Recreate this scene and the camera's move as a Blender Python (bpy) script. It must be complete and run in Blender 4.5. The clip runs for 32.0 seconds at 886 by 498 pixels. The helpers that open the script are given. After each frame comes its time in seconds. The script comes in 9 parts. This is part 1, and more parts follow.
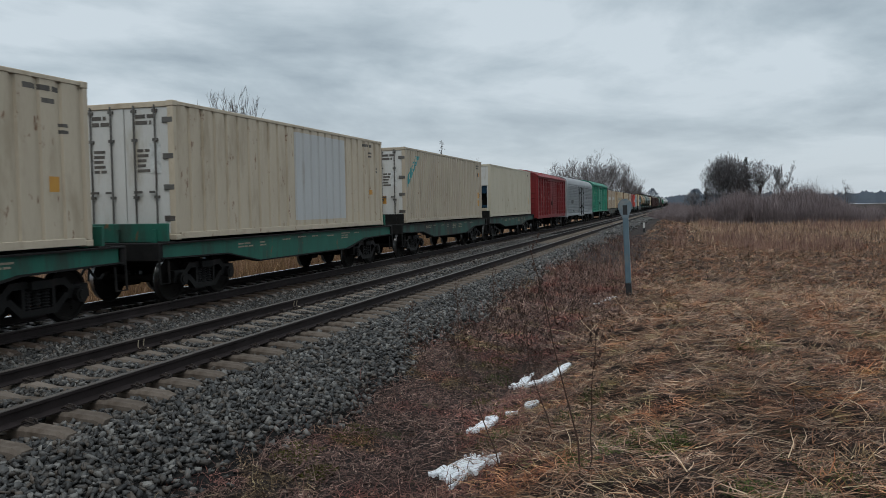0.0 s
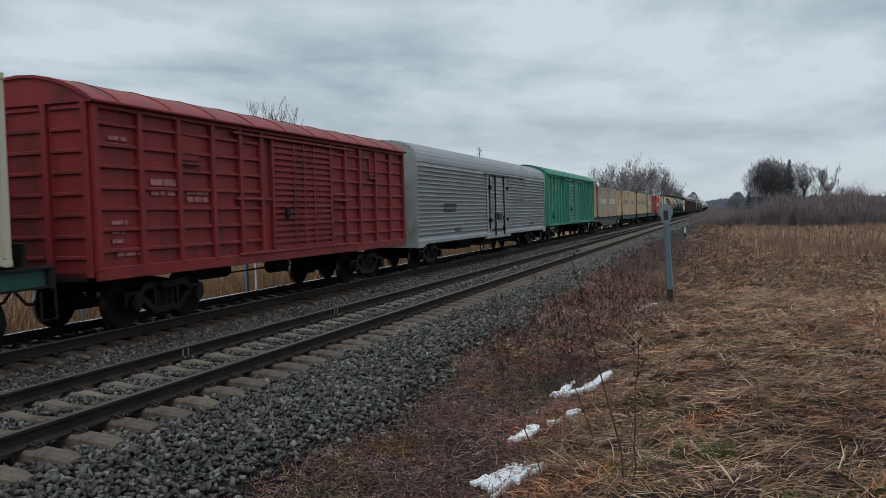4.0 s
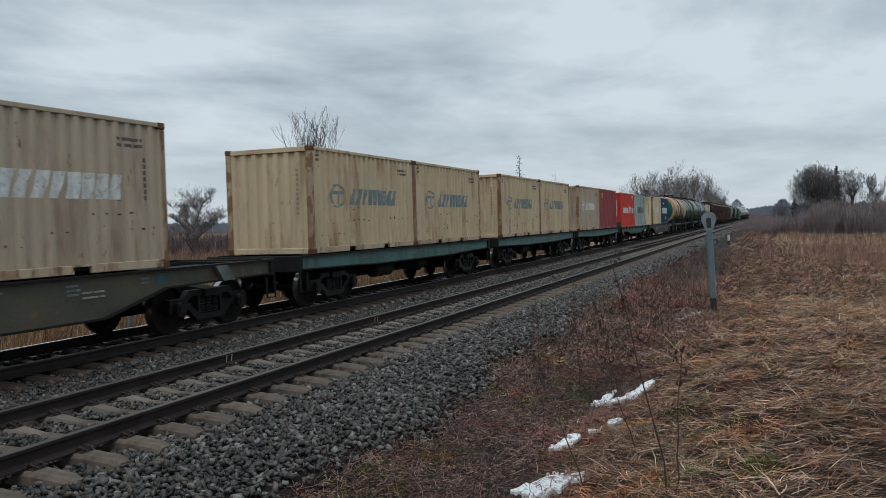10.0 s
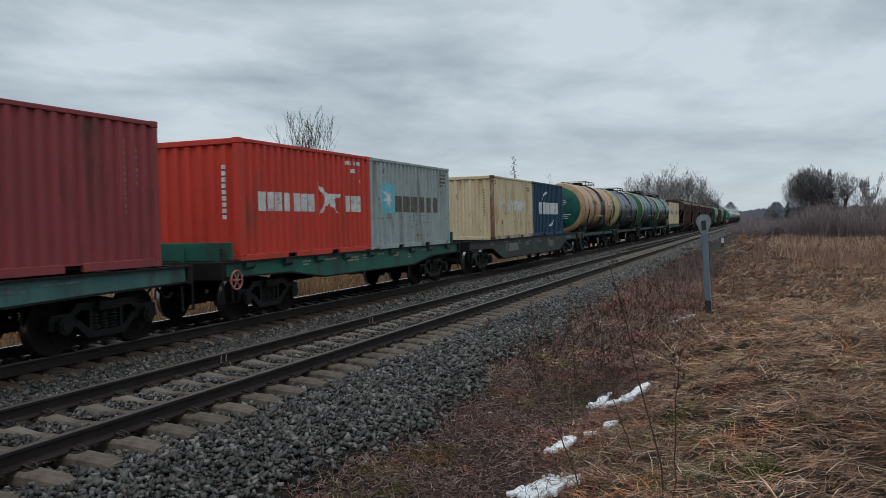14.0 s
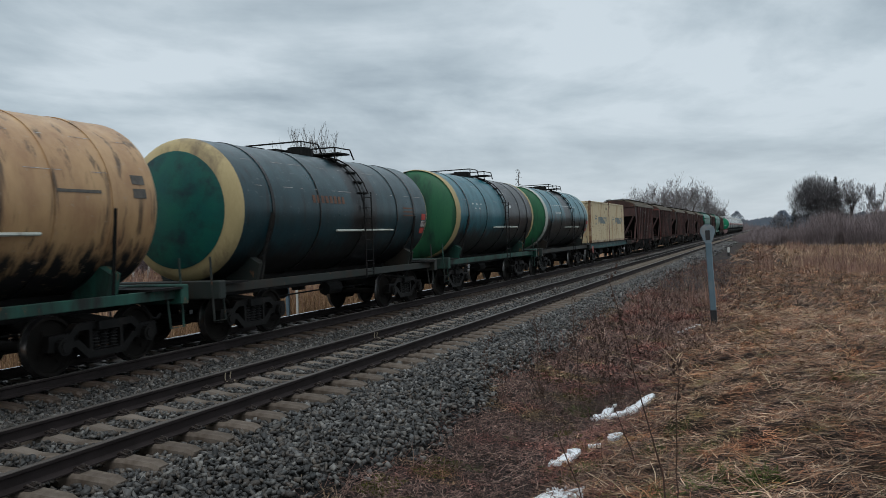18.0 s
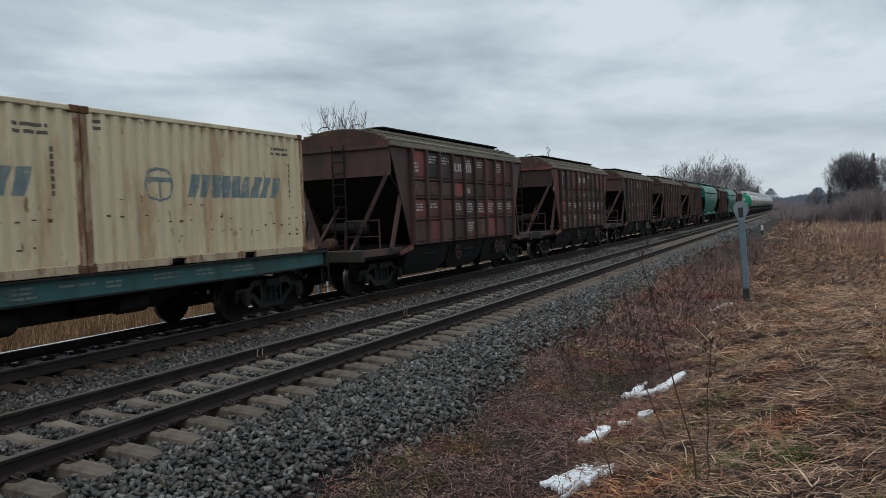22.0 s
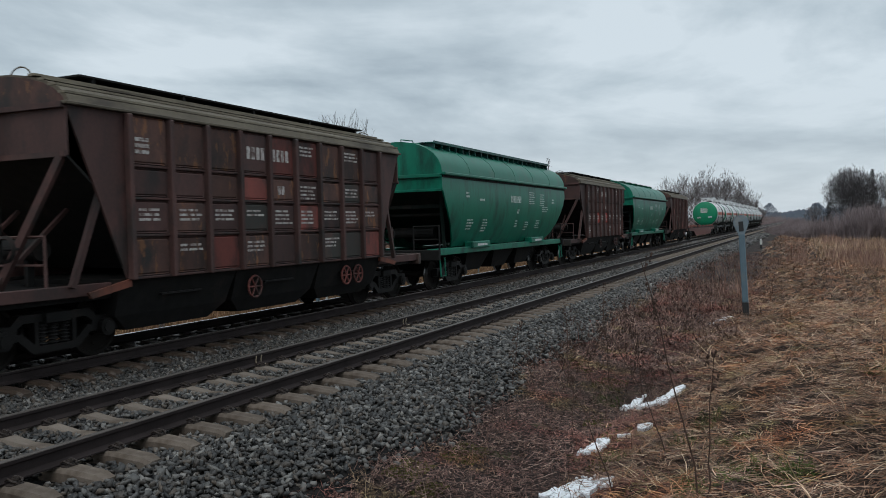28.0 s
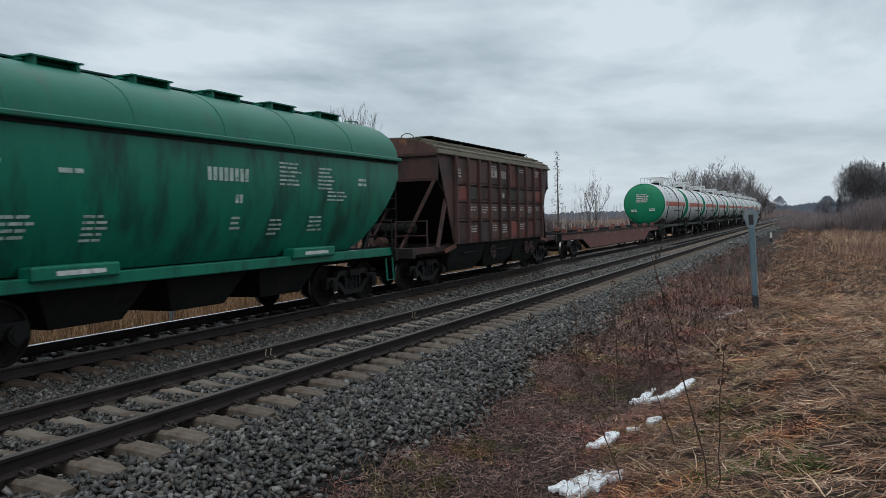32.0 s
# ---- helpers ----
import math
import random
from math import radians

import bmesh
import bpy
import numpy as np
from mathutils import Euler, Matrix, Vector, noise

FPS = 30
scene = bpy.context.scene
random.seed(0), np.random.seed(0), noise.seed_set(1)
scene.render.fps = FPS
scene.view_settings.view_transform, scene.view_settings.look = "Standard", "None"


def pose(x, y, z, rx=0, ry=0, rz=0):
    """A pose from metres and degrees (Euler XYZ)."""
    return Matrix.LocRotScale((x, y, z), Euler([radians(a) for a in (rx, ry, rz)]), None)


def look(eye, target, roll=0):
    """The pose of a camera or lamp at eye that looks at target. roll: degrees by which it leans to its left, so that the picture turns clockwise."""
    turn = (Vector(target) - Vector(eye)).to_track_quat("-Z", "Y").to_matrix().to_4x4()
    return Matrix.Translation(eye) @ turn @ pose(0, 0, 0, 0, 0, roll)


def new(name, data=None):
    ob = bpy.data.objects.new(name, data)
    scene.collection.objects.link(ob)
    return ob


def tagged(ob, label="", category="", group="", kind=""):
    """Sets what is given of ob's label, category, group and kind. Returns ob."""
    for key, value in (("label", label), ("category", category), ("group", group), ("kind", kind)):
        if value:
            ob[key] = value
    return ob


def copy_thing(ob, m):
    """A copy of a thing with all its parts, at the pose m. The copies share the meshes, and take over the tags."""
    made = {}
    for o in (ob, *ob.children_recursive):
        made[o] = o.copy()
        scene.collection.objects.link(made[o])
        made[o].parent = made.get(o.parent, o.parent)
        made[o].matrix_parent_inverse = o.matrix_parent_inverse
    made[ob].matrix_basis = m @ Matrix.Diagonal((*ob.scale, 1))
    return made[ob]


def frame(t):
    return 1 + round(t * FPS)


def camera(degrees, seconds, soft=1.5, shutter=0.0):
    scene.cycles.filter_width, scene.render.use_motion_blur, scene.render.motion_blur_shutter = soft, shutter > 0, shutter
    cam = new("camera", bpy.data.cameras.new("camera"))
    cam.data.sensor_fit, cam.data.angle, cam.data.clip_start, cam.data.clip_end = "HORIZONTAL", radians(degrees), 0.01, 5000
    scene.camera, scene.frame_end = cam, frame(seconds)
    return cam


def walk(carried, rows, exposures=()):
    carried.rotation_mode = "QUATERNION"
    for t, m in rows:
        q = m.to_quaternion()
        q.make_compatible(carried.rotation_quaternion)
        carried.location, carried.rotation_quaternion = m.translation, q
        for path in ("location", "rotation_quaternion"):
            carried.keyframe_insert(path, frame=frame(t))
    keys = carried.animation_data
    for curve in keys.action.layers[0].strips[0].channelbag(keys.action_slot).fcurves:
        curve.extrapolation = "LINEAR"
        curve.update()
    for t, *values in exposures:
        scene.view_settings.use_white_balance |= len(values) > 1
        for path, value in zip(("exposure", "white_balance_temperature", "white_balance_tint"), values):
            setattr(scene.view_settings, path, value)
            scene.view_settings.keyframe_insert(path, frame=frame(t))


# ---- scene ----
# ---- camera: eye (x, y, z), turn to the left, tilt, lean, in metres and degrees ----
# x runs across the line, y along it, z = 0 on the rail heads; the nearer track lies on x = 0
TRACK2 = -4.17
SPEED = 11.61
cam = camera(56.78, 32.0, soft=0.3, shutter=0.11)


def view(x, y, z, turn, tilt, lean):
    return Matrix.Translation((x, y, z)) @ pose(0, 0, 0, 0, 0, turn) @ pose(0, 0, 0, 90 + tilt) @ pose(0, 0, 0, 0, 0, lean)


walk(cam, [
    (0.0, view(7.150, 0.038, 1.903, 16.397, -2.937, -0.953)),
    (0.5, view(7.147, 0.036, 1.915, 16.430, -2.971, -1.059)),
    (1.0, view(7.141, 0.028, 1.920, 16.628, -3.006, -1.132)),
    (1.5, view(7.139, 0.029, 1.920, 17.316, -2.993, -1.212)),
    (2.0, view(7.138, 0.024, 1.925, 17.521, -2.943, -1.306)),
    (2.5, view(7.134, 0.023, 1.921, 17.850, -2.838, -1.334)),
    (3.0, view(7.132, 0.022, 1.925, 18.248, -2.761, -1.415)),
    (3.5, view(7.139, 0.022, 1.930, 18.627, -2.544, -1.491)),
    (5.5, view(7.137, 0.018, 1.924, 20.248, -2.287, -1.620)),
    (6.0, view(7.140, 0.012, 1.923, 20.493, -2.217, -1.653)),
    (6.5, view(7.133, 0.009, 1.923, 20.888, -2.155, -1.599)),
    (7.0, view(7.134, 0.002, 1.925, 21.110, -2.101, -1.590)),
    (7.5, view(7.139, 0.001, 1.922, 21.323, -2.015, -1.616)),
    (8.0, view(7.143, -0.005, 1.921, 21.412, -1.943, -1.643)),
    (8.5, view(7.139, -0.005, 1.925, 21.587, -1.905, -1.539)),
    (9.0, view(7.140, 0.000, 1.923, 21.752, -1.895, -1.523)),
    (9.5, view(7.146, -0.001, 1.924, 21.817, -1.841, -1.677)),
    (10.0, view(7.140, -0.005, 1.927, 21.815, -1.777, -1.673)),
    (10.5, view(7.144, -0.009, 1.924, 21.895, -1.700, -1.728)),
    (11.0, view(7.147, -0.011, 1.923, 21.969, -1.711, -1.687)),
    (11.5, view(7.149, -0.019, 1.929, 22.061, -1.725, -1.621)),
    (12.0, view(7.137, -0.026, 1.923, 21.995, -1.707, -1.648)),
    (12.5, view(7.104, -0.044, 1.919, 21.902, -1.743, -1.700)),
    (13.0, view(7.074, -0.046, 1.916, 21.610, -1.851, -1.644)),
    (13.5, view(7.074, -0.015, 1.928, 21.314, -1.849, -1.422)),
    (14.0, view(7.104, 0.006, 1.934, 21.401, -1.744, -1.307)),
    (14.5, view(7.128, 0.004, 1.929, 21.688, -1.672, -1.354)),
    (16.5, view(7.144, 0.017, 1.930, 21.768, -0.963, -1.988)),
    (17.0, view(7.157, 0.036, 1.937, 21.736, -0.846, -2.012)),
    (17.5, view(7.167, 0.025, 1.942, 21.748, -0.739, -2.166)),
    (18.0, view(7.171, 0.012, 1.938, 21.810, -0.775, -2.207)),
    (18.5, view(7.170, 0.017, 1.928, 21.969, -0.946, -2.216)),
    (19.0, view(7.164, 0.027, 1.922, 22.256, -1.265, -2.258)),
    (19.5, view(7.165, 0.036, 1.923, 22.668, -1.495, -2.343)),
    (20.0, view(7.170, 0.038, 1.921, 23.026, -1.948, -2.282)),
    (20.5, view(7.170, 0.035, 1.926, 23.289, -2.177, -2.290)),
    (21.0, view(7.167, 0.026, 1.918, 23.523, -2.200, -2.374)),
    (21.5, view(7.163, 0.020, 1.920, 23.802, -2.220, -2.386)),
    (22.0, view(7.168, 0.012, 1.921, 23.921, -2.188, -2.343)),
    (22.5, view(7.166, 0.017, 1.920, 24.122, -2.191, -2.333)),
    (23.0, view(7.160, 0.026, 1.919, 24.279, -2.144, -2.313)),
    (23.5, view(7.148, 0.015, 1.920, 24.293, -2.058, -2.303)),
    (24.0, view(7.149, 0.014, 1.925, 24.367, -1.876, -2.331)),
    (24.5, view(7.146, 0.007, 1.927, 24.327, -1.692, -2.216)),
    (25.0, view(7.146, 0.006, 1.925, 24.244, -1.445, -2.124)),
    (25.5, view(7.145, -0.010, 1.929, 24.014, -1.384, -2.006)),
    (27.5, view(7.132, 0.001, 1.926, 23.831, -1.505, -1.447)),
    (28.0, view(7.129, 0.007, 1.921, 23.795, -1.547, -1.425)),
    (28.5, view(7.129, 0.003, 1.923, 23.825, -1.608, -1.424)),
    (29.0, view(7.125, -0.004, 1.926, 23.773, -1.674, -1.394)),
    (29.5, view(7.133, -0.002, 1.921, 23.708, -1.623, -1.461)),
    (30.0, view(7.140, -0.001, 1.922, 23.691, -1.643, -1.424)),
    (30.5, view(7.136, 0.001, 1.924, 23.777, -1.667, -1.407)),
    (31.0, view(7.137, 0.003, 1.919, 23.939, -1.725, -1.479)),
    (31.5, view(7.135, 0.009, 1.921, 24.242, -1.835, -1.470)),
    (32.0, view(7.123, 0.003, 1.920, 24.402, -1.973, -1.492)),
], exposures=[(0.0, -0.05), (6.0, 0.0), (8.0, 0.05), (12.0, -0.03), (17.0, -0.06), (19.0, 0.05), (25.0, 0.04), (29.0, 0.07), (32.0, 0.09)])

# ---- world, sun ----
def make_world():
    w = bpy.data.worlds.new("overcast")
    scene.world = w
    w.use_nodes = True
    nt = w.node_tree
    nt.nodes.clear()
    N, L = nt.nodes.new, nt.links.new
    out, bg = N("ShaderNodeOutputWorld"), N("ShaderNodeBackground")
    sky = N("ShaderNodeTexSky")
    sky.sky_type, sky.sun_disc = "NISHITA", False
    sky.sun_elevation, sky.sun_rotation = radians(55), radians(163)
    tc, sep = N("ShaderNodeTexCoord"), N("ShaderNodeSeparateXYZ")
    L(tc.outputs["Generated"], sep.inputs[0])
    # cloud deck: the direction is thrown on a flat layer overhead
    zz = N("ShaderNodeMath"); zz.operation = "MAXIMUM"; zz.inputs[1].default_value = 0.0
    L(sep.outputs["Z"], zz.inputs[0])
    za = N("ShaderNodeMath"); za.operation = "ADD"; za.inputs[1].default_value = 0.12
    L(zz.outputs[0], za.inputs[0])
    dv = N("ShaderNodeVectorMath"); dv.operation = "DIVIDE"
    cmb = N("ShaderNodeCombineXYZ")
    for i in range(3):
        L(za.outputs[0], cmb.inputs[i])
    L(tc.outputs["Generated"], dv.inputs[0]); L(cmb.outputs[0], dv.inputs[1])
    mp = N("ShaderNodeMapping"); mp.inputs["Scale"].default_value = (1.0, 0.75, 0.0); mp.inputs["Rotation"].default_value = (0, 0, radians(-35))
    mp.inputs["Location"].default_value = (5.6, 0.4, 0)
    L(dv.outputs[0], mp.inputs[0])
    n1 = N("ShaderNodeTexNoise"); n1.inputs["Scale"].default_value = 0.95; n1.inputs["Detail"].default_value = 7; n1.inputs["Roughness"].default_value = 0.55; n1.inputs["Distortion"].default_value = 0.35
    L(mp.outputs[0], n1.inputs["Vector"])
    n2 = N("ShaderNodeTexNoise"); n2.inputs["Scale"].default_value = 2.6; n2.inputs["Detail"].default_value = 6; n2.inputs["Roughness"].default_value = 0.55
    L(mp.outputs[0], n2.inputs["Vector"])
    mx = N("ShaderNodeMath"); mx.operation = "MULTIPLY_ADD"; mx.inputs[1].default_value = 0.36
    L(n2.outputs["Fac"], mx.inputs[0]); L(n1.outputs["Fac"], mx.inputs[2])
    cr = N("ShaderNodeValToRGB")
    e = cr.color_ramp.elements
    e[0].position, e[0].color = 0.48, (0.355, 0.43, 0.49, 1)
    e[1].position, e[1].color = 0.80, (0.64, 0.725, 0.785, 1)
    m = e.new(0.63); m.color = (0.475, 0.56, 0.62, 1)
    L(mx.outputs[0], cr.inputs[0])
    # brighter and warmer band low over the horizon
    hz = N("ShaderNodeMapRange"); hz.inputs["From Min"].default_value = 0.0; hz.inputs["From Max"].default_value = 0.16; hz.inputs["To Min"].default_value = 0.75; hz.inputs["To Max"].default_value = 0.0
    L(sep.outputs["Z"], hz.inputs["Value"])
    low = N("ShaderNodeMix"); low.data_type = "RGBA"
    L(hz.outputs[0], low.inputs["Factor"]); L(cr.outputs[0], low.inputs["A"]); low.inputs["B"].default_value = (0.57, 0.64, 0.70, 1)
    sc = N("ShaderNodeMix"); sc.data_type = "RGBA"; sc.blend_type = "MULTIPLY"; sc.inputs["Factor"].default_value = 1.0
    L(sky.outputs[0], sc.inputs["A"]); sc.inputs["B"].default_value = (0.09, 0.09, 0.09, 1)
    fin = N("ShaderNodeMix"); fin.data_type = "RGBA"; fin.inputs["Factor"].default_value = 0.93
    L(sc.outputs["Result"], fin.inputs["A"]); L(low.outputs["Result"], fin.inputs["B"])
    L(fin.outputs["Result"], bg.inputs["Color"])
    # an overcast sky grows brighter towards the zenith
    zen = N("ShaderNodeMapRange"); zen.inputs["From Min"].default_value = 0.3; zen.inputs["From Max"].default_value = 1.0; zen.inputs["To Min"].default_value = 1.0; zen.inputs["To Max"].default_value = 2.0
    L(sep.outputs["Z"], zen.inputs["Value"]); L(zen.outputs[0], bg.inputs["Strength"])
    L(bg.outputs[0], out.inputs[0])


make_world()
sun = new("sun", bpy.data.lights.new("sun", "SUN"))
sun.data.energy, sun.data.angle, sun.data.color = 0.85, radians(40), (1.0, 0.97, 0.92)
sun.matrix_world = look((3, -10, 15), (0, 0, 0))

# ---- materials ----
MATS = {}


def mat(name, c1, c2=None, rough=0.7, metal=0.0, scale=3.0, fine=40.0, bump=0.15, dirt=None, dirt_amt=0.0, dirt_scale=1.5, stretch=(1, 1, 1), island=0.0, obj=0.0, spec=0.3, rust=0.0, vary=False):
    """Two colours mixed by coarse and fine noise, an optional dirt colour in patches, and fine relief."""
    if name in MATS:
        return MATS[name]
    m = bpy.data.materials.new(name)
    MATS[name] = m
    m.use_nodes = True
    nt = m.node_tree
    N, L = nt.nodes.new, nt.links.new
    p = nt.nodes["Principled BSDF"]
    c2 = c2 or tuple(x * 0.75 for x in c1)
    tc, mp = N("ShaderNodeTexCoord"), N("ShaderNodeMapping")
    mp.inputs["Scale"].default_value = stretch
    place = tc.outputs["Object"]
    if vary:
        oi, sh = N("ShaderNodeObjectInfo"), N("ShaderNodeVectorMath")
        sh.operation = "MULTIPLY_ADD"
        sh.inputs[1].default_value = (31.0, 17.0, 23.0)
        L(oi.outputs["Random"], sh.inputs[0]); L(tc.outputs["Object"], sh.inputs[2])
        place = sh.outputs[0]
    L(place, mp.inputs[0])
    a, b = N("ShaderNodeTexNoise"), N("ShaderNodeTexNoise")
    a.inputs["Scale"].default_value, a.inputs["Detail"].default_value = scale, 4
    b.inputs["Scale"].default_value, b.inputs["Detail"].default_value = fine, 3
    L(mp.outputs[0], a.inputs["Vector"]); L(mp.outputs[0], b.inputs["Vector"])
    ad = N("ShaderNodeMath"); ad.operation = "MULTIPLY_ADD"; ad.inputs[1].default_value = 0.5
    L(b.outputs["Fac"], ad.inputs[0]); L(a.outputs["Fac"], ad.inputs[2])
    rg = N("ShaderNodeMapRange"); rg.inputs["From Min"].default_value = 0.5; rg.inputs["From Max"].default_value = 1.0
    L(ad.outputs[0], rg.inputs["Value"])
    mix = N("ShaderNodeMix"); mix.data_type = "RGBA"
    mix.inputs["A"].default_value, mix.inputs["B"].default_value = (*c1, 1), (*c2, 1)
    L(rg.outputs[0], mix.inputs["Factor"])
    col = mix.outputs["Result"]
    if dirt and dirt_amt:
        d = N("ShaderNodeTexNoise"); d.inputs["Scale"].default_value = dirt_scale; d.inputs["Detail"].default_value = 7; d.inputs["Roughness"].default_value = 0.65
        dm = N("ShaderNodeMapping"); dm.inputs["Location"].default_value = (7.3, 2.1, 4.4); dm.inputs["Scale"].default_value = stretch
        L(place, dm.inputs[0]); L(dm.outputs[0], d.inputs["Vector"])
        r2 = N("ShaderNodeMapRange"); r2.inputs["From Min"].default_value = 0.62 - 0.3 * dirt_amt; r2.inputs["From Max"].default_value = 0.80 - 0.3 * dirt_amt
        L(d.outputs["Fac"], r2.inputs["Value"])
        m2 = N("ShaderNodeMix"); m2.data_type = "RGBA"; m2.inputs["B"].default_value = (*dirt, 1)
        L(r2.outputs[0], m2.inputs["Factor"]); L(col, m2.inputs["A"])
        col = m2.outputs["Result"]
    if rust:
        rn, rm = N("ShaderNodeTexNoise"), N("ShaderNodeMapping")
        rn.inputs["Scale"].default_value, rn.inputs["Detail"].default_value, rn.inputs["Roughness"].default_value = 3.2, 8, 0.68
        rm.inputs["Location"].default_value, rm.inputs["Scale"].default_value = (1.7, 9.2, 3.3), (1, 1.6, 0.6)
        L(place, rm.inputs[0]); L(rm.outputs[0], rn.inputs["Vector"])
        rr = N("ShaderNodeMapRange"); rr.inputs["From Min"].default_value, rr.inputs["From Max"].default_value, rr.inputs["To Max"].default_value = 0.655 - 0.3 * rust, 0.70 - 0.3 * rust, 0.85
        L(rn.outputs["Fac"], rr.inputs["Value"])
        rx = N("ShaderNodeMix"); rx.data_type = "RGBA"; rx.inputs["B"].default_value = (0.15, 0.07, 0.035, 1)
        L(rr.outputs[0], rx.inputs["Factor"]); L(col, rx.inputs["A"])
        col = rx.outputs["Result"]
    for amount, node, sock in ((island, "ShaderNodeNewGeometry", "Random Per Island"), (obj, "ShaderNodeObjectInfo", "Random")):
        if amount:
            g = N(node)
            r3 = N("ShaderNodeMapRange"); r3.inputs["To Min"].default_value = 1 - amount; r3.inputs["To Max"].default_value = 1 + amount
            L(g.outputs[sock], r3.inputs["Value"])
            m3 = N("ShaderNodeMix"); m3.data_type = "RGBA"; m3.blend_type = "MULTIPLY"; m3.inputs["Factor"].default_value = 1.0
            cc = N("ShaderNodeCombineColor")
            for i in range(3):
                L(r3.outputs[0], cc.inputs[i])
            L(col, m3.inputs["A"]); L(cc.outputs[0], m3.inputs["B"])
            col = m3.outputs["Result"]
    L(col, p.inputs["Base Color"])
    p.inputs["Roughness"].default_value, p.inputs["Metallic"].default_value = rough, metal
    p.inputs["Specular IOR Level"].default_value = spec
    if bump:
        bp = N("ShaderNodeBump"); bp.inputs["Strength"].default_value = bump; bp.inputs["Distance"].default_value = 0.02
        L(ad.outputs[0], bp.inputs["Height"]); L(bp.outputs[0], p.inputs["Normal"])
    return m


def ramp_mat(name, colours, rough=0.9, patch=(0.45, 1.35), tints=(), spec=0.1):
    """A colour for each separate blade or stone, picked from a few."""
    m = bpy.data.materials.new(name)
    m.use_nodes = True
    nt = m.node_tree
    N, L = nt.nodes.new, nt.links.new
    p = nt.nodes["Principled BSDF"]
    g, cr = N("ShaderNodeNewGeometry"), N("ShaderNodeValToRGB")
    cr.color_ramp.interpolation = "LINEAR"
    e = cr.color_ramp.elements
    while len(e) < len(colours):
        e.new(0.5)
    for i, c in enumerate(colours):
        e[i].position = i / (len(colours) - 1)
        e[i].color = (*c, 1)
    L(g.outputs["Random Per Island"], cr.inputs[0])
    tc, n = N("ShaderNodeTexCoord"), N("ShaderNodeTexNoise")
    n.inputs["Scale"].default_value, n.inputs["Detail"].default_value = 0.8, 4
    L(tc.outputs["Object"], n.inputs["Vector"])
    r = N("ShaderNodeMapRange"); r.inputs["From Min"].default_value, r.inputs["From Max"].default_value, r.inputs["To Min"].default_value, r.inputs["To Max"].default_value = 0.3, 0.7, *patch
    L(n.outputs["Fac"], r.inputs["Value"])
    cc, mx = N("ShaderNodeCombineColor"), N("ShaderNodeMix")
    mx.data_type, mx.blend_type = "RGBA", "MULTIPLY"
    mx.inputs["Factor"].default_value = 1.0
    for i in range(3):
        L(r.outputs[0], cc.inputs[i])
    L(cr.outputs[0], mx.inputs["A"]); L(cc.outputs[0], mx.inputs["B"])
    col = mx.outputs["Result"]
    # broad patches in which one growth prevails: scale, from, to, colour factor
    for k, (sc, lo, hi, factor) in enumerate(tints):
        tm, tn = N("ShaderNodeMapping"), N("ShaderNodeTexNoise")
        tm.inputs["Location"].default_value = (5.1 * k + 2.0, 3.7 * k, 0)
        tn.inputs["Scale"].default_value, tn.inputs["Detail"].default_value = sc, 4
        L(tc.outputs["Object"], tm.inputs[0]); L(tm.outputs[0], tn.inputs["Vector"])
        tr = N("ShaderNodeMapRange"); tr.inputs["From Min"].default_value, tr.inputs["From Max"].default_value = lo, hi
        L(tn.outputs["Fac"], tr.inputs["Value"])
        tx = N("ShaderNodeMix"); tx.data_type, tx.blend_type = "RGBA", "MULTIPLY"
        tx.inputs["B"].default_value = (*factor, 1)
        L(tr.outputs[0], tx.inputs["Factor"]); L(col, tx.inputs["A"])
        col = tx.outputs["Result"]
    L(col, p.inputs["Base Color"])
    p.inputs["Roughness"].default_value, p.inputs["Specular IOR Level"].default_value = rough, spec
    return m


GRIME = (0.035, 0.03, 0.027)
# bed coloured darker than its stones, in place of shade in the gaps
M_BALLASTGAP = mat("ballast_bed", (0.02, 0.019, 0.018), (0.008, 0.0075, 0.0075), 0.9, scale=14, fine=60, bump=0.9, spec=0.03)
M_CONCRETE = mat("sleeper_concrete", (0.165, 0.137, 0.114), (0.095, 0.077, 0.063), 0.85, scale=4, fine=60, bump=0.3, dirt=(0.06, 0.044, 0.033), dirt_amt=0.5, obj=0.12, spec=0.1)
M_WOOD_SL = mat("dark_sleeper", (0.075, 0.052, 0.038), (0.034, 0.025, 0.02), 0.38, scale=4, fine=60, bump=0.15, spec=0.6)
M_RAIL = mat("rail_side", (0.03, 0.023, 0.0225), (0.016, 0.012, 0.0115), 0.8, 0.0, scale=3, fine=50, bump=0.15, spec=0.12)
M_RAILTOP = mat("rail_head_worn", (0.6, 0.59, 0.58), (0.42, 0.41, 0.4), 0.2, 1.0, scale=2, fine=40, bump=0.02)
M_RAILDULL = mat("rail_head_dull", (0.10, 0.085, 0.076), (0.065, 0.054, 0.048), 0.5, 0.5, scale=2, fine=40, bump=0.02, spec=0.3)
M_BOLT = mat("fastening_steel", (0.035, 0.031, 0.029), (0.045, 0.032, 0.026), 0.7, 0.4, bump=0.1)
M_SNOW = mat("old_snow", (0.80, 0.82, 0.85), (0.62, 0.64, 0.66), 0.6, scale=6, fine=30, bump=0.4, dirt=(0.35, 0.3, 0.25), dirt_amt=0.1, dirt_scale=5)
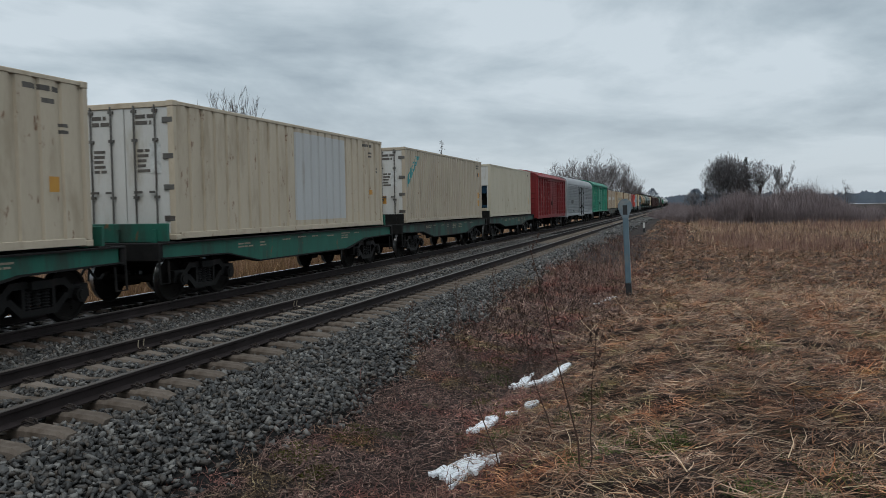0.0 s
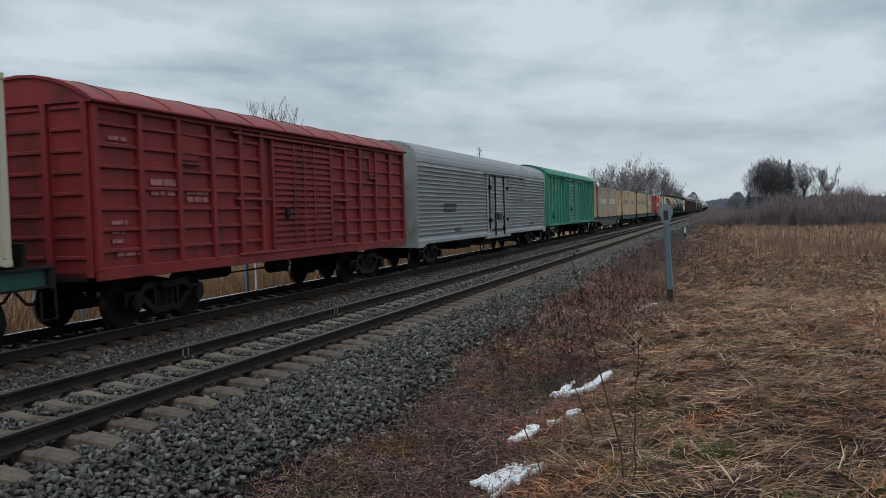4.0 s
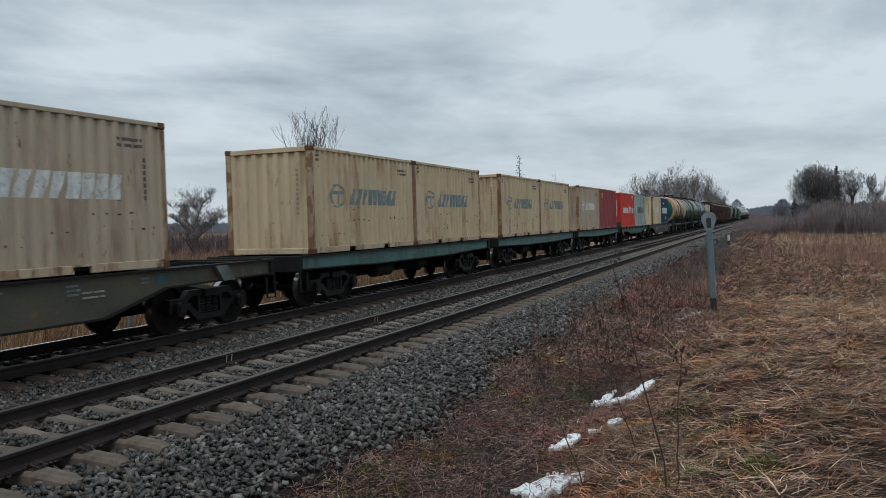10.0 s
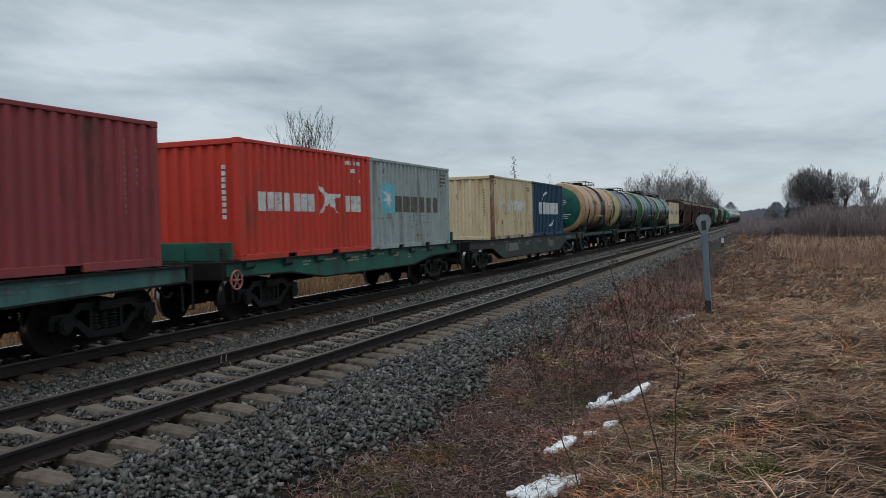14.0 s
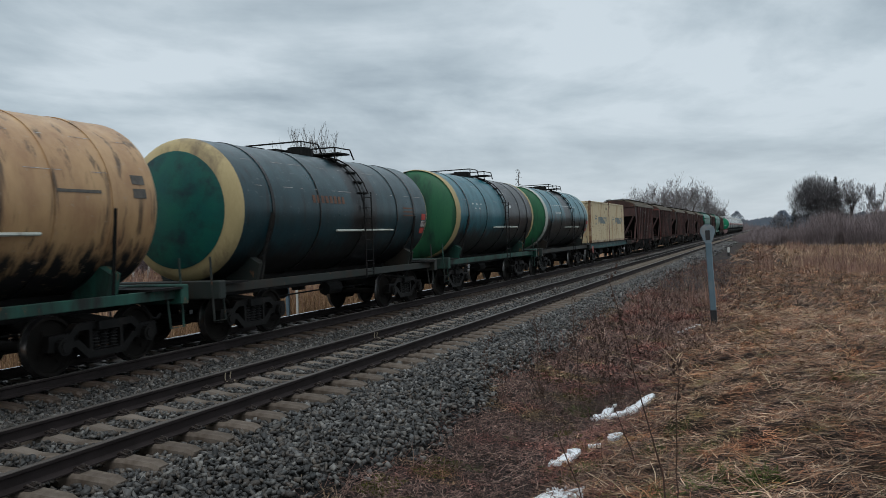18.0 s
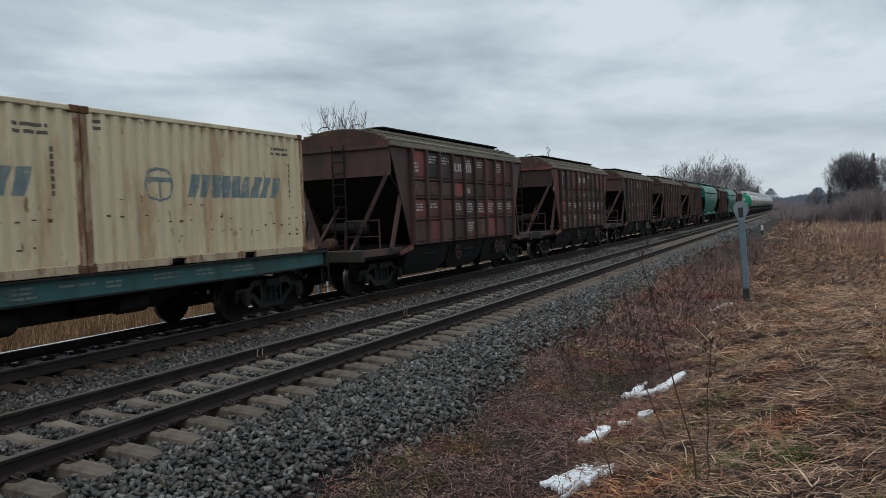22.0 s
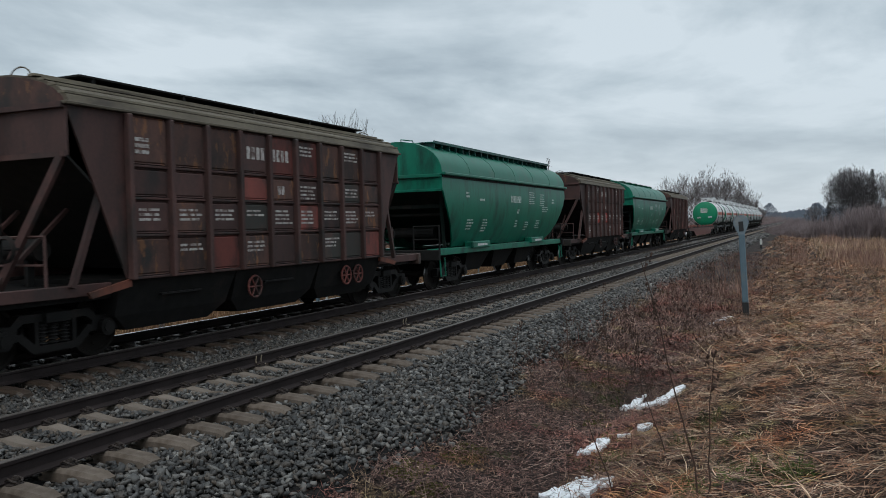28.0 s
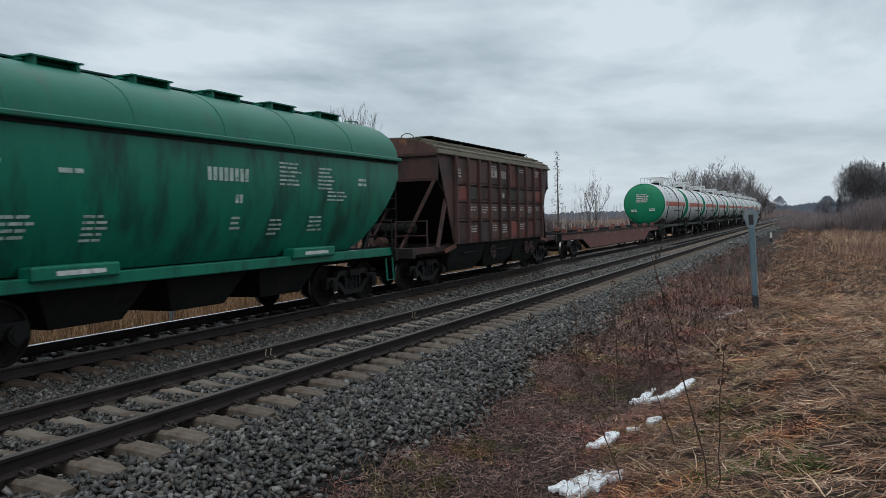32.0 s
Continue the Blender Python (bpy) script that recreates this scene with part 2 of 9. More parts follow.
M_STONE = ramp_mat("crushed_stone", [(0.009, 0.0088, 0.0086), (0.05, 0.048, 0.046), (0.016, 0.0158, 0.0155), (0.105, 0.1, 0.094), (0.013, 0.013, 0.013), (0.088, 0.071, 0.057), (0.026, 0.0255, 0.025), (0.18, 0.17, 0.156), (0.024, 0.0195, 0.017)], 0.5, (0.72, 1.15), spec=0.3)
# stone under the train: oil stain plus the wagons' shade in one colour
M_OILSHADESTONE = ramp_mat("oily_shaded_stone", [(0.006, 0.0058, 0.0055), (0.026, 0.024, 0.022), (0.01, 0.0095, 0.009), (0.036, 0.03, 0.026)], 0.6, (0.7, 1.2), spec=0.12)
# ---- mesh helpers ----
class Shape:
    """Collects vertices and faces of one part."""

    def __init__(self):
        self.v, self.f = [], []

    def box(self, x0, x1, y0, y1, z0, z1, b=0.0):
        n = len(self.v)
        if b <= 0:
            self.v += [(x, y, z) for x in (x0, x1) for y in (y0, y1) for z in (z0, z1)]
            self.f += [tuple(n + i for i in q) for q in ((0, 1, 3, 2), (4, 6, 7, 5), (0, 4, 5, 1), (2, 3, 7, 6), (0, 2, 6, 4), (1, 5, 7, 3))]
            return self
        lo, hi, s = (x0, y0, z0), (x1, y1, z1), []
        idx = {}
        for cx in (0, 1):
            for cy in (0, 1):
                for cz in (0, 1):
                    c = (cx, cy, cz)
                    for a in range(3):
                        p = [(lo[k] + b if not c[k] else hi[k] - b) if k != a else (hi[k] if c[k] else lo[k]) for k in range(3)]
                        idx[c, a] = n + len(s)
                        s.append(tuple(p))
        self.v += s
        for a in range(3):
            u, w = [k for k in range(3) if k != a]
            for side in (0, 1):
                q = []
                for cu, cw in ((0, 0), (1, 0), (1, 1), (0, 1)):
                    c = [0, 0, 0]; c[a], c[u], c[w] = side, cu, cw
                    q.append(idx[tuple(c), a])
                flip = (side == 1) == (a != 1)
                self.f.append(tuple(q if flip else q[::-1]))
        for a in range(3):
            u, w = [k for k in range(3) if k != a]
            for cu in (0, 1):
                for cw in (0, 1):
                    c0, c1 = [0, 0, 0], [0, 0, 0]
                    c0[u] = c1[u] = cu; c0[w] = c1[w] = cw; c1[a] = 1
                    q = (idx[tuple(c0), u], idx[tuple(c1), u], idx[tuple(c1), w], idx[tuple(c0), w])
                    self.f.append(q)
        for cx in (0, 1):
            for cy in (0, 1):
                for cz in (0, 1):
                    self.f.append(tuple(idx[(cx, cy, cz), a] for a in range(3)))
        return self

    def prism(self, pts, a0, a1, axis="y", caps=True):
        """A closed outline swept along an axis. pts: for y (x, z), for x (y, z), for z (x, y)."""
        n, k = len(self.v), len(pts)
        put = {"y": lambda p, a: (p[0], a, p[1]), "x": lambda p, a: (a, p[0], p[1]), "z": lambda p, a: (p[0], p[1], a)}[axis]
        self.v += [put(p, a0) for p in pts] + [put(p, a1) for p in pts]
        self.f += [(n + i, n + (i + 1) % k, n + k + (i + 1) % k, n + k + i) for i in range(k)]
        if caps:
            self.f += [tuple(range(n + k - 1, n - 1, -1)), tuple(range(n + k, n + 2 * k))]
        return self

    def cyl(self, p0, p1, r, n=10, r1=None, caps=True):
        p0, p1 = Vector(p0), Vector(p1)
        r1 = r if r1 is None else r1
        d = (p1 - p0).normalized()
        u = d.orthogonal().normalized()
        w = d.cross(u)
        k = len(self.v)
        for p, rr in ((p0, r), (p1, r1)):
            for i in range(n):
                a = 2 * math.pi * i / n
                self.v.append(tuple(p + (u * math.cos(a) + w * math.sin(a)) * rr))
        self.f += [(k + i, k + (i + 1) % n, k + n + (i + 1) % n, k + n + i) for i in range(n)]
        if caps:
            self.f += [tuple(range(k + n - 1, k - 1, -1)), tuple(range(k + n, k + 2 * n))]
        return self

    def rod(self, pts, r, n=6, r1=None):
        """One bent round rod through the points, tapering to r1."""
        P = [Vector(p) for p in pts]
        r1 = r if r1 is None else r1
        k, u = len(self.v), None
        for i, p in enumerate(P):
            d = (P[min(i + 1, len(P) - 1)] - P[max(i - 1, 0)]).normalized()
            u = d.orthogonal().normalized() if u is None else (u - d * u.dot(d)).normalized()
            w, rr = d.cross(u), r + (r1 - r) * i / (len(P) - 1)
            for j in range(n):
                a = 2 * math.pi * j / n
                self.v.append(tuple(p + (u * math.cos(a) + w * math.sin(a)) * rr))
        for i in range(len(P) - 1):
            self.f += [(k + i * n + j, k + i * n + (j + 1) % n, k + (i + 1) * n + (j + 1) % n, k + (i + 1) * n + j) for j in range(n)]
        e = k + (len(P) - 1) * n
        self.f += [tuple(range(k + n - 1, k - 1, -1)), tuple(range(e, e + n))]
        return self

    def bar(self, p0, p1, w, h):
        """A square bar between two points."""
        p0, p1 = Vector(p0), Vector(p1)
        d = (p1 - p0).normalized()
        u = d.cross(Vector((0, 0, 1)))
        u = u.normalized() if u.length > 1e-3 else Vector((1, 0, 0))
        t = u.cross(d)
        k = len(self.v)
        for p in (p0, p1):
            for su, st in ((-1, -1), (1, -1), (1, 1), (-1, 1)):
                self.v.append(tuple(p + u * su * w / 2 + t * st * h / 2))
        self.f += [(k, k + 3, k + 2, k + 1), (k + 4, k + 5, k + 6, k + 7)] + [(k + i, k + (i + 1) % 4, k + 4 + (i + 1) % 4, k + 4 + i) for i in range(4)]
        return self

    def lathe(self, prof, n=40, x=0.0, z=0.0, arc=(0, 360)):
        """A profile of (radius, y) turned round a line along y."""
        k, m = len(self.v), len(prof)
        full = arc[1] - arc[0] >= 360
        steps = n if full else n + 1
        for i in range(steps):
            a = radians(arc[0] + (arc[1] - arc[0]) * i / n)
            self.v += [(x + r * math.cos(a), y, z + r * math.sin(a)) for r, y in prof]
        for i in range(n):
            j = (i + 1) % steps
            self.f += [(k + i * m + q, k + j * m + q, k + j * m + q + 1, k + i * m + q + 1) for q in range(m - 1)]
        return self

    def add(self, verts, faces):
        n = len(self.v)
        self.v += verts
        self.f += [tuple(n + i for i in q) for q in faces]
        return self

    def mesh(self, name, material, smooth=0):
        me = bpy.data.meshes.new(name)
        me.from_pydata(self.v, [], self.f)
        if smooth:
            me.shade_smooth()
            me.set_sharp_from_angle(angle=radians(smooth))
        bm = bmesh.new()
        bm.from_mesh(me)
        bmesh.ops.recalc_face_normals(bm, faces=bm.faces)
        bm.to_mesh(me)
        bm.free()
        me.materials.append(material)
        return me


def part(name, shape, material, parent=None, label="", smooth=0, at=None):
    """Links a shape (or a mesh that is shared) as one mesh object under its thing or part."""
    me = shape.mesh(name, material, smooth) if isinstance(shape, Shape) else shape
    ob = new(name, me)
    if parent:
        ob.parent = parent
    if at is not None:
        ob.matrix_basis = at
    if label:
        ob["label"] = label
    if name in ("marking", "placard", "rivets"):
        ob["kind"] = "stuff"
    return ob


def thing(name, label, category, at, group=""):
    ob = new(name)
    ob.empty_display_size = 0.2
    ob.matrix_basis = at
    return tagged(ob, label, category, group)


def smooth01(a, b, x):
    t = np.clip((x - a) / (b - a), 0, 1)
    return t * t * (3 - 2 * t)


PROF_X = (-3000, -60, -10.5, -7.6, -5.95, -3.0, -2.62, -2.2, -1.8, 1.72, 2.4, 3.4, 4.7, 5.9, 7.2, 9.0, 14.0, 40.0, 3000)
PROF_NEAR = (-1.4, -1.3, -1.2, -0.95, -0.33, -0.32, -0.38, -0.38, -0.34, -0.34, -0.42, -0.57, -0.76, -0.40, 0.02, 0.06, 0.0, -0.6, -1.4)
PROF_FAR = (-1.4, -1.3, -1.2, -0.95, -0.33, -0.32, -0.38, -0.38, -0.34, -0.34, -0.40, -0.49, -0.66, -0.82, -0.95, -1.02, -1.12, -1.2, -1.4)


def ground_z(x, y):
    x, y = np.asarray(x, float), np.asarray(y, float)
    k = smooth01(12, 32, y)
    z = np.interp(x, PROF_X, PROF_NEAR) * (1 - k) + np.interp(x, PROF_X, PROF_FAR) * k
    out = smooth01(3.2, 5.5, x) + smooth01(6.5, 9.0, -x)
    tuss = 0.03 * np.sin(x * 6.3 + 1.9 * np.sin(y * 1.1)) * np.sin(y * 4.7 + 1.6 * np.sin(x * 1.4)) + 0.03 * np.sin(x * 11.0 + y * 3.1) * np.sin(y * 8.3 - x * 2.0)
    bumps = tuss * smooth01(5.0, 6.4, x) * (1 - smooth01(40, 60, y)) + 0.05 * np.sin(x * 1.7 + 0.6 * np.sin(y * 0.9)) * np.sin(y * 1.3 + 0.4 * x) + 0.03 * np.sin(x * 4.1 + y * 2.7) * np.sin(y * 3.9 - x)
    return z + out * bumps


def grid_object(name, xs, ys, zf, material, drop=0.0):
    X, Y = np.meshgrid(xs, ys)
    Z = zf(X, Y) - drop
    v = np.stack([X, Y, Z], -1).reshape(-1, 3)
    nx, ny = len(xs), len(ys)
    i = np.arange(nx * ny).reshape(ny, nx)
    f = np.stack([i[:-1, :-1], i[:-1, 1:], i[1:, 1:], i[1:, :-1]], -1).reshape(-1, 4)
    me = bpy.data.meshes.new(name)
    me.from_pydata(v.tolist(), [], f.tolist())
    me.shade_smooth()
    me.materials.append(material)
    return new(name, me)


def ground_material():
    m = bpy.data.materials.new("winter_grassland")
    m.use_nodes = True
    nt = m.node_tree
    N, L = nt.nodes.new, nt.links.new
    p = nt.nodes["Principled BSDF"]
    tc = N("ShaderNodeTexCoord")

    def noise_at(scale, detail, lo, hi, rough=0.6):
        n = N("ShaderNodeTexNoise"); n.inputs["Scale"].default_value, n.inputs["Detail"].default_value, n.inputs["Roughness"].default_value = scale, detail, rough
        L(tc.outputs["Object"], n.inputs["Vector"])
        r = N("ShaderNodeMapRange"); r.inputs["From Min"].default_value, r.inputs["From Max"].default_value = lo, hi
        L(n.outputs["Fac"], r.inputs["Value"])
        return r.outputs[0]

    def blend(a, b, fac):
        x = N("ShaderNodeMix"); x.data_type = "RGBA"
        for sock, val in (("A", a), ("B", b)):
            if isinstance(val, tuple):
                x.inputs[sock].default_value = (*val, 1)
            else:
                L(val, x.inputs[sock])
        L(fac, x.inputs["Factor"])
        return x.outputs["Result"]

    sx = N("ShaderNodeSeparateXYZ"); L(tc.outputs["Object"], sx.inputs[0])
    # straw and soil bases darkened for the shade between blades and litter
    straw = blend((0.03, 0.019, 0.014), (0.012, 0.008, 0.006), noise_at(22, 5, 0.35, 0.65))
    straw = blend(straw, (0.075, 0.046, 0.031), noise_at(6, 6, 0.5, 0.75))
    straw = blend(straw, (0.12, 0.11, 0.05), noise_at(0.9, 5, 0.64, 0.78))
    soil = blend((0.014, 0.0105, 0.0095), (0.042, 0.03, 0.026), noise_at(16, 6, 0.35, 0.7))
    soil = blend(soil, (0.075, 0.085, 0.03), noise_at(1.4, 5, 0.62, 0.72))
    # the ditch by the ballast is bare and dark, the bank is straw
    wob = noise_at(1.2, 4, 0.2, 0.8)
    ed = N("ShaderNodeMath"); ed.operation = "ADD"
    L(sx.outputs["X"], ed.inputs[0]); L(wob, ed.inputs[1])
    bank = N("ShaderNodeMapRange"); bank.inputs["From Min"].default_value, bank.inputs["From Max"].default_value = 5.2, 6.6
    L(ed.outputs[0], bank.inputs["Value"])
    right = blend(soil, straw, bank.outputs[0])
    lf = N("ShaderNodeMapRange"); lf.inputs["From Min"].default_value, lf.inputs["From Max"].default_value = -6.0, -8.0
    L(sx.outputs["X"], lf.inputs["Value"])
    reed = blend((0.26, 0.15, 0.075), (0.15, 0.085, 0.05), noise_at(3, 6, 0.35, 0.65))
    col = blend(right, reed, lf.outputs[0])
    L(col, p.inputs["Base Color"])
    p.inputs["Roughness"].default_value = 0.95
    p.inputs["Specular IOR Level"].default_value = 0.15
    n = N("ShaderNodeTexNoise"); n.inputs["Scale"].default_value, n.inputs["Detail"].default_value = 25, 6
    L(tc.outputs["Object"], n.inputs["Vector"])
    bp = N("ShaderNodeBump"); bp.inputs["Strength"].default_value, bp.inputs["Distance"].default_value = 0.8, 0.05
    L(n.outputs["Fac"], bp.inputs["Height"]); L(bp.outputs[0], p.inputs["Normal"])
    return m


def np_mesh(name, verts, faces, material, smooth=False):
    """A mesh from arrays, all faces with the same number of corners."""
    me = bpy.data.meshes.new(name)
    verts, faces = np.asarray(verts, np.float32), np.asarray(faces, np.int32)
    k = faces.shape[1]
    me.vertices.add(len(verts)); me.vertices.foreach_set("co", verts.ravel())
    me.loops.add(faces.size); me.loops.foreach_set("vertex_index", faces.ravel())
    me.polygons.add(len(faces)); me.polygons.foreach_set("loop_start", np.arange(0, faces.size, k, dtype=np.int32))
    me.update(calc_edges=True)
    if smooth:
        me.shade_smooth()
    me.materials.append(material)
    return me


def spread(lo, hi, fine):
    """Even steps in the middle, growing towards far ends."""
    mid, d = list(np.arange(lo, hi + 1e-6, fine)), fine
    a, b = [], []
    x = lo
    while x > -2900:
        d *= 1.22; x -= d; a.append(x)
    x, d = hi, fine
    while x < 2900:
        d *= 1.22; x += d; b.append(x)
    return np.array(a[::-1] + mid + b)


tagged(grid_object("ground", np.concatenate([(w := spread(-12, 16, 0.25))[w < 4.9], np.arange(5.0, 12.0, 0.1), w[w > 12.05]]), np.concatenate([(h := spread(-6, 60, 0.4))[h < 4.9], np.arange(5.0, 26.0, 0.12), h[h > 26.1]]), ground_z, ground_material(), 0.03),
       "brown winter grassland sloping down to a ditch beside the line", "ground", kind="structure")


def bed_z(x, y):
    edge = np.minimum(smooth01(-3.5, -2.9, -x - 0.028 * np.clip(y - 8, 0, 24) + 0.16 * np.sin(y * 0.8) + 0.1 * np.sin(y * 2.3)), smooth01(-8.0, -7.2, x))
    return ground_z(x, y) + 0.03 * edge - 0.06 * (1 - edge)


tagged(grid_object("ballast_bed", np.arange(-8.2, 4.01, 0.2), np.concatenate([np.arange(-14, 60, 0.5), np.arange(60, 1500, 12.0)]), bed_z, M_BALLASTGAP),
       "bed of grey crushed stone under both tracks, darkened for shaded gaps", "ballast", kind="structure")


# ---- tracks ----
def rail(x0, name_mat_top, y0=-14.0, y1=1400.0):
    side = [(-0.075, -0.18), (0.075, -0.18), (0.075, -0.168), (0.02, -0.15), (0.009, -0.14), (0.009, -0.055), (0.034, -0.042), (0.036, -0.012),
            (-0.036, -0.012), (-0.034, -0.042), (-0.009, -0.055), (-0.009, -0.14), (-0.02, -0.15), (-0.075, -0.168)]
    r = part("rail", Shape().prism([(x0 + a, b) for a, b in side], y0, y1), M_RAIL)
    tagged(r, "rusty brown steel rail with a worn head", "rail", "rails", "structure")
    top = Shape().prism([(x0 - 0.036, -0.0118), (x0 + 0.036, -0.0118), (x0 + 0.034, -0.004), (x0 + 0.024, 0.0), (x0 - 0.024, 0.0), (x0 - 0.034, -0.004)], y0, y1)
    part("running_surface", top, name_mat_top, r, "polished steel running surface")
    return r


# nearer train rail takes the dull head in place of a dark reflection
RAILS = [rail(cx + s * 0.797, M_RAILTOP if cx == TRACK2 and s < 0 else M_RAILDULL) for cx in (0.0, TRACK2) for s in (1, -1)]

# ---- paints of the train ----
def paint(name, c, c2=None, dirt=GRIME, amt=0.3, rough=0.55, stretch=(1, 1, 0.25), **k):
    return mat(name, c, c2 or tuple(x * 0.8 for x in c), rough, scale=2.2, fine=30, bump=0.05, dirt=dirt, dirt_amt=amt, dirt_scale=1.6, stretch=stretch, vary=True, **{"spec": 0.2, **k})


P_CREAM = paint("cream_paint", (0.5, 0.4, 0.265), (0.41, 0.325, 0.215), (0.27, 0.18, 0.105), 0.36, rust=0.09)
P_RUSTCREAM = paint("rust_stained_cream", (0.42, 0.34, 0.235), (0.33, 0.25, 0.165), (0.2, 0.12, 0.07), 0.4, rust=0.34)
P_RUSTPOST = paint("rusty_corner_post", (0.36, 0.28, 0.185), (0.25, 0.17, 0.105), (0.13, 0.07, 0.04), 0.5, rust=0.6)
P_CREAM2 = paint("pale_cream_paint", (0.55, 0.465, 0.31), (0.47, 0.39, 0.26), (0.34, 0.22, 0.12), 0.36, rust=0.12)
P_BEIGE = paint("grey_beige_paint", (0.405, 0.328, 0.242), (0.33, 0.268, 0.198), (0.22, 0.155, 0.105), 0.4, rust=0.09)
P_REEFER = paint("ivory_panel", (0.47, 0.40, 0.305), (0.415, 0.35, 0.265), (0.32, 0.26, 0.185), 0.32, rust=0.1)
P_REEFER2 = paint("ivory_panel_greyish", (0.475, 0.43, 0.335), (0.425, 0.385, 0.3), (0.34, 0.3, 0.23), 0.25, rust=0.05)
P_REEFER3 = paint("worn_beige_panel", (0.41, 0.35, 0.27), (0.345, 0.295, 0.225), (0.3, 0.25, 0.19), 0.35, rust=0.08)
# hopper green darkened to carry the shade of the end recesses
P_GRAINSHADE = paint("shade_dark_green_steel", (0.008, 0.018, 0.015), (0.006, 0.012, 0.0105), GRIME, 0.4)
P_GREYPATCH = paint("grey_patch_panel", (0.45, 0.455, 0.45), (0.4, 0.4, 0.395), (0.3, 0.27, 0.22), 0.12)
P_WHITE = paint("white_door_paint", (0.54, 0.535, 0.51), (0.46, 0.455, 0.43), (0.33, 0.29, 0.22), 0.22)
P_MAROON = paint("maroon_paint", (0.26, 0.05, 0.053), (0.205, 0.043, 0.047), (0.08, 0.035, 0.03), 0.25, rust=0.06)
P_RED = paint("orange_red_paint", (0.52, 0.05, 0.032), (0.4, 0.04, 0.027), (0.2, 0.05, 0.035), 0.24, rust=0.1)
P_GREYC = paint("blue_grey_paint", (0.3, 0.345, 0.345), (0.24, 0.28, 0.28), (0.14, 0.125, 0.1), 0.34, rust=0.14)
P_BLUE = paint("dark_blue_paint", (0.006, 0.042, 0.088), (0.006, 0.03, 0.06), (0.014, 0.022, 0.03), 0.3, rust=0.05)
P_BOXRED = paint("oxide_red_paint", (0.22, 0.026, 0.027), (0.165, 0.021, 0.023), (0.085, 0.02, 0.019), 0.4)
P_BOXGREEN = paint("bright_green_paint", (0.05, 0.28, 0.19), (0.04, 0.21, 0.145), (0.06, 0.135, 0.1), 0.42)
P_SILVER = paint("grey_painted_steel", (0.3, 0.314, 0.32), (0.24, 0.252, 0.258), (0.18, 0.17, 0.165), 0.2, stretch=(1, 0.3, 1))
P_FRAMEGREEN = paint("weathered_green_frame", (0.024, 0.088, 0.066), (0.015, 0.055, 0.043), (0.018, 0.02, 0.018), 0.62, rust=0.14)
P_FRAMEBRIGHT = paint("green_frame_paint", (0.02, 0.115, 0.082), (0.016, 0.085, 0.062), (0.03, 0.045, 0.036), 0.42, rust=0.1)
P_FRAMEGREY = paint("weathered_grey_frame", (0.03, 0.031, 0.029), (0.017, 0.027, 0.024), (0.036, 0.028, 0.022), 0.5, rust=0.1)
P_MOTTLED = mat("patched_wagon_frame", (0.03, 0.03, 0.027), (0.016, 0.018, 0.017), 0.6, scale=1.4, fine=24, bump=0.08, dirt=(0.03, 0.07, 0.058), dirt_amt=0.32, dirt_scale=0.9, stretch=(1, 0.6, 1), rust=0.12, vary=True)
P_TEAL = paint("pale_teal_frame", (0.07, 0.15, 0.142), (0.048, 0.11, 0.104), (0.035, 0.045, 0.042), 0.4, rust=0.1)
P_OLIVE = mat("sun_bleached_olive_frame", (0.088, 0.074, 0.05), (0.036, 0.04, 0.031), 0.6, scale=1.3, fine=26, bump=0.08, dirt=(0.03, 0.028, 0.025), dirt_amt=0.42, dirt_scale=1.1, stretch=(1, 0.6, 1), rust=0.2, vary=True)
P_TEALPATCH = paint("teal_repaint", (0.035, 0.1, 0.1), (0.025, 0.072, 0.072), (0.03, 0.04, 0.038), 0.4)
P_SCRAPE = mat("rusty_scrape", (0.15, 0.075, 0.036), (0.06, 0.034, 0.022), 0.85, scale=6, fine=40, bump=0.1, spec=0.1)
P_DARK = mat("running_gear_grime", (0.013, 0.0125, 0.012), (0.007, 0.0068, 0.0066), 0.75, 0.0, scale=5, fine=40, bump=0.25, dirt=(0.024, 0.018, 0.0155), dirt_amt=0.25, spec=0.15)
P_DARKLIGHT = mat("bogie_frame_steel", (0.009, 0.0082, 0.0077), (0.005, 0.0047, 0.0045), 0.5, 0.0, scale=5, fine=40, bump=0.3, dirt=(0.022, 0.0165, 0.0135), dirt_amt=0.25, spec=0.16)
P_LOCK = mat("grey_lock_steel", (0.13, 0.125, 0.115), (0.08, 0.075, 0.07), 0.55, 0.3, scale=5, fine=40, bump=0.1, dirt=(0.06, 0.04, 0.03), dirt_amt=0.3)
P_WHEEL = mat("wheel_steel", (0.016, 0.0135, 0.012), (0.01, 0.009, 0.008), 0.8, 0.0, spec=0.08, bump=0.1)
P_TREAD = mat("polished_tread", (0.3, 0.3, 0.31), (0.18, 0.175, 0.17), 0.32, 1.0, bump=0.0)
P_TANKTAN = paint("tan_tank_end", (0.44, 0.29, 0.15), (0.34, 0.21, 0.105), (0.16, 0.10, 0.06), 0.42, 0.4, stretch=(1, 1, 0.35), rust=0.12)
P_TANKGREEN = paint("green_tank_paint", (0.026, 0.115, 0.052), (0.018, 0.085, 0.044), (0.016, 0.04, 0.028), 0.42, 0.4)
P_TANKTEAL = paint("dark_green_tank_end", (0.01, 0.088, 0.062), (0.008, 0.06, 0.058), (0.012, 0.03, 0.034), 0.5, 0.4, stretch=(1, 1, 1))
P_OIL = paint("spilled_oil", (0.012, 0.012, 0.012), (0.02, 0.019, 0.018), (0.05, 0.05, 0.05), 0.15, 0.25)
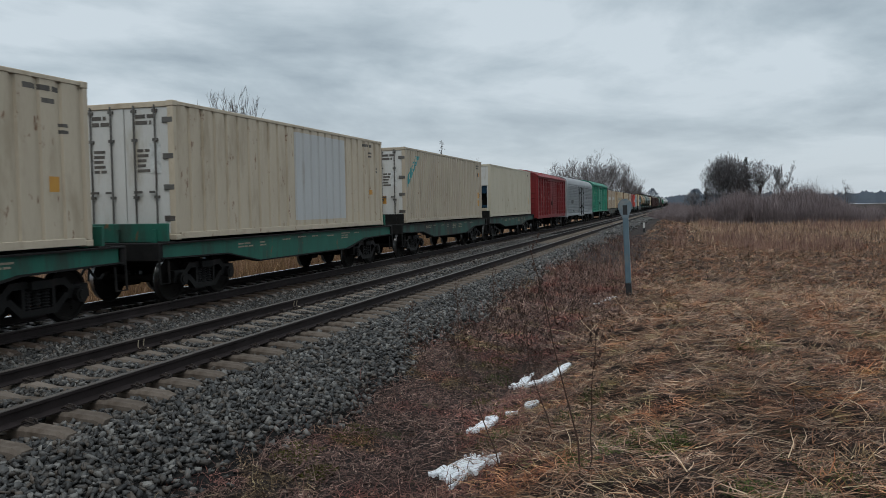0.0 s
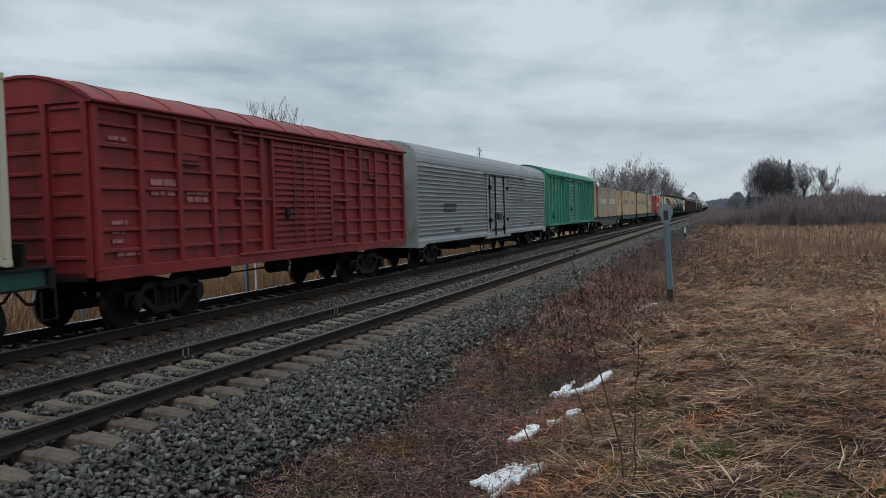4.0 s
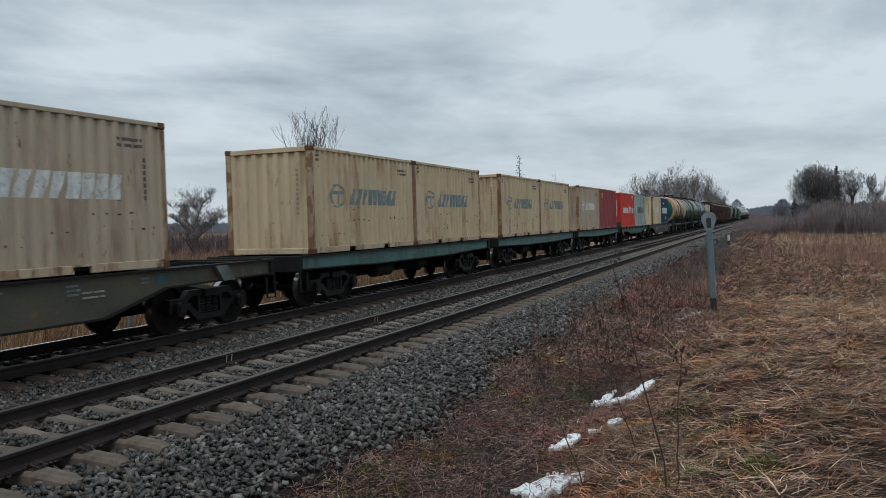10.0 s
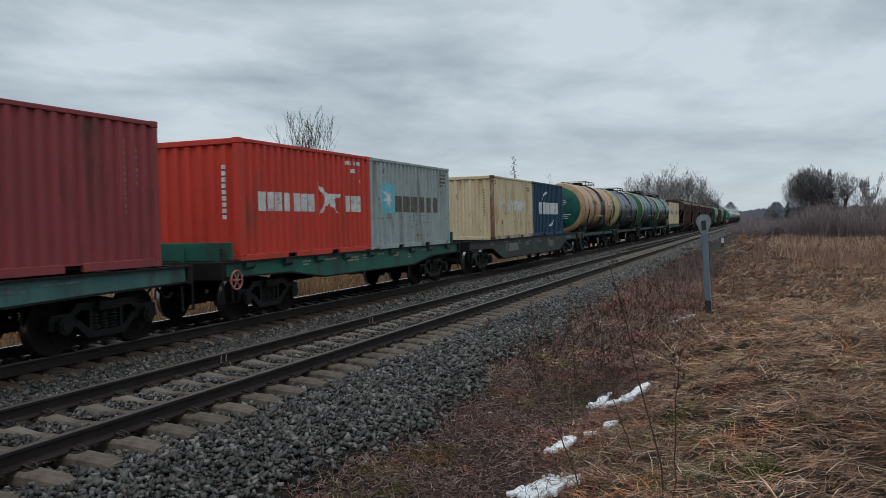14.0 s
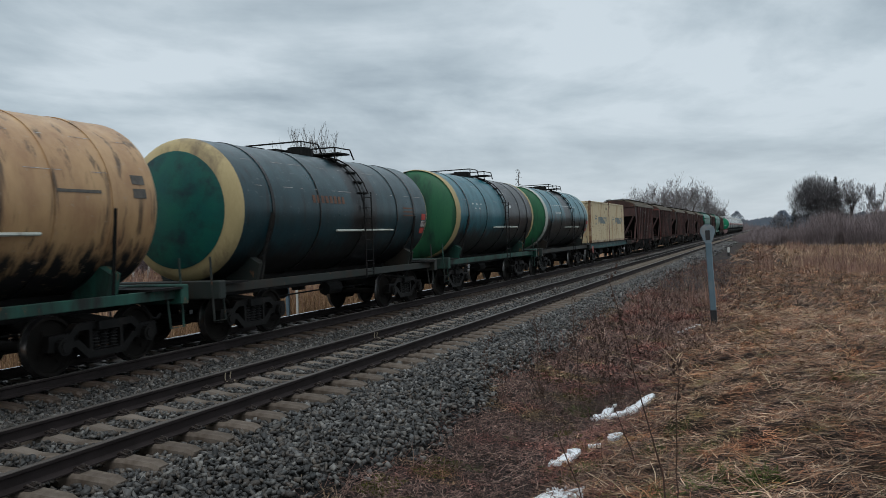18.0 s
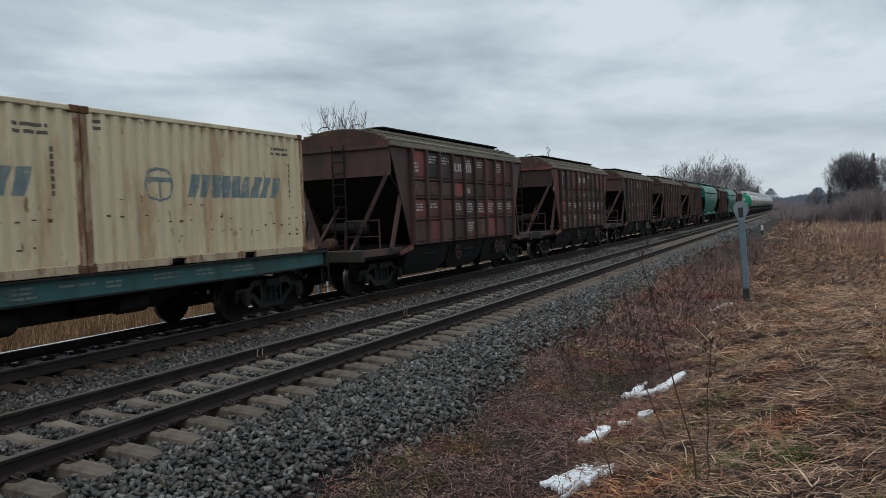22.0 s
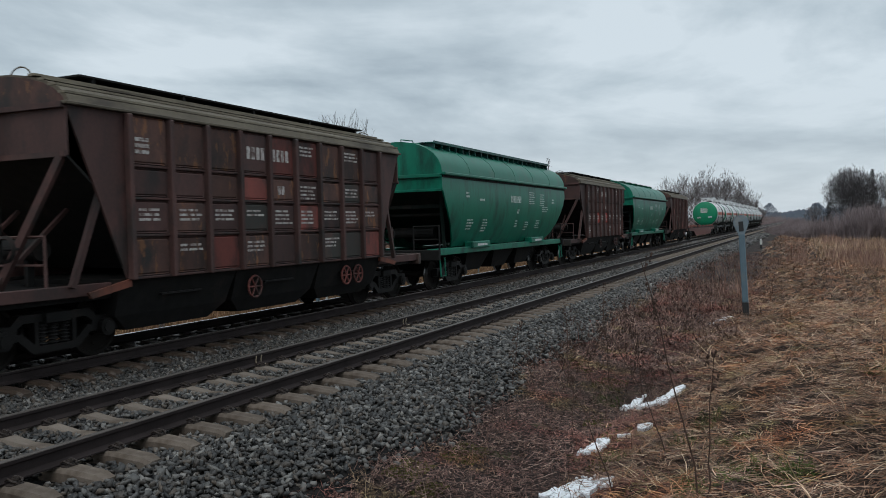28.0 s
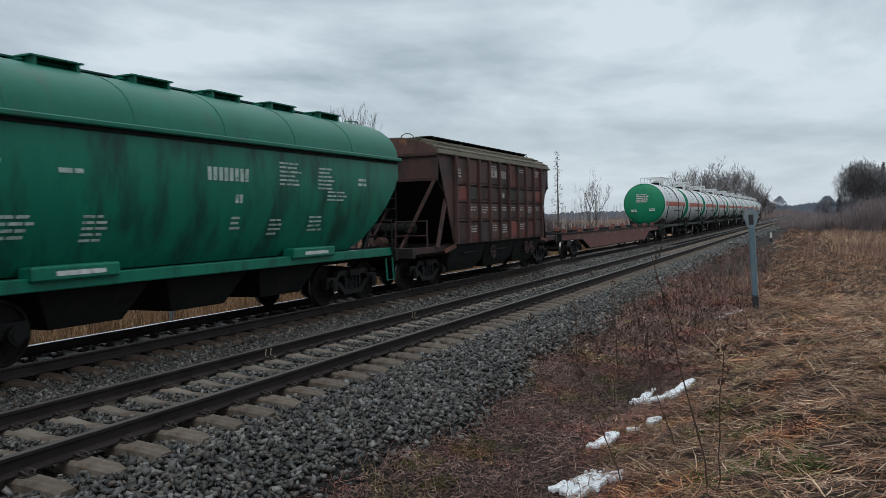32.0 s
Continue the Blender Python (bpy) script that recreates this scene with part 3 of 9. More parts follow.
P_RINGW = paint("white_ring_paint", (0.45, 0.47, 0.42), (0.36, 0.38, 0.34), (0.15, 0.14, 0.11), 0.3)
P_RINGY = paint("ochre_ring_paint", (0.42, 0.33, 0.17), (0.33, 0.26, 0.13), (0.15, 0.11, 0.07), 0.35)
P_GASWHITE = paint("silver_white_tank", (0.58, 0.60, 0.60), (0.48, 0.5, 0.5), (0.28, 0.24, 0.19), 0.25, 0.4)
P_GASGREEN = paint("fresh_green_tank_end", (0.01, 0.19, 0.095), (0.009, 0.16, 0.08), amt=0.05, rough=0.4)
P_STRIPE = paint("red_stripe", (0.42, 0.09, 0.05), (0.35, 0.08, 0.05), amt=0.2)
P_HOPPER = paint("brown_hopper_paint", (0.075, 0.038, 0.034), (0.042, 0.026, 0.024), (0.022, 0.021, 0.02), 0.38, 0.6, stretch=(1, 1, 0.5), obj=0.3)
P_HOPGREEN = paint("greenish_black_hopper_paint", (0.026, 0.0295, 0.0265), (0.036, 0.027, 0.0235), (0.06, 0.034, 0.029), 0.4, 0.6, stretch=(1, 1, 0.5), obj=0.3)
P_HOPBROWN = paint("bare_rusty_panel", (0.088, 0.045, 0.036), (0.052, 0.03, 0.026), (0.026, 0.023, 0.022), 0.45, 0.65, stretch=(1, 1, 0.6), obj=0.3, rust=0.3)
P_HOPRED = paint("faded_red_panel", (0.16, 0.045, 0.036), (0.09, 0.032, 0.028), (0.036, 0.024, 0.022), 0.5, 0.6, stretch=(1, 1, 0.5), obj=0.45)
P_GUSSET = paint("rusty_orange_gusset", (0.17, 0.055, 0.035), (0.09, 0.036, 0.027), (0.04, 0.026, 0.02), 0.4)
P_FRESHRED = paint("fresh_red_panel", (0.3, 0.035, 0.028), (0.22, 0.03, 0.025), (0.08, 0.03, 0.025), 0.3)
P_HOPROOF = paint("weathered_roof", (0.12, 0.103, 0.075), (0.075, 0.062, 0.047), (0.04, 0.032, 0.027), 0.36, 0.7, stretch=(1, 0.4, 1))
P_BOARD = paint("pale_roof_board", (0.2, 0.175, 0.13), (0.13, 0.112, 0.085), (0.06, 0.05, 0.04), 0.36, 0.75, stretch=(1, 0.3, 1))
P_GRAIN = paint("green_hopper_paint", (0.007, 0.15, 0.094), (0.006, 0.115, 0.074), (0.009, 0.05, 0.037), 0.44, 0.38, stretch=(1, 1, 0.3))
P_GRAINTOP = paint("green_roof_paint", (0.009, 0.125, 0.08), (0.008, 0.1, 0.064), (0.04, 0.09, 0.065), 0.26, 0.4)
P_BROWNFLAT = paint("brown_frame_paint", (0.16, 0.06, 0.05), (0.12, 0.05, 0.042), (0.06, 0.045, 0.04), 0.3)
P_MACHINE = paint("blue_machine_paint", (0.012, 0.045, 0.085), (0.009, 0.03, 0.06), GRIME, 0.3, 0.45)
P_MARKSOFT = mat("dim_stencil_white", (0.5, 0.55, 0.52), (0.26, 0.36, 0.31), 0.7, fine=50, scale=7, bump=0, dirt=(0.04, 0.12, 0.085), dirt_amt=0.35, dirt_scale=9)
P_MARK = mat("stencil_white", (0.62, 0.63, 0.61), (0.42, 0.43, 0.42), 0.7, fine=60, scale=8, bump=0, dirt=(0.2, 0.19, 0.17), dirt_amt=0.3, dirt_scale=9)
P_MARKGREEN = mat("faded_stencil_tan", (0.25, 0.32, 0.2), (0.1, 0.24, 0.15), 0.7, fine=50, scale=7, bump=0, dirt=(0.03, 0.22, 0.14), dirt_amt=0.4, dirt_scale=8)
P_MARKPINK = mat("faded_stencil_pink", (0.36, 0.17, 0.15), (0.26, 0.08, 0.075), 0.7, fine=50, scale=7, bump=0, dirt=(0.2, 0.03, 0.03), dirt_amt=0.4, dirt_scale=8)
P_SILLPATCH = paint("grey_green_repaint", (0.17, 0.185, 0.18), (0.1, 0.12, 0.115), (0.04, 0.035, 0.03), 0.5, stretch=(1, 1, 0.6))
P_MARKDIM = mat("worn_stencil_white", (0.5, 0.49, 0.47), (0.26, 0.22, 0.205), 0.7, fine=50, scale=7, bump=0, dirt=(0.07, 0.04, 0.035), dirt_amt=0.5, dirt_scale=9)
P_MARKD = mat("stencil_dark", (0.06, 0.055, 0.05), (0.13, 0.115, 0.1), 0.7, fine=60, scale=8, bump=0)
P_MARKWORN = mat("worn_stencil_grey", (0.2, 0.17, 0.13), (0.3, 0.25, 0.185), 0.7, fine=50, scale=7, bump=0, dirt=(0.4, 0.32, 0.22), dirt_amt=0.35, dirt_scale=9)
P_MARKBLUE = mat("logo_blue_grey", (0.10, 0.15, 0.17), (0.19, 0.215, 0.205), 0.6, fine=40, scale=6, bump=0, dirt=(0.35, 0.3, 0.23), dirt_amt=0.25, dirt_scale=6)
P_MARKTEAL = mat("logo_teal", (0.03, 0.20, 0.21), (0.04, 0.24, 0.25), 0.5, bump=0)
P_MARKYEL = mat("label_orange", (0.5, 0.26, 0.05), (0.42, 0.2, 0.04), 0.6, bump=0)
P_MARKRED = mat("mark_red", (0.42, 0.06, 0.04), (0.36, 0.05, 0.04), 0.6, bump=0)
P_RUSTMARK = mat("rusty_mark", (0.16, 0.08, 0.05), (0.1, 0.05, 0.035), 0.7, bump=0)
P_MARKSKY = mat("logo_sky_blue", (0.12, 0.42, 0.5), (0.1, 0.36, 0.44), 0.5, bump=0)



def tank_skin(name, skin, skin2, oil, spills, belly, rough=0.32, drips=0.5):
    """Weathered tank paint with oil: ragged spills round the filling dome at (along, half width), drips, and the same
    dark colour below a height.
    """
    m = bpy.data.materials.new(name)
    m.use_nodes = True
    nt = m.node_tree
    N, L = nt.nodes.new, nt.links.new
    p = nt.nodes["Principled BSDF"]
    tc, sx = N("ShaderNodeTexCoord"), N("ShaderNodeSeparateXYZ")
    L(tc.outputs["Object"], sx.inputs[0])

    def grain(scale, stretch, detail, shift):
        mp, n = N("ShaderNodeMapping"), N("ShaderNodeTexNoise")
        mp.inputs["Scale"].default_value, mp.inputs["Location"].default_value = stretch, shift
        n.inputs["Scale"].default_value, n.inputs["Detail"].default_value, n.inputs["Roughness"].default_value = scale, detail, 0.62
        L(tc.outputs["Object"], mp.inputs[0]); L(mp.outputs[0], n.inputs["Vector"])
        return n.outputs["Fac"]

    def calc(op, a, b=None, c=None):
        q = N("ShaderNodeMath"); q.operation = op
        for k, val in enumerate((a, b, c)):
            if val is None:
                continue
            if isinstance(val, (int, float)):
                q.inputs[k].default_value = val
            else:
                L(val, q.inputs[k])
        return q.outputs[0]

    def ease(v, lo, hi):
        r = N("ShaderNodeMapRange"); r.inputs["From Min"].default_value, r.inputs["From Max"].default_value = lo, hi
        L(v, r.inputs["Value"])
        return r.outputs[0]

    def blend(a, b, fac):
        x = N("ShaderNodeMix"); x.data_type = "RGBA"
        for sock, val in (("A", a), ("B", b)):
            if isinstance(val, tuple):
                x.inputs[sock].default_value = (*val, 1)
            else:
                L(val, x.inputs[sock])
        L(fac, x.inputs["Factor"])
        return x.outputs["Result"]

    streak = grain(3.0, (1, 1.6, 0.14), 6, (3.1, 0, 1.2))
    ragged = grain(2.1, (1, 1, 0.5), 7, (0, 4.4, 0))
    fine = grain(26, (1, 1, 0.5), 4, (0, 0, 0))
    col = blend(skin, skin2, ease(ragged, 0.35, 0.7))
    mask = ease(streak, 0.72 - 0.24 * drips, 0.82 - 0.24 * drips)
    mask = calc("MULTIPLY", mask, 0.75)
    for yc, half in spills:
        d = calc("ABSOLUTE", calc("SUBTRACT", sx.outputs["Y"], yc))
        d = calc("ADD", d, calc("MULTIPLY", calc("SUBTRACT", streak, 0.5), 1.8 * min(1.0, half)))
        mask = calc("MAXIMUM", mask, calc("SUBTRACT", 1.0, ease(d, half * 0.75, half * 1.1)))
    belly_z = calc("ADD", sx.outputs["Z"], calc("MULTIPLY", calc("SUBTRACT", streak, 0.5), 1.6))
    mask = calc("MAXIMUM", mask, calc("SUBTRACT", 1.0, ease(belly_z, belly - 0.1, belly + 0.25)))
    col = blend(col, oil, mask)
    scuff = grain(9, (1, 0.7, 1.4), 6, (1.0, 7.0, 2.0))
    col = blend(col, tuple(0.6 * a + 0.1 for a in skin), calc("MULTIPLY", ease(scuff, 0.62, 0.68), 0.55))
    L(col, p.inputs["Base Color"])
    L(calc("ADD", calc("MULTIPLY", ragged, 0.3), rough - 0.12), p.inputs["Roughness"])
    p.inputs["Specular IOR Level"].default_value = 0.36
    bp = N("ShaderNodeBump"); bp.inputs["Strength"].default_value, bp.inputs["Distance"].default_value = 0.12, 0.02
    L(calc("ADD", fine, ragged), bp.inputs["Height"]); L(bp.outputs[0], p.inputs["Normal"])
    return m


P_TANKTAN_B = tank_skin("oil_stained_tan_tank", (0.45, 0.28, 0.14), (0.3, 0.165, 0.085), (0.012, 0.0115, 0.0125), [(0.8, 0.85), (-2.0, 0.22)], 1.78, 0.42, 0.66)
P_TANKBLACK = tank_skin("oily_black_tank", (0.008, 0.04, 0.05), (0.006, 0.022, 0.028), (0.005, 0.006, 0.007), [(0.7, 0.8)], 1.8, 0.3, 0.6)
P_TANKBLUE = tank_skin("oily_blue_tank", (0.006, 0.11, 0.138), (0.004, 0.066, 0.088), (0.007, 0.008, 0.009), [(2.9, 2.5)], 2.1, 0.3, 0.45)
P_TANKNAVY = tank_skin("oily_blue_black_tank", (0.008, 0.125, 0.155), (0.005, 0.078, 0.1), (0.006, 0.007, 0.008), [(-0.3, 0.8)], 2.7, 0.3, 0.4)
RIDES, SPIN = [], []
HERE = Matrix.Identity(4)


def ride(ob, s, z=0.0):
    ob.matrix_basis = pose(TRACK2, s, z)
    RIDES.append((ob, s, z))
    return ob


# ---- running gear, shared by all wagons ----
def wheelset_mesh():
    prof = [(0.09, -0.08), (0.13, -0.08), (0.15, -0.03), (0.40, -0.02), (0.42, -0.065), (0.462, -0.065), (0.472, -0.06), (0.478, 0.03), (0.485, 0.045), (0.508, 0.055), (0.505, 0.07), (0.42, 0.07), (0.40, 0.02), (0.15, 0.03), (0.13, 0.1), (0.09, 0.1)]
    sh = Shape()
    for side in (1, -1):
        one = Shape().lathe(prof, 32)
        sh.add([(side * (0.79 - y), z, x) for x, y, z in one.v], one.f)
    sh.cyl((-1.05, 0, 0), (1.05, 0, 0), 0.085, 12)
    # four chalk-like flats let the turning be seen
    for side in (1, -1):
        for k in range(4):
            a = math.pi / 2 * k + 0.4
            sh.box(side * 0.85 - 0.006, side * 0.85 + 0.006, 0.27 * math.cos(a) - 0.03, 0.27 * math.cos(a) + 0.03, 0.27 * math.sin(a) - 0.03, 0.27 * math.sin(a) + 0.03)
    me = sh.mesh("wheelset", P_WHEEL, 35)
    me.materials.append(P_TREAD)
    for p in me.polygons:
        r = math.hypot(p.center.y, p.center.z)
        if 0.47 < r < 0.484 and abs(p.center.x) > 0.5:
            p.material_index = 1
    return me


def side_frame_mesh():
    sh = Shape()
    for x0, x1 in ((0.94, 1.08),):
        top = [(-0.80, 0.63), (-0.62, 0.80), (0.62, 0.80), (0.80, 0.63), (0.80, 0.52), (0.56, 0.68), (-0.56, 0.68), (-0.80, 0.52)]
        sh.prism(top, x0, x1, "x")
        low = [(-0.72, 0.50), (-0.40, 0.22), (0.40, 0.22), (0.72, 0.50), (0.60, 0.55), (0.34, 0.33), (-0.34, 0.33), (-0.60, 0.55)]
        sh.prism(low, x0, x1, "x")
        for sg in (1, -1):
            sh.prism([(sg * 0.70, 0.66), (sg * 1.16, 0.66), (sg * 1.20, 0.42), (sg * 1.08, 0.40), (sg * 1.06, 0.56), (sg * 0.80, 0.56), (sg * 0.76, 0.42), (sg * 0.64, 0.44)], x0, x1, "x")
            sh.prism([(sg * 0.30, 0.30), (sg * 0.37, 0.30), (sg * 0.37, 0.72), (sg * 0.30, 0.72)], x0, x1, "x")
            sh.cyl((x1 - 0.02, sg * 0.925, 0.475), (x1 + 0.08, sg * 0.925, 0.475), 0.14, 14)
            sh.cyl((x1 + 0.08, sg * 0.925, 0.475), (x1 + 0.10, sg * 0.925, 0.475), 0.09, 10)
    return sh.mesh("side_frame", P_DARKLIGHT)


def spring_mesh():
    prof = [(0.02, 0.33)]
    for k in range(6):
        z = 0.335 + k * 0.053
        prof += [(0.06, z), (0.086, z + 0.006), (0.09, z + 0.017), (0.086, z + 0.028), (0.06, z + 0.034)]
    one = Shape().lathe(prof + [(0.02, 0.66)], 10)
    return Shape().add([(x + 1.0, z, y) for x, y, z in one.v], one.f).mesh("spring", P_DARKLIGHT)


def bolster_mesh():
    sh = Shape()
    sh.prism([(-1.15, 0.66), (-0.9, 0.58), (0.9, 0.58), (1.15, 0.66), (1.15, 0.80), (0.5, 0.88), (-0.5, 0.88), (-1.15, 0.80)], -0.22, 0.22, "y")
    sh.cyl((0, 0, 0.86), (0, 0, 0.98), 0.2, 14)
    for sg in (1, -1):
        sh.box(-0.8, 0.8, sg * 0.42 - 0.04, sg * 0.42 + 0.04, 0.36, 0.44)
        for q in (1, -1):
            sh.box(q * 0.79 - 0.05, q * 0.79 + 0.05, sg * 0.40 - 0.03, sg * 0.40 + 0.05, 0.3, 0.62)
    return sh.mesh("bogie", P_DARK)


ME_WHEEL, ME_FRAME, ME_SPRING, ME_BOL = wheelset_mesh(), side_frame_mesh(), spring_mesh(), bolster_mesh()


def bogie(root, y, s):
    b = part("bogie", ME_BOL, None, root, "dark cast steel bogie", at=pose(0, y, 0))
    for rz in (0, 180):
        part("side_frame", ME_FRAME, None, b, at=pose(0, 0, 0, 0, 0, rz))
        for q in (-0.2, 0.0, 0.2):
            part("spring", ME_SPRING, None, b, at=pose(0, q, 0, 0, 0, 0) @ pose(0, 0, 0, 0, 0, rz))
    for sg in (1, -1):
        w = part("wheelset", ME_WHEEL, None, b, "steel wheels with polished treads", at=pose(0, sg * 0.925, 0.475))
        SPIN.append((w, s + y + sg * 0.925, sg * 0.925))
    return b


def coupler_mesh():
    sh = Shape()
    sh.box(-0.11, 0.11, -0.1, 0.35, 0.95, 1.15, 0.02)
    sh.prism([(-0.2, 0.35), (0.14, 0.35), (0.22, 0.48), (0.2, 0.62), (0.06, 0.6), (0.0, 0.52), (-0.2, 0.6)], 0.9, 1.2, "z")
    return sh.mesh("coupler", P_DARK)


def hose_mesh():
    pts = [Vector((0.35, 0.0, 0.95)), Vector((0.34, 0.18, 0.78)), Vector((0.33, 0.34, 0.62)), Vector((0.31, 0.5, 0.6)), Vector((0.28, 0.62, 0.68))]
    return Shape().rod(pts, 0.028, 7).mesh("air_hose", P_DARK)


ME_COUP, ME_HOSE = coupler_mesh(), hose_mesh()


def gear(root, s, half, base):
    """Two bogies, two couplers and hoses, and the brake gear between."""
    for sg in (1, -1):
        bogie(root, sg * base / 2, s)
        m = pose(0, sg * (half - 0.5), 0, 0, 0, 0 if sg > 0 else 180)
        part("coupler", ME_COUP, None, root, at=m)
        part("air_hose", ME_HOSE, None, root, at=m)
    br = Shape().cyl((0.3, 0.4, 0.72), (0.3, 1.1, 0.72), 0.17, 12)
    br.rod([(0.2, -base / 2 + 1, 0.66), (0.25, 0, 0.7), (0.2, base / 2 - 1, 0.66)], 0.02)
    part("brake_cylinder", br, P_DARK, root)
    part("air_tank", Shape().cyl((-0.5, -1.4, 0.72), (-0.5, -0.4, 0.72), 0.2, 12), P_DARK, root)


def bars(rows, x, axis="x", t=0.006):
    """Flat bars in place of writing: (along, up, width, height) on a side wall at x, or on an end wall at y."""
    sh = Shape()
    for a, z, w, h in rows:
        if axis == "x":
            sh.box(x, x + t, a, a + w, z, z + h)
        else:
            sh.box(a, a + w, x - t, x, z, z + h)
    return sh


def lines(a, z, w, n, h=0.06, gap=0.05, rnd=None):
    """n short lines of illegible writing, from the top down, broken into words."""
    rnd = rnd or random.Random(int(a * 100 + z * 10) + n)
    out = []
    for i in range(n):
        p, end = a, a + w * rnd.uniform(0.7, 1.0)
        while p < end - 0.05:
            q = min(end, p + rnd.uniform(0.12, 0.34))
            out.append((p, z - i * (h + gap), q - p, h))
            p = q + 0.04
    return out


def big_word(a, z, w, h, n, lean=0.0, step=0.03):
    """A row of n plain blocks in place of a large word on a side; lean slants them."""
    d, out = w / n, []
    for i in range(n):
        k = (i * 5 + int(abs(a) * 7)) % 4
        b, e = a + i * d, d * (0.8, 0.7, 0.84, 0.74)[k]
        out += spans([(b, z), (b + e, z), (b + e + lean * h, z + h), (b + lean * h, z + h)], step) if lean else [(b, z, e, h)]
    return out


# ---- flat wagons ----
def flat_wagon(s, half, base, paint_, label, belly=0.0, panels=True, group="container flat wagons", marks=True, top=1.24, rise=1.9):
    root = ride(thing("flat_wagon", label, "flat wagon", HERE, group), s)
    gear(root, s, half, base)
    e = half - 0.55
    for sg in (1, -1):
        mid = base / 2 - rise
        pts = [(-e, top), (e, top), (e, top - 0.26), (mid + 1.3, top - 0.30), (mid - 0.2, top - 0.34 - belly), (-mid + 0.2, top - 0.34 - belly), (-mid - 1.3, top - 0.30), (-e, top - 0.26)]
        sill = part("side_sill", Shape().prism(pts, sg * 1.18, sg * 1.24, "x"), paint_, root)
        fl = Shape().box(min(sg * 1.10, sg * 1.32), max(sg * 1.10, sg * 1.32), -e, e, top, top + 0.03)
        lowp = [(-e, top - 0.26), (-mid - 1.3, top - 0.30), (-mid + 0.2, top - 0.34 - belly), (mid - 0.2, top - 0.34 - belly), (mid + 1.3, top - 0.30), (e, top - 0.26)]
        for (y0, z0), (y1, z1) in zip(lowp, lowp[1:]):
            fl.prism([(y0, z0), (y1, z1), (y1, z1 - 0.03), (y0, z0 - 0.03)], sg * 1.08, sg * 1.32, "x")
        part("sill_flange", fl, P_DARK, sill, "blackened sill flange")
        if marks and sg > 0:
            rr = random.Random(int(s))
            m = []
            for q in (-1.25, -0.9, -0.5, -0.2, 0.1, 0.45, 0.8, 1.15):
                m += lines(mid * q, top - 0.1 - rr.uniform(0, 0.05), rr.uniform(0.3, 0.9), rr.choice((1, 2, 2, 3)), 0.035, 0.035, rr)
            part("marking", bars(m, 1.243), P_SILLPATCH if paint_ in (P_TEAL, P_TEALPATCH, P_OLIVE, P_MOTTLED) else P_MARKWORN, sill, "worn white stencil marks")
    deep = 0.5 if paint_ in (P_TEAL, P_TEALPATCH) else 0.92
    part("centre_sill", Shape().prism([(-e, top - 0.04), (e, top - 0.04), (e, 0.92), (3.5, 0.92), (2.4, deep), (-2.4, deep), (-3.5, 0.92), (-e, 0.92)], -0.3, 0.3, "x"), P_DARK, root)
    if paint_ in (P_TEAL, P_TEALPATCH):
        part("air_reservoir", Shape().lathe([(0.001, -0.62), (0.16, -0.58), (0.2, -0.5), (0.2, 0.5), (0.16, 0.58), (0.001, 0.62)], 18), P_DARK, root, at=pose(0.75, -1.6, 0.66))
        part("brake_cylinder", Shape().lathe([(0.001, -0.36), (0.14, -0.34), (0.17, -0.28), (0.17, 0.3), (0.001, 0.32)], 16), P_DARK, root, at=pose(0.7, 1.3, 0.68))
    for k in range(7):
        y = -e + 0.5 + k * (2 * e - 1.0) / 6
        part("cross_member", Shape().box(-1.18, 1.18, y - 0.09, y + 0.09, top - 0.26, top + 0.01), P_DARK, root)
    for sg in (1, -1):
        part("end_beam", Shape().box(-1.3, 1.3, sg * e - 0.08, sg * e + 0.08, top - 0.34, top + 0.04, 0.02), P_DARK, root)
        st = Shape().rod([(1.28, sg * (e - 0.25), 0.9), (1.3, sg * (e - 0.25), 0.45), (1.3, sg * (e + 0.05), 0.45), (1.28, sg * (e + 0.05), 0.95)], 0.025)
        part("step", st, P_DARK, root)
        if panels:
            pn = Shape().box(-1.15, 1.2, sg * (e - 0.42) - 0.035, sg * (e - 0.42) + 0.035, top + 0.03, top + 0.42, 0.012)
            for q in (-0.9, 0.0, 0.9):
                pn.box(q - 0.05, q + 0.05, sg * (e - 0.42) - 0.09, sg * (e - 0.42) + 0.09, top + 0.03, top + 0.3)
            part("end_panel", pn, paint_ if s < 30 or 180 < s < 190 else P_DARK, root, "low folding end panel")
    for y in (-e + 0.45, -0.25, 0.25, e - 0.45):
        for sg in (1, -1):
            part("container_lock", Shape().box(sg * 1.12 - 0.12, sg * 1.12 + 0.12, y - 0.14, y + 0.14, top + 0.03, top + 0.055), P_DARK, root)
    return root


# ---- containers ----
def wave(a0, a1, pitch, depth, flat=0.36, slope=0.14):
    """Trapezoid folds along a wall: (along, in) points, starting and ending on the outer face."""
    n = max(1, round((a1 - a0) / pitch))
    p = (a1 - a0) / n
    pts = []
    for i in range(n):
        b = a0 + i * p
        pts += [(b, 0.0), (b + p * flat, 0.0), (b + p * (flat + slope), depth), (b + p * (1 - slope), depth)]
    return pts + [(a1, 0.0)]


def folded(pts, z0, z1, put):
    """A folded sheet from z0 to z1. put(along, in, z) gives the place."""
    sh, n = Shape(), len(pts)
    v = [put(a, d, z) for z in (z0, z1) for a, d in pts]
    sh.add(v, [(i, i + 1, n + i + 1, n + i) for i in range(n - 1)])
    return sh


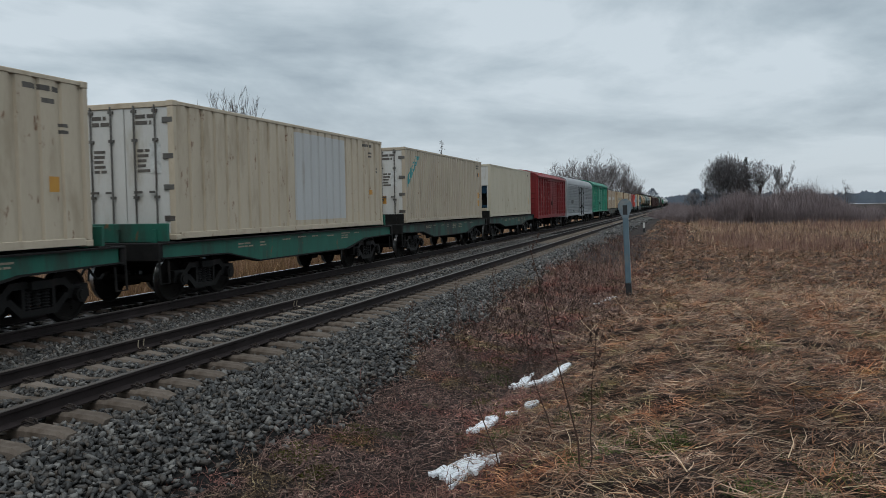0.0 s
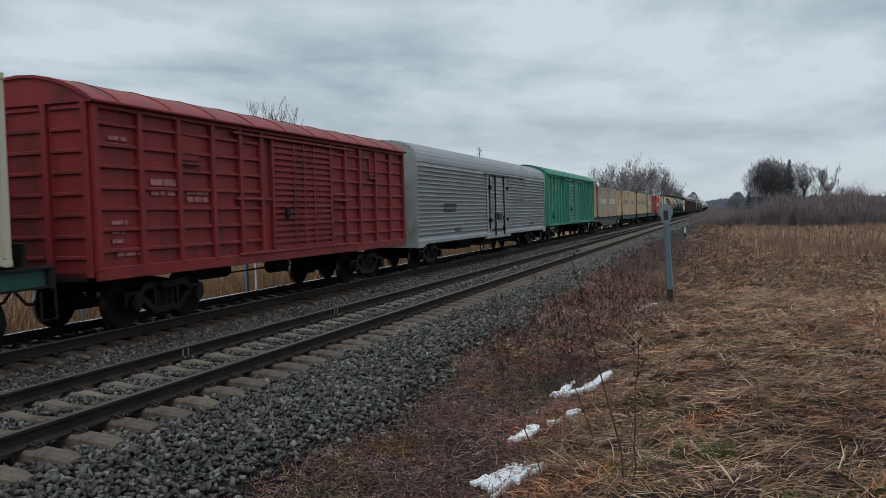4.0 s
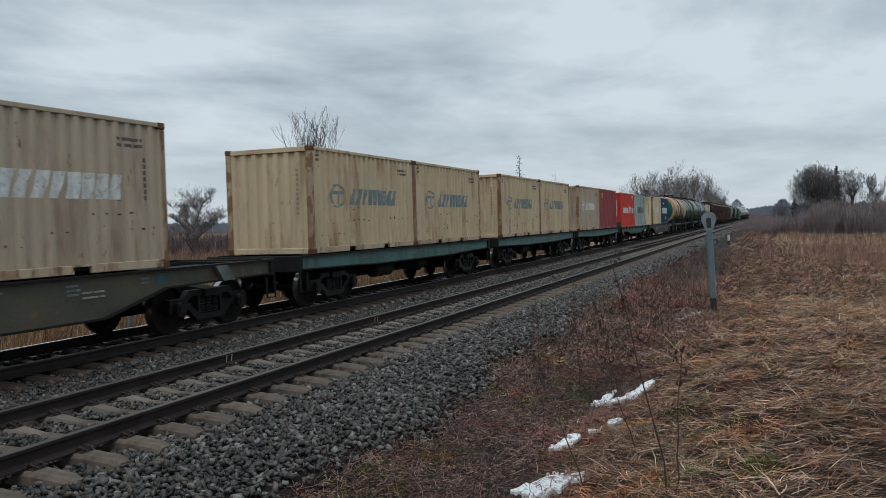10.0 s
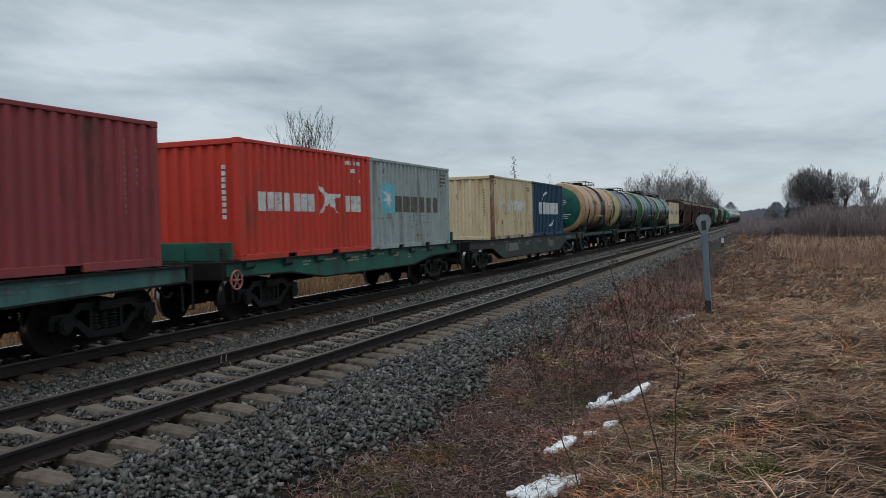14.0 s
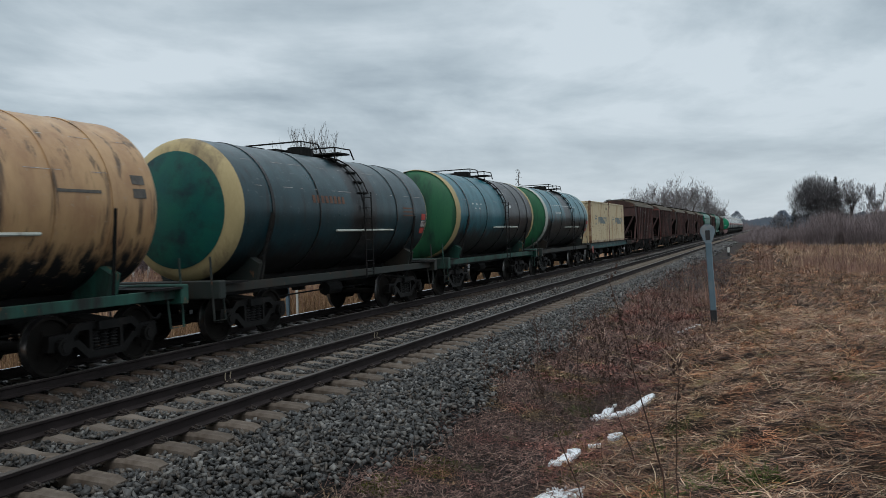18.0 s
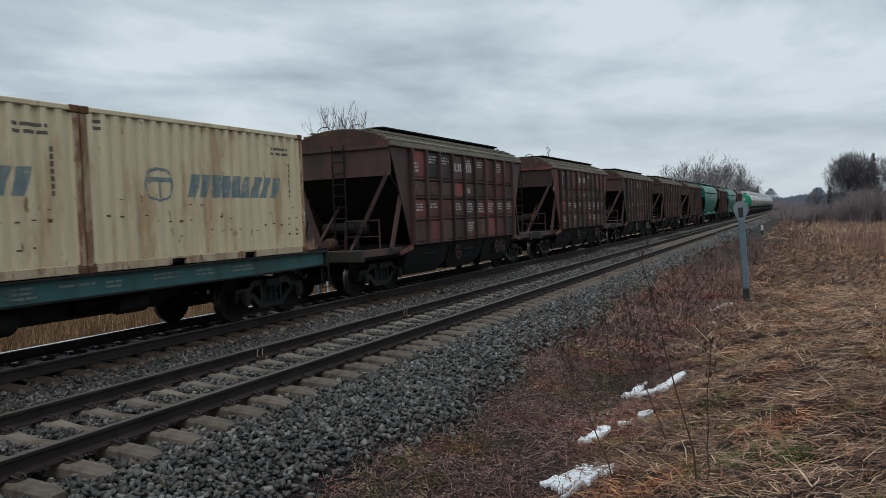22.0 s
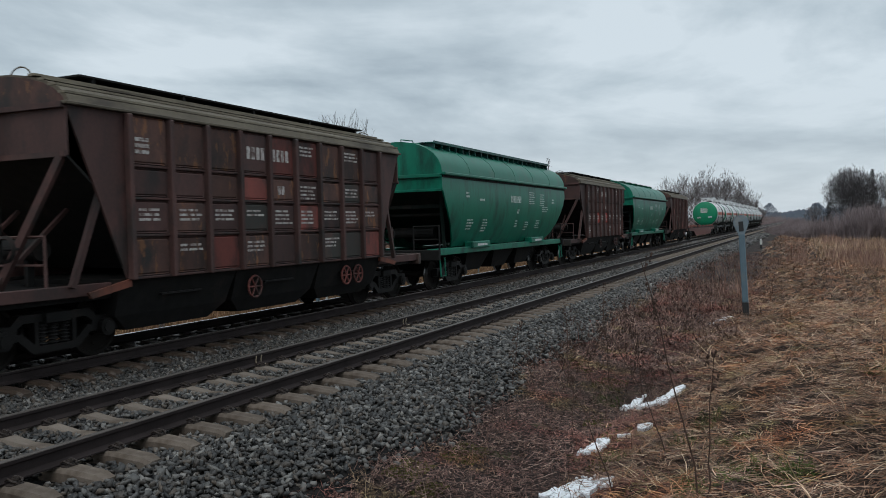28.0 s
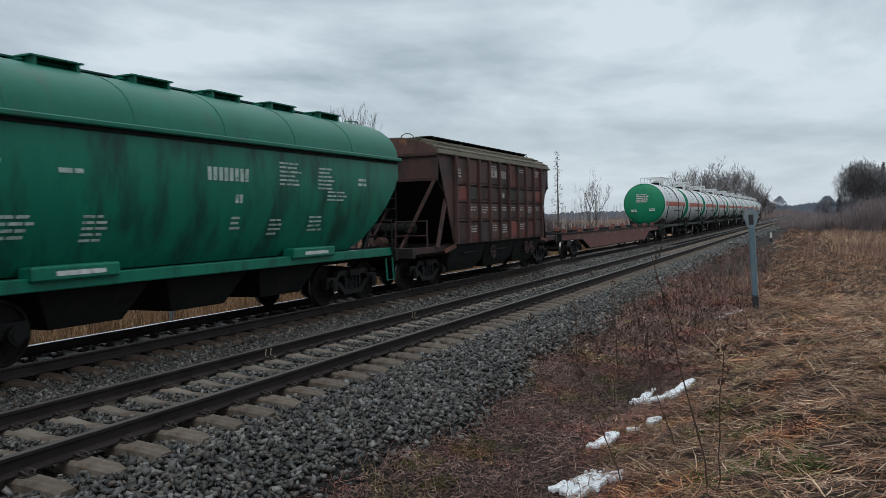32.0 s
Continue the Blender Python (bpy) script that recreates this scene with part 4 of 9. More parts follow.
def container(s, z, L, H, skin, label, end="doors", pitch=0.279, depth=0.05, flat=0.36, slope=0.14, door_skin=None, rail_skin=None, patch=None, group="shipping containers", fork=True):
    root = ride(thing("shipping_container", label, "container", HERE, group), s, z)
    hw, hl, rs, ds = 1.219, L / 2, rail_skin or skin, door_skin or skin
    ps = P_RUSTCREAM if skin in (P_CREAM, P_CREAM2, P_BEIGE) else rs
    for sg in (1, -1):
        pts = wave(-hl + 0.13, hl - 0.13, pitch, depth, flat, slope)
        WAVES[root.name] = pts
        side = part("side_panel", folded(pts, 0.155, H - 0.09, lambda a, d, zz: (sg * (hw - 0.012 - d), a, zz)), skin, root)
        if patch and sg > 0:
            pp = [q for q in pts if patch[0] <= q[0] <= patch[1]]
            part("patch_panel", folded(pp, 0.3, H - 0.2, lambda a, d, zz: (hw - 0.008 - d, a, zz)), P_GREYPATCH, side, "grey repaired panel section")
        part("top_rail", Shape().box(sg * hw - (0.06 if sg > 0 else 0), sg * hw + (0 if sg > 0 else 0.06), -hl + 0.17, hl - 0.17, H - 0.09, H - 0.01, 0.01), rs, root)
        bt = Shape()
        x0, x1 = (hw - 0.07, hw - 0.002) if sg > 0 else (-hw + 0.002, -hw + 0.07)
        if fork and L < 7:
            for a, b in ((-hl + 0.17, -1.2), (-0.84, 0.84), (1.2, hl - 0.17)):
                bt.box(x0, x1, a, b, 0.012, 0.155, 0.008)
            for a in (-1.2, 0.84):
                bt.box(x0, x1, a, a + 0.36, 0.125, 0.155)
        else:
            bt.box(x0, x1, -hl + 0.17, hl - 0.17, 0.02, 0.155, 0.008)
        part("bottom_rail", bt, ps, root)
        for e in (1, -1):
            xa, xb = (hw - 0.15, hw - 0.004) if sg > 0 else (-hw + 0.004, -hw + 0.15)
            ya, yb = (hl - 0.13, hl - 0.004) if e > 0 else (-hl + 0.004, -hl + 0.13)
            part("corner_post", Shape().box(xa, xb, ya, yb, 0.118, H - 0.118, 0.012), P_RUSTPOST if ps is P_RUSTCREAM else ps, root)
            for zz in (0.0, H - 0.118):
                xa2, xb2 = (hw - 0.162, hw + 0.003) if sg > 0 else (-hw - 0.003, -hw + 0.162)
                ya2, yb2 = (hl - 0.178, hl + 0.003) if e > 0 else (-hl - 0.003, -hl + 0.178)
                part("corner_casting", Shape().box(xa2, xb2, ya2, yb2, zz, zz + 0.118, 0.012), P_SCRAPE if ps is P_RUSTCREAM else ps, root)
    rp = wave(-hl + 0.1, hl - 0.1, 0.279 if fork else 1.2, 0.02)
    part("roof", folded(rp, -hw + 0.05, hw - 0.05, lambda a, d, zz: (zz, a, H - 0.02 - d)), rs, root)
    part("floor", Shape().box(-hw + 0.08, hw - 0.08, -hl + 0.1, hl - 0.1, 0.06, 0.15), P_DARK, root)
    for e in (1, -1):
        hd = Shape()
        ya, yb = (hl - 0.11, hl - 0.006) if e > 0 else (-hl + 0.006, -hl + 0.11)
        part("end_rail", hd.box(-hw + 0.15, hw - 0.15, ya, yb, H - 0.13, H - 0.012, 0.01), rs, root)
        part("end_sill", Shape().box(-hw + 0.15, hw - 0.15, ya, yb, 0.01, 0.15, 0.01), rs, root)
        kind = end if e < 0 else "wall"
        ye = e * (hl - 0.03)
        if kind == "wall":
            part("end_panel", folded(wave(-hw + 0.14, hw - 0.14, 0.29, 0.06), 0.15, H - 0.12, lambda a, d, zz: (a, ye - e * d, zz)), skin, root)
        elif kind == "doors":
            for q in (-1, 1):
                x0, x1 = (0.01, hw - 0.15) if q > 0 else (-hw + 0.15, -0.01)
                d = part("door", Shape().box(x0, x1, ye - 0.0, ye + 0.05, 0.15, H - 0.13, 0.012), ds, root)
                for k in (0.24, 0.72):
                    xx = x0 + (x1 - x0) * k
                    lb = Shape().cyl((xx, ye - 0.035, 0.1), (xx, ye - 0.035, H - 0.08), 0.02, 8)
                    for zz in (0.2, 0.9, H - 0.8, H - 0.2):
                        lb.box(xx - 0.06, xx + 0.06, ye - 0.045, ye, zz - 0.03, zz + 0.03)
                    part("lock_rod", lb, P_LOCK, d, "steel door lock rod")
                    part("door_handle", Shape().box(xx - 0.02, xx + 0.34 * (0.5 - k) * 2, ye - 0.075, ye - 0.05, 0.98, 1.03), P_LOCK, d)
                for zz in (0.45, 1.1, H - 1.15, H - 0.4):
                    xh = x1 if q > 0 else x0
                    part("hinge", Shape().box(xh - 0.13, xh + 0.13, ye - 0.03, ye + 0.0, zz - 0.06, zz + 0.06, 0.01), P_LOCK, d)
                mk = bars(lines(x0 + 0.28, H - 0.35, 0.45, 2, 0.08) + lines(x0 + 0.3, H - 1.05, 0.32, 5, 0.06, 0.045), ye - 0.002, "y")
                part("marking", mk, P_MARKD, d)
            part("placard", bars([(0.62, H - 1.5, 0.26, 0.62)], ye - 0.004, "y"), P_MARK, root)
        elif kind == "unit":
            part("upper_panel", Shape().box(-hw + 0.15, hw - 0.15, ye, ye + 0.05, 1.72, H - 0.12, 0.01), ds, root)
            for q in (-1, 1):
                part("side_panel", Shape().box(min(q * 1.0, q * (hw - 0.15)), max(q * 1.0, q * (hw - 0.15)), ye, ye + 0.05, 0.15, 1.72, 0.01), ds, root)
                part("access_plate", Shape().box(q * 0.55 - 0.28, q * 0.55 + 0.28, ye - 0.014, ye, 2.2, 2.66, 0.006), ds, root, "bolted access plate")
            part("lower_panel", Shape().box(-1.0, 1.0, ye, ye + 0.05, 0.15, 0.5, 0.01), P_REEFER, root)
            part("machine_frame", Shape().box(-0.98, 0.98, ye + 0.12, ye + 0.4, 1.3, 1.7, 0.02).box(-0.98, -0.4, ye + 0.1, ye + 0.4, 0.85, 1.3, 0.02).box(-0.98, 0.98, ye + 0.08, ye + 0.4, 0.52, 0.66, 0.02), P_MACHINE, root, "blue painted machine frame")
            part("control_box", Shape().box(-0.1, 0.25, ye + 0.06, ye + 0.13, 1.42, 1.66, 0.01).box(-0.1, 0.55, ye + 0.05, ye + 0.13, 1.06, 1.28, 0.01), P_GREYPATCH, root)
            rec = Shape().box(-1.0, 1.0, ye + 0.42, ye + 0.46, 0.3, 1.8)
            part("machine_recess", rec, P_DARK, root, "dark recess of the cooling unit")
            un = Shape().cyl((0.2, ye + 0.2, 0.75), (0.68, ye + 0.2, 0.75), 0.18, 12).box(-0.65, -0.1, ye + 0.08, ye + 0.4, 0.42, 1.0, 0.02).box(-0.1, 0.6, ye + 0.1, ye + 0.4, 1.15, 1.4, 0.02)
            part("cooling_unit", un, P_DARKLIGHT, root)
            part("pipe", Shape().rod([(0.35, ye + 0.06, 0.42), (0.4, ye + 0.05, 0.62), (0.68, ye + 0.05, 0.86)], 0.03), P_WHITE, root, "white cooling pipe")
            part("cover", Shape().box(-0.55, 0.15, ye - 0.012, ye, 1.76, 2.06, 0.005), ds, root)
            part("oval_badge", Shape().lathe([(0.001, 0), (0.13, 0), (0.13, 0.008)], 20), P_MACHINE, root, "blue oval badge", at=pose(-0.2, ye - 0.022, 1.92) @ Matrix.Diagonal((1, 1, 0.45, 1)))
    return root


WAVES = {}


def spans(outline, step=0.03):
    """A flat outline (along, up) cut into thin level bars."""
    zs = [p[1] for p in outline]
    out, z = [], min(zs)
    while z < max(zs) - 1e-6:
        m, cut = z + step / 2, []
        for (a0, b0), (a1, b1) in zip(outline, outline[1:] + outline[:1]):
            if (b0 > m) != (b1 > m):
                cut.append(a0 + (a1 - a0) * (m - b0) / (b1 - b0))
        cut.sort()
        out += [(a, z, b - a, step) for a, b in zip(cut[::2], cut[1::2])]
        z += step
    return out


def side_marks(root, rows, material, L, label="", x=1.2195, name="marking"):
    """Paint that follows the folds of a container's side."""
    pts = WAVES[root.name]
    A, D = [p[0] for p in pts], [p[1] for p in pts]
    lift = x - 1.2195 + 0.003
    sh = Shape()
    for a, z, w, h in rows:
        ys = [a] + [q for q in A if a + 1e-4 < q < a + w - 1e-4] + [a + w]
        n = len(ys)
        v = [(1.219 - 0.012 - float(np.interp(y, A, D)) + lift, y, zz) for zz in (z, z + h) for y in ys]
        sh.add(v, [(i, i + 1, n + i + 1, n + i) for i in range(n - 1)])
    return part(name, sh, material, root, label)

# ---- container trains: wagons and their loads, front to back ----
REEF = 2.896
for s, pnt, lab, belly in ((6.25, P_FRAMEBRIGHT, "weathered green flat wagon under an ivory reefer container", 0.22), (20.9, P_FRAMEBRIGHT, "weathered green flat wagon with white stencil marks", 0.22),
                           (35.6, P_FRAMEGREEN, "worn green flat wagon under a reefer container", 0.22), (49.85, P_FRAMEGREEN, "worn green flat wagon behind a reefer wagon", 0.18)):
    flat_wagon(s, 7.31, 9.72, pnt, lab, belly)
c = container(6.2, 1.31, 12.19, REEF, P_REEFER, "ivory refrigerated container with wide ribbed sides", "doors", 0.50, 0.045, 0.70, 0.05, P_WHITE, fork=False)
side_marks(c, lines(4.6, 2.62, 0.9, 1, 0.09) + lines(5.0, 2.42, 0.3, 1, 0.08) + lines(5.4, 2.05, 0.2, 2), P_MARKD, 12.19)
side_marks(c, [(5.1, 0.95, 0.28, 0.26)], P_MARKYEL, 12.19, "orange warning label")
c = container(20.9, 1.31, 12.19, REEF, P_REEFER, "ivory refrigerated container with a grey repaired patch", "doors", 0.50, 0.045, 0.70, 0.05, P_WHITE, patch=(-0.6, 2.9), fork=False)
side_marks(c, lines(4.3, 2.62, 0.9, 1, 0.09) + lines(4.9, 2.4, 0.25, 2, 0.06) + lines(5.5, 1.9, 0.14, 2), P_MARKD, 12.19)
side_marks(c, [(4.95, 1.05, 0.2, 0.16)], P_MARKYEL, 12.19, "small warning triangle plate")
c = container(35.6, 1.31, 12.19, REEF, P_REEFER3, "ivory refrigerated container with a slanting teal band", "doors", 0.30, 0.036, 0.62, 0.07, P_WHITE, fork=False)
side_marks(c, spans([(-5.85, 1.35), (-5.85, 1.75), (-4.75, 2.62), (-4.28, 2.62)]), P_MARKTEAL, 12.19, "teal band with pale marks", name="slanting_band")
side_marks(c, [(-5.65 + 0.17 * k, 1.68 + 0.142 * k, 0.08, 0.2) for k in range(6)], P_REEFER2, 12.19, x=1.2235)
side_marks(c, [(5.2, 1.0, 0.3, 0.3), (5.2, 0.62, 0.26, 0.28), (5.42, 2.1, 0.16, 0.2)], P_MARKYEL, 12.19)
side_marks(c, lines(4.9, 2.6, 0.7, 2, 0.07) + [(5.18, 2.1, 0.2, 0.18)], P_MARKD, 12.19)
part("placard", bars([(0.12, 0.75, 0.3, 0.3), (-0.75, 0.95, 0.28, 0.2)], -6.068, "y"), P_MARKYEL, c)
c = container(49.85, 1.31, 12.19, REEF, P_REEFER2, "pale ivory refrigerated container with its cooling unit showing", "unit", 0.26, 0.03, 0.62, 0.07, P_WHITE, fork=False)
side_marks(c, lines(4.8, 2.55, 0.6, 1, 0.09) + lines(5.2, 2.3, 0.2, 2), P_MARKD, 12.19)
side_marks(c, [(5.1, 0.7, 0.16, 0.4)], P_MARKYEL, 12.19)

# twenty-foot boxes in pairs
L20, H20 = 6.058, 2.591
la = flat_wagon(121.93, 9.8, 14.72, P_OLIVE, "long worn olive flat wagon with two cream containers", 0.34, panels=False, rise=2.75)
for s in (139.1, 153.8):
    flat_wagon(s, 7.31, 9.72, P_TEAL, "pale teal flat wagon carrying two cream containers", 0.0, panels=False)
flat_wagon(168.3, 7.31, 9.72, P_TEAL, "pale teal flat wagon with cream and maroon containers", 0.0, panels=False)
lc = flat_wagon(182.85, 7.31, 9.72, P_FRAMEBRIGHT, "green flat wagon with red and blue-grey containers", 0.16)
lb = flat_wagon(199.9, 9.8, 14.4, P_MOTTLED, "long grey flat wagon with cream and dark blue containers", 0.42, panels=False)
for a, z, w, h in ((-4.6, 0.72, 1.9, 0.34), (-1.6, 0.9, 0.7, 0.18), (2.6, 0.7, 1.2, 0.3), (6.6, 1.02, 1.3, 0.16)):
    part("repaint_patch", Shape().prism([(a, z), (a + w, z + 0.01), (a + w - 0.06, z + h), (a + 0.1, z + h)], 1.242, 1.246, "x"), P_SILLPATCH, lb, "pale patch of repainted sill")
for a, z, w, h in ((-0.92, 0.64, 0.66, 0.35), (-0.2, 0.63, 0.62, 0.41), (-4.0, 0.88, 0.36, 0.3), (5.68, 1.0, 0.3, 0.2), (-5.9, 0.98, 0.6, 0.22)):
    part("repaint_patch", Shape().prism([(a, z), (a + w, z + 0.01), (a + w - 0.04, z + h), (a + 0.05, z + h)], 1.242, 1.246, "x"), P_TEALPATCH, la, "teal patch of repainted sill")
part("marking", bars(lines(-0.75, 0.92, 0.36, 4, 0.03, 0.03) + lines(-0.08, 0.95, 0.36, 2, 0.035, 0.06) + lines(4.0, 0.98, 0.6, 2, 0.03, 0.05) + lines(-2.6, 1.0, 0.7, 1, 0.05) + lines(-3.4, 1.02, 0.4, 2, 0.04) + lines(1.0, 0.9, 0.4, 2, 0.03), 1.2475), P_MARKWORN, la)
for sg in (1, -1):
    part("lift_bracket", Shape().prism([(sg * 7.25, 1.235), (sg * 7.62, 1.235), (sg * 7.86, 0.93), (sg * 7.5, 0.93)], 1.24, 1.33, "x"), P_SILLPATCH, la, "grey-tan lifting bracket")
flat_wagon(264.75, 7.31, 9.72, P_TEALPATCH, "green-blue flat wagon carrying two pale cream containers", -0.04, panels=False)


for y in (-5.9, -4.4, -3.0, -1.6, -0.2, 1.2, 2.6, 4.0, 5.6):
    part("stake_pocket", Shape().prism([(1.24, 1.225), (1.34, 1.225), (1.34, 1.14), (1.3, 1.09), (1.24, 1.09)], y - 0.15, y + 0.15), P_FRAMEGREEN, lc)


def brake_wheel(root, y):
    """A spoked hand brake wheel on the side of a wagon."""
    ring = [(1.36, y + 0.19 * math.cos(a), 0.9 + 0.19 * math.sin(a)) for a in [2 * math.pi * k / 16 for k in range(17)]]
    sh = Shape().rod(ring, 0.02, 6).cyl((1.1, y, 0.9), (1.38, y, 0.9), 0.035, 8)
    for k in range(3):
        a = math.pi * k / 3
        sh.cyl((1.36, y + 0.18 * math.cos(a), 0.9 + 0.18 * math.sin(a)), (1.36, y - 0.18 * math.cos(a), 0.9 - 0.18 * math.sin(a)), 0.014, 6)
    part("brake_wheel", sh, P_MARKPINK, root, "faded pink spoked brake wheel")


for ob, s, z in RIDES[:]:
    if s in (182.85, 264.75):
        brake_wheel(ob, -6.45)


def logo(root, y, z, r, material):
    ring = [(y + r * math.cos(a), z + r * 0.8 * math.sin(a)) for a in [2 * math.pi * k / 28 for k in range(28)]]
    hole = [(y + (a - y) * 0.84, z + (b - z) * 0.84) for a, b in ring]
    rows = []
    for a, zz, w, h in spans(ring, 0.02):
        inner = [q for q in spans(hole, 0.02) if abs(q[1] - zz) < 0.0101]
        rows += [(a, zz, inner[0][0] - a, h), (inner[0][0] + inner[0][2], zz, a + w - inner[0][0] - inner[0][2], h)] if inner else [(a, zz, w, h)]
    rows += [(y - r * 0.75, z + r * 0.1, r * 1.5, r * 0.22), (y - r * 0.1, z - r * 0.62, r * 0.26, r * 0.72)]
    side_marks(root, rows, material, L20, "faded round emblem", name="ring_logo")


def cream_box(s, z, skin, ink, label, shift=0.0):
    r = container(s, z, L20, H20, skin, label, "wall")
    logo(r, -1.73 + shift, 1.42, 0.37, ink)
    side_marks(r, big_word(-1.05 + shift, 1.2, 2.8, 0.42, 9, 0.28), ink, L20, "faded slanting lettering blocks")
    side_marks(r, lines(1.85, 2.2, 0.7, 2, 0.055, 0.05) + [(2.5, 1.2 + 0.11 * k, 0.06, 0.075) for k in range(7)] + lines(-2.75, 2.35, 0.16, 2, 0.055), P_MARKD, L20)
    part("placard", bars([(0.78, 0.95 + 0.115 * k, 0.07, 0.075) for k in range(10)], -L20 / 2 + 0.02, "y"), P_MARKWORN, r)
    scrapes(r, 16 if skin is not P_CREAM2 else 26, int(s))
    return r


def scrapes(root, n, seed, lo=0.4, hi=1.2):
    """Rusty dents where the outer folds have been rubbed."""
    rng = random.Random(seed)
    A = [p[0] + 0.03 for p in WAVES[root.name] if p[1] == 0.0][:-1:2]
    rows = []
    while len(rows) < n:
        z, k, m = rng.uniform(lo, hi), rng.randrange(len(A)), rng.choice((1, 1, 2, 4, 5))
        rows += [(A[q] - 0.02, z + rng.gauss(0, 0.015), rng.uniform(0.04, 0.13), rng.choice((0.014, 0.02, 0.026, 0.04))) for q in range(k, min(len(A), k + m)) if rng.random() < 0.85]
    side_marks(root, rows, P_SCRAPE, L20, "rusty scrapes on the folds")


ZB = 1.285
c = cream_box(118.90, ZB, P_BEIGE, P_MARK, "grey-beige corrugated container with a faded white emblem", 0.22)
part("plate", bars([(-0.35, 1.5, 0.12, 0.07)], -L20 / 2 + 0.02, "y"), P_MARKRED, c)
cream_box(124.98, ZB, P_BEIGE, P_MARK, "grey-beige corrugated container with worn white lettering", 0.22)
for s in (136.06, 142.14, 150.75, 156.83):
    cream_box(s, ZB, P_CREAM, P_MARKBLUE, "cream corrugated container with faded blue lettering and rust")
cream_box(165.28, ZB, P_BEIGE, P_MARK, "grey-beige corrugated container with faded white lettering")
c = container(171.36, ZB, L20, H20, P_MAROON, "maroon corrugated container with small white marks", "wall")
side_marks(c, [(2.2, 2.15 - 0.11 * k, 0.06, 0.075) for k in range(12)] + [(2.5, 2.0 - 0.11 * k, 0.05, 0.07) for k in range(6)], P_MARKPINK, L20)
side_marks(c, [(-2.2, 2.0, 0.45, 0.33)], P_MARKYEL, L20, "yellow label")
side_marks(c, [(-2.15, 2.08, 0.16, 0.07), (-2.0, 2.2, 0.18, 0.07)], P_MARKD, L20, x=1.222)
c = container(179.8, ZB - 0.05, L20, H20, P_RED, "orange-red corrugated container with white lettering blocks", "wall")
side_marks(c, big_word(-2.34, 1.07, 2.5, 0.42, 7) + big_word(1.6, 1.07, 0.95, 0.42, 3), P_MARK, L20, "white lettering blocks")
side_marks(c, spans([(0.15, 1.8), (0.7, 1.52), (1.55, 1.5), (1.0, 1.38), (1.25, 1.02), (0.75, 1.28), (0.3, 0.98), (0.55, 1.38), (0.35, 1.6)]), P_MARK, L20, "white swooping emblem", name="white_emblem")
side_marks(c, lines(1.7, 2.3, 0.85, 1, 0.1) + lines(1.9, 2.1, 0.4, 1, 0.1) + lines(2.4, 1.85, 0.2, 1, 0.09), P_MARK, L20)
part("placard", bars([(0.78, 0.9 + 0.13 * k, 0.1, 0.09) for k in range(9)], -L20 / 2 + 0.02, "y"), P_MARK, c)
c = container(185.88, ZB - 0.05, L20, H20, P_GREYC, "blue-grey corrugated container with dark lettering blocks", "wall")
side_marks(c, big_word(-1.32, 1.08, 3.45, 0.48, 6), P_MARKD, L20, "dark lettering blocks")
scrapes(c, 34, 5, 0.3, 1.0)
side_marks(c, [(-2.3, 1.05, 0.85, 0.85)], P_MARKSKY, L20, "sky blue square emblem")
star = []
for k in range(14):
    r = 0.36 if k % 2 == 0 else 0.13
    star.append((-1.875 + r * math.cos(math.pi / 2 + math.pi * k / 7), 1.475 + r * math.sin(math.pi / 2 + math.pi * k / 7)))
side_marks(c, spans(star, 0.02), P_MARK, L20, "white star on the emblem", x=1.2225, name="star_emblem")
side_marks(c, lines(2.25, 2.3, 0.5, 4, 0.07), P_MARKD, L20)
cream_box(196.88, ZB - 0.03, P_CREAM2, P_MARK, "pale cream corrugated container with faded white lettering")
c = container(202.96, ZB - 0.03, L20, H20, P_BLUE, "dark blue corrugated container with large white lettering blocks", "wall")
side_marks(c, big_word(-1.85, 1.05, 2.1, 0.58, 3) + big_word(0.38, 1.05, 1.62, 0.58, 3), P_MARK, L20, "large white lettering blocks")
for y0, z0, up in ((-0.35, 1.75, 1), (0.15, 0.85, -1)):
    arc = []
    for k in range(8):
        a0, a1 = k / 8, (k + 1) / 8
        w0, w1 = 0.13 * math.sin(math.pi * (0.15 + 0.8 * a0)), 0.13 * math.sin(math.pi * (0.15 + 0.8 * a1))
        q0, q1 = math.sqrt(a0) * 0.36, math.sqrt(a1) * 0.36
        pts = [(y0 - 0.9 * up + up * 1.1 * a0, z0 + up * q0), (y0 - 0.9 * up + up * 1.1 * a1, z0 + up * q1), (y0 - 0.9 * up + up * 1.1 * a1, z0 + up * (q1 + w1)), (y0 - 0.9 * up + up * 1.1 * a0, z0 + up * (q0 + w0))]
        arc += spans(pts, 0.02)
    side_marks(c, arc, P_MARK, L20, "white sweeping arc", name="arc_emblem")
side_marks(c, [(2.2, 2.15 - 0.14 * k, 0.09, 0.1) for k in range(12)] + [(2.45, 2.15 - 0.14 * k, 0.09, 0.1) for k in range(7)], P_MARK, L20)
for s in (261.71, 267.79):
    cream_box(s, ZB - 0.01, P_CREAM2, P_MARKBLUE, "pale cream corrugated container with blue lettering and rust stains", 0.34)


